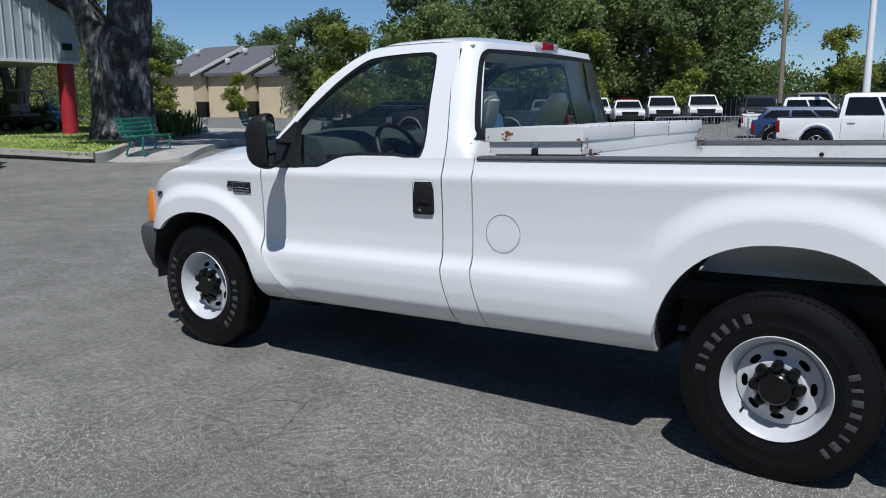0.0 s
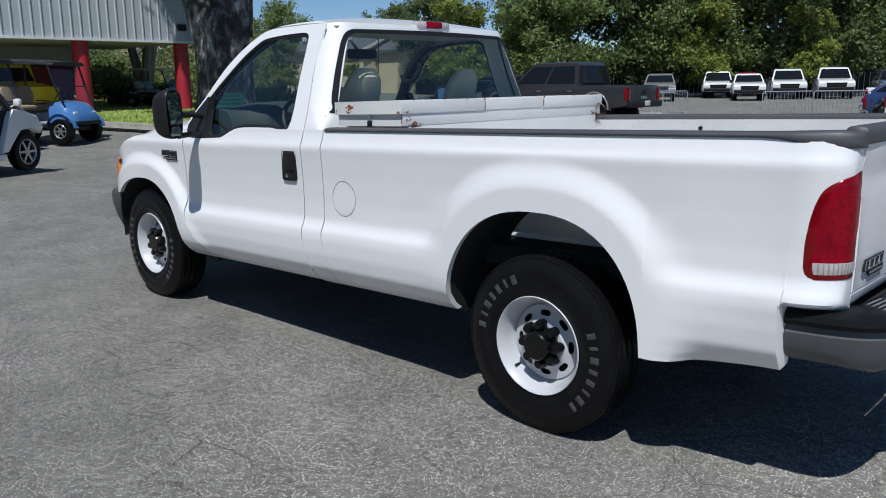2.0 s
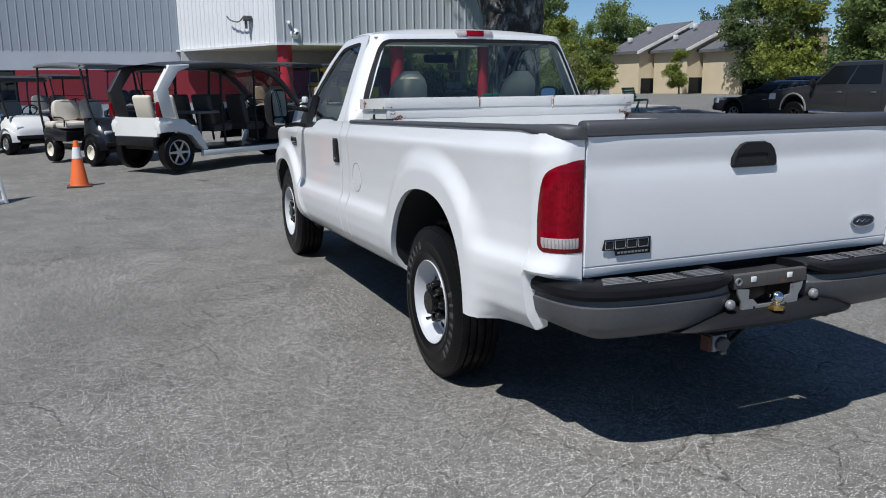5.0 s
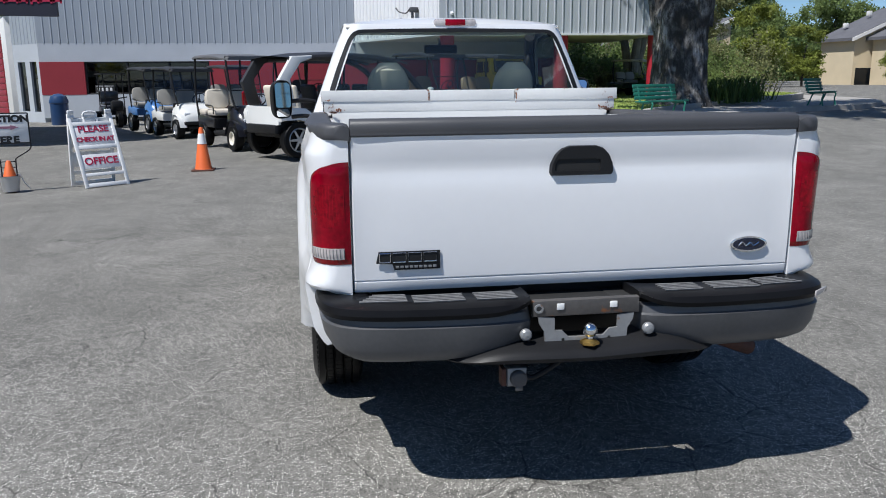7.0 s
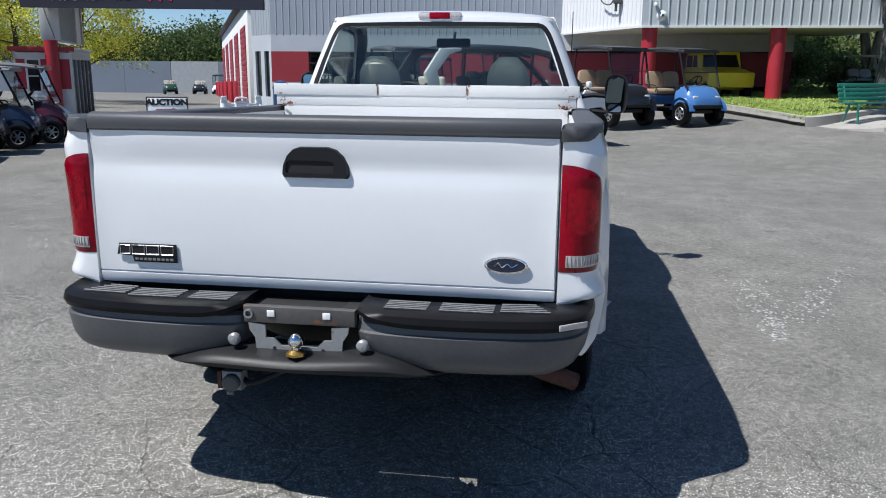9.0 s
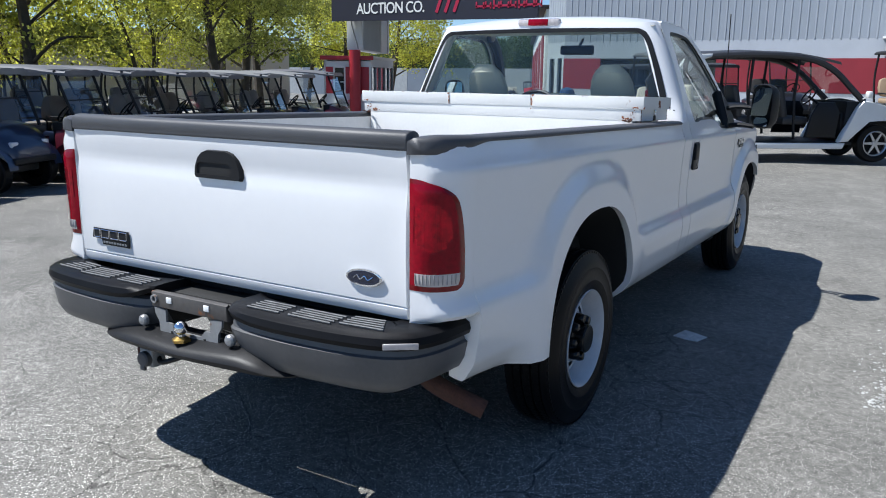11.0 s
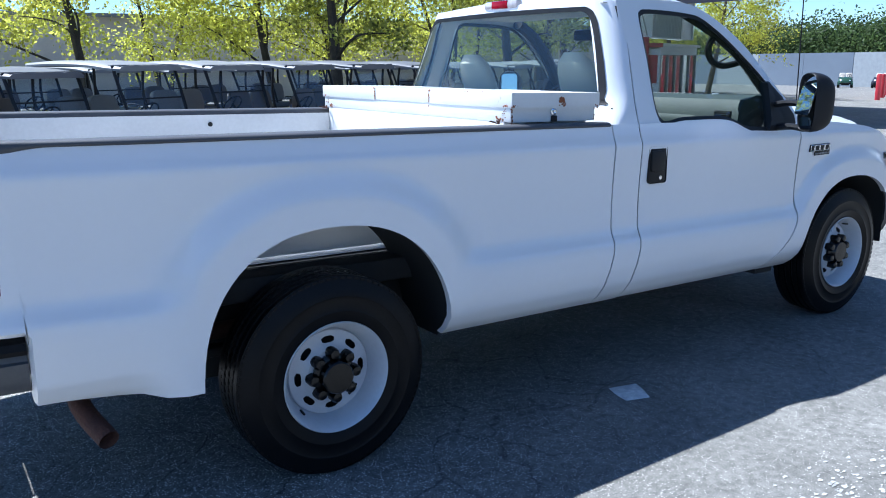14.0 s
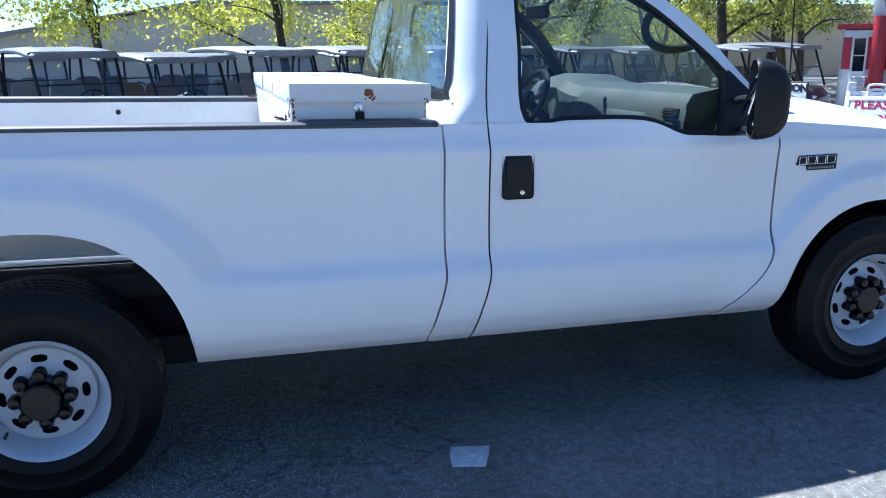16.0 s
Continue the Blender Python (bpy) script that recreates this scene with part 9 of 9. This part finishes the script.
spots = [  # prototype, x, y, scale
    (0, 29.5, -50, 1.0), (1, 16.5, -61, 0.95), (0, 18, -54, 1.0), (0, 5, -64, 0.5), (1, 0, -66, 0.6), (2, -5, -60, 1.05), (0, -9, -63, 0.95), (2, 20, -66, 1.1),
    (3, 17.5, -51, 0.9), (3, 23, -49.5, 0.95), (3, -1, -57, 1.0), (1, 31, -58, 1.1), (0, 26, -62, 1.2), (1, 39.5, -52, 0.85), (3, 36.5, -38.5, 1.0), (0, 41.5, -42.5, 0.75), (1, 33, -44, 0.8),
    (2, -16, -66, 1.1), (1, -22, -62, 1.0), (0, -28, -66, 1.2), (0, -2, -76, 0.7), (2, -12, -80, 1.2),
    (1, 60.5, -36, 0.6), (0, 75, -42, 1.0), (1, 75, -30, 1.0), (1, 60, -60, 0.75), (0, 72, -66, 0.95), (1, 80, -55, 1.0), (0, 52, -14, 0.8), (1, 56, -9, 0.9), (0, 60, -18, 0.9), (2, 50, -25.5, 0.6), (3, 46, -27, 0.8), (3, 46, -30.5, 0.6), (3, 46.5, -38.0, 0.5),
]
for k, x, y, s in spots:
    c = copy_thing(proto[k], pose(x, y, rise(x, y) - 0.05, 0, 0, rnd.uniform(0, 360)))
    c.scale = (s * rnd.uniform(0.92, 1.1), s * rnd.uniform(0.92, 1.1), s)

# spring trees along the cart row
left_proto = [
    tree("tree", pose(3.0, 18.4, -0.1), "spring tree with a dark trunk and fresh lime leaves", 11, 7.6, 3.6, 0.15, BARK_DARK, LEAF_LIME, 15000, 0.060, 0.22, 36, 1, 0.5, 0.8),
    tree("tree", pose(15.3, 20.5, -0.1), "leaning tree with dark crooked limbs and sparse lime leaves", 12, 7.4, 3.4, 0.13, BARK_DARK, LEAF_LIME, 11000, 0.060, 0.22, 30, 2, 0.8, 0.9),
    tree("tree", pose(22.8, 22.5, -0.1), "olive green tree by the ticket booth", 13, 8.4, 3.2, 0.22, BARK_DARK, LEAF_SPRING, 13000, 0.068, 0.26, 34, 1, 0.3, 0.6),
]
for k, x, y, s in ((0, -1.4, 18.6, 0.95), (0, 8.5, 19.5, 1.0), (1, 11.5, 21.5, 1.05), (1, 6.0, 22.5, 0.9), (2, 19.8, 20.6, 1.0), (2, 9.6, 17.8, 1.0), (2, 16.4, 18.2, 0.95), (1, 13.0, 25.5, 0.85), (0, 25, 27, 1.1), (1, 22.5, 29, 1.0),
                   (0, 31.0, 21.5, 1.0), (0, 33, 26, 1.1), (2, 29, 31, 1.1), (0, 36, 31, 1.1)):
    c = copy_thing(left_proto[k], pose(x, y, -0.1, 0, 0, rnd.uniform(0, 360)))
    c.scale = (s, s, s * rnd.uniform(0.95, 1.08))


# wooded hills, far off
def hill(name, cx, cy, length, width, h, ang, seed, label, count=80000, tone=1.0):
    bm = bmesh.new()
    R = []
    ca, sa = math.cos(radians(ang)), math.sin(radians(ang))
    rd = random.Random(seed)
    def top(u, v):
        return h * math.sin(math.pi * v) ** 0.8 * (0.65 + 0.35 * math.sin(u * 5.1 + seed)) * math.sin(math.pi * min(1, max(0, u))) ** 0.4
    for j in range(9):
        v = j / 8
        R.append([(cx + (u / 30 - 0.5) * length * ca - (v - 0.5) * width * sa, cy + (u / 30 - 0.5) * length * sa + (v - 0.5) * width * ca, top(u / 30, v) - 0.3) for u in range(31)])
    grid(bm, R)
    part(name, bm, mat(name + "_grass", (0.12, 0.13, 0.04), 0.95, var=0.4, scale=0.05, fine=0.8), None, label, category="hill", kind="structure")
    cl = []
    for _ in range(640):
        u, v = rd.random(), 1 - 0.62 * rd.random() ** 1.4
        r = rd.uniform(1.6, 3.6) * (0.55 + v)
        cl.append((cx + (u - 0.5) * length * ca - (v - 0.5) * width * sa, cy + (u - 0.5) * length * sa + (v - 0.5) * width * ca, top(u, v) + r * 0.5, r))
    me = leaves("woods", cl, count, 0.30 if length > 100 else 0.24, seed)
    me.materials.append(leaf_material(name + "_leaf", (0.10 * tone, 0.15 * tone, 0.048 * tone), 0.5))
    tagged(new("woods", me), "distant mixed woods on the hillside", "woods", kind="stuff")


hill("hill_ahead", 127, 64, 80, 40, 6.0, 96, 1, "distant wooded hill beyond the fence", 170000, 0.72)
hill("hill_right", 40, -135, 240, 60, 6, 12, 2, "distant wooded hill behind the parked cars")
hill("hill_behind_houses", 118, -80, 120, 40, 13, 55, 3, "distant wooded hill behind the houses")


# ---- houses ----
def house(m, w, d, h, label):
    H = thing("house", m, label, "house", "row of houses", kind="")
    st = mat("buff_stucco", (0.60, 0.50, 0.34), 0.9, var=0.08, scale=0.8, fine=20, bump=0.1)
    rf = mat("grey_shingle_roof", (0.11, 0.11, 0.12), 0.9, var=0.2, scale=2, fine=12, bump=0.3)
    tr = mat("pale_house_trim", (0.74, 0.72, 0.68), 0.7)
    bm = bmesh.new()
    slab(bm, [(-w / 2, 0), (w / 2, 0), (w / 2, h + 2.2), (-w / 2, h)], "y", -d / 2, d / 2)
    part("wall", bm, st, H)
    bm = bmesh.new()
    slab(bm, [(-w / 2 - .4, h - .12), (w / 2 + .1, h + 2.32), (w / 2 + .1, h + 2.55), (-w / 2 - .4, h + .1)], "y", -d / 2 - .3, d / 2 + .3)
    r = part("roof", bm, rf, H, "sloping grey shingle roof")
    bm = bmesh.new()
    slab(bm, [(-w / 2 - .42, h - .2), (w / 2 + .12, h + 2.24), (w / 2 + .12, h + 2.5), (-w / 2 - .42, h + .06)], "y", -d / 2 - .36, -d / 2 - .3)
    part("barge_board", bm, tr, r)
    for k in range(2):
        bm = bmesh.new()
        x = -w / 4 + k * w / 2.6
        box(bm, (x, d / 4, h + 0.55 + (x + w / 2) / w * 2.4), (0.3, 0.3, 0.35), 0.02)
        part("roof_vent", bm, tr, r)
    # flat dark panel stands in for the shade inside the carport
    bm = bmesh.new()
    box(bm, (-0.3, -d / 2 - .015, 0.62), (w * 0.78, 0.05, 1.25), 0.01)
    part("carport_shade_panel", bm, DARK_WINDOW, H)
    bm = bmesh.new()
    box(bm, (w * .2, -d / 2 - .01, h * .62), (1.1, 0.08, 1.2), 0.01)
    wn2 = part("window", bm, tr, H)
    bm = bmesh.new()
    box(bm, (w * .2, -d / 2 - .04, h * .62), (0.95, 0.06, 1.05), 0.01)
    part("pane", bm, DARK_WINDOW, wn2)
    return H


for x, y, a, d in ((54.4, -41.0, -90, 4.1), (50.0, -42.3, -90, 4.1), (45.6, -43.6, -90, 4.1), (70.0, -33.0, -90, 9.0), (64.0, -24.0, -84, 7.0)):
    house(pose(x, y, rise(x, y), 0, 0, a), 5.0, d, 3.35, "buff stuccoed house with a grey shingle roof")
bm = bmesh.new()
box(bm, (41.0, -45.6, 2.6), (1.2, 1.0, 5.2), 0.03)
box(bm, (41.0, -45.6, 5.25), (1.4, 1.2, 0.25), 0.03)
part("chimney_stack", bm, mat("buff_chimney", (0.45, 0.38, 0.27), 0.9), None, "buff stuccoed chimney stack of the end house", category="chimney")


# ---- poles and wires ----
def utility_pole(x, y, h, label, pale=False):
    P = thing("utility_pole", pose(x, y, rise(x, y)), label, "pole")
    bm = bmesh.new()
    lathe(bm, [(0.15, 0), (0.10, h), (0, h)], 12, axis="z")
    part("shaft", bm, SIGN_WHITE if pale else mat("weathered_pole_wood", (0.20, 0.16, 0.12), 0.9, var=0.2), P)
    if not pale:
        bm = bmesh.new()
        box(bm, (0, 0, h - 0.6), (1.8, 0.1, 0.12), 0.01, Matrix.Rotation(radians(25), 4, "Z"))
        part("cross_arm", bm, BARK_DARK, P)
    return P


utility_pole(9.7, -46.0, 11.5, "brown wooden utility pole with a cross arm")
utility_pole(3.5, -31.0, 9.0, "slim white lamp pole", True)
utility_pole(-30, -40, 11.5, "brown wooden utility pole with a cross arm")
utility_pole(19.0, -54, 12, "brown wooden utility pole with a cross arm")
for k, (z, o) in enumerate(((10.9, -0.7), (10.9, 0.7), (9.4, 0), (8.3, 0.2))):
    bm = bmesh.new()
    for (ax, ay), (bx, by), sag in (((9.7, -46), (-30, -40), 1.2), ((9.7, -46), (19, -54), 0.4)):
        tube(bm, [(ax + (bx - ax) * t, ay + o + (by - ay) * t, z - sag * 4 * t * (1 - t)) for t in np.linspace(0, 1, 13)], 0.018 if k < 3 else 0.03, 5)
    part("overhead_wire", bm, BLACK, None, "black overhead wire strung between poles", category="wire")
fb = thing("bar_fence", pose(0, 0, 0), "dark iron bar fence behind the parked row", "fence", kind="structure")
bm = bmesh.new()
for k in range(150):
    x, y = 42 - 0.34 * k, -53 - 0.06 * k
    box(bm, (x, y, rise(x, y) + 0.8), (0.03, 0.03, 1.6), 0)
tagged(part("fence_bars", bm, SOFFIT, fb), kind="stuff")
bm = bmesh.new()
box(bm, (16.6, -57.6, 1.4), (52, 0.1, 1.7), 0.01, Matrix.Translation((16.6, -57.6, 0)) @ Matrix.Rotation(radians(10), 4, "Z") @ Matrix.Translation((-16.6, 57.6, 0)))
part("privacy_screen", bm, mat("dark_green_screen", (0.02, 0.035, 0.03), 0.8, var=0.15), fb, "dark green fence screen")
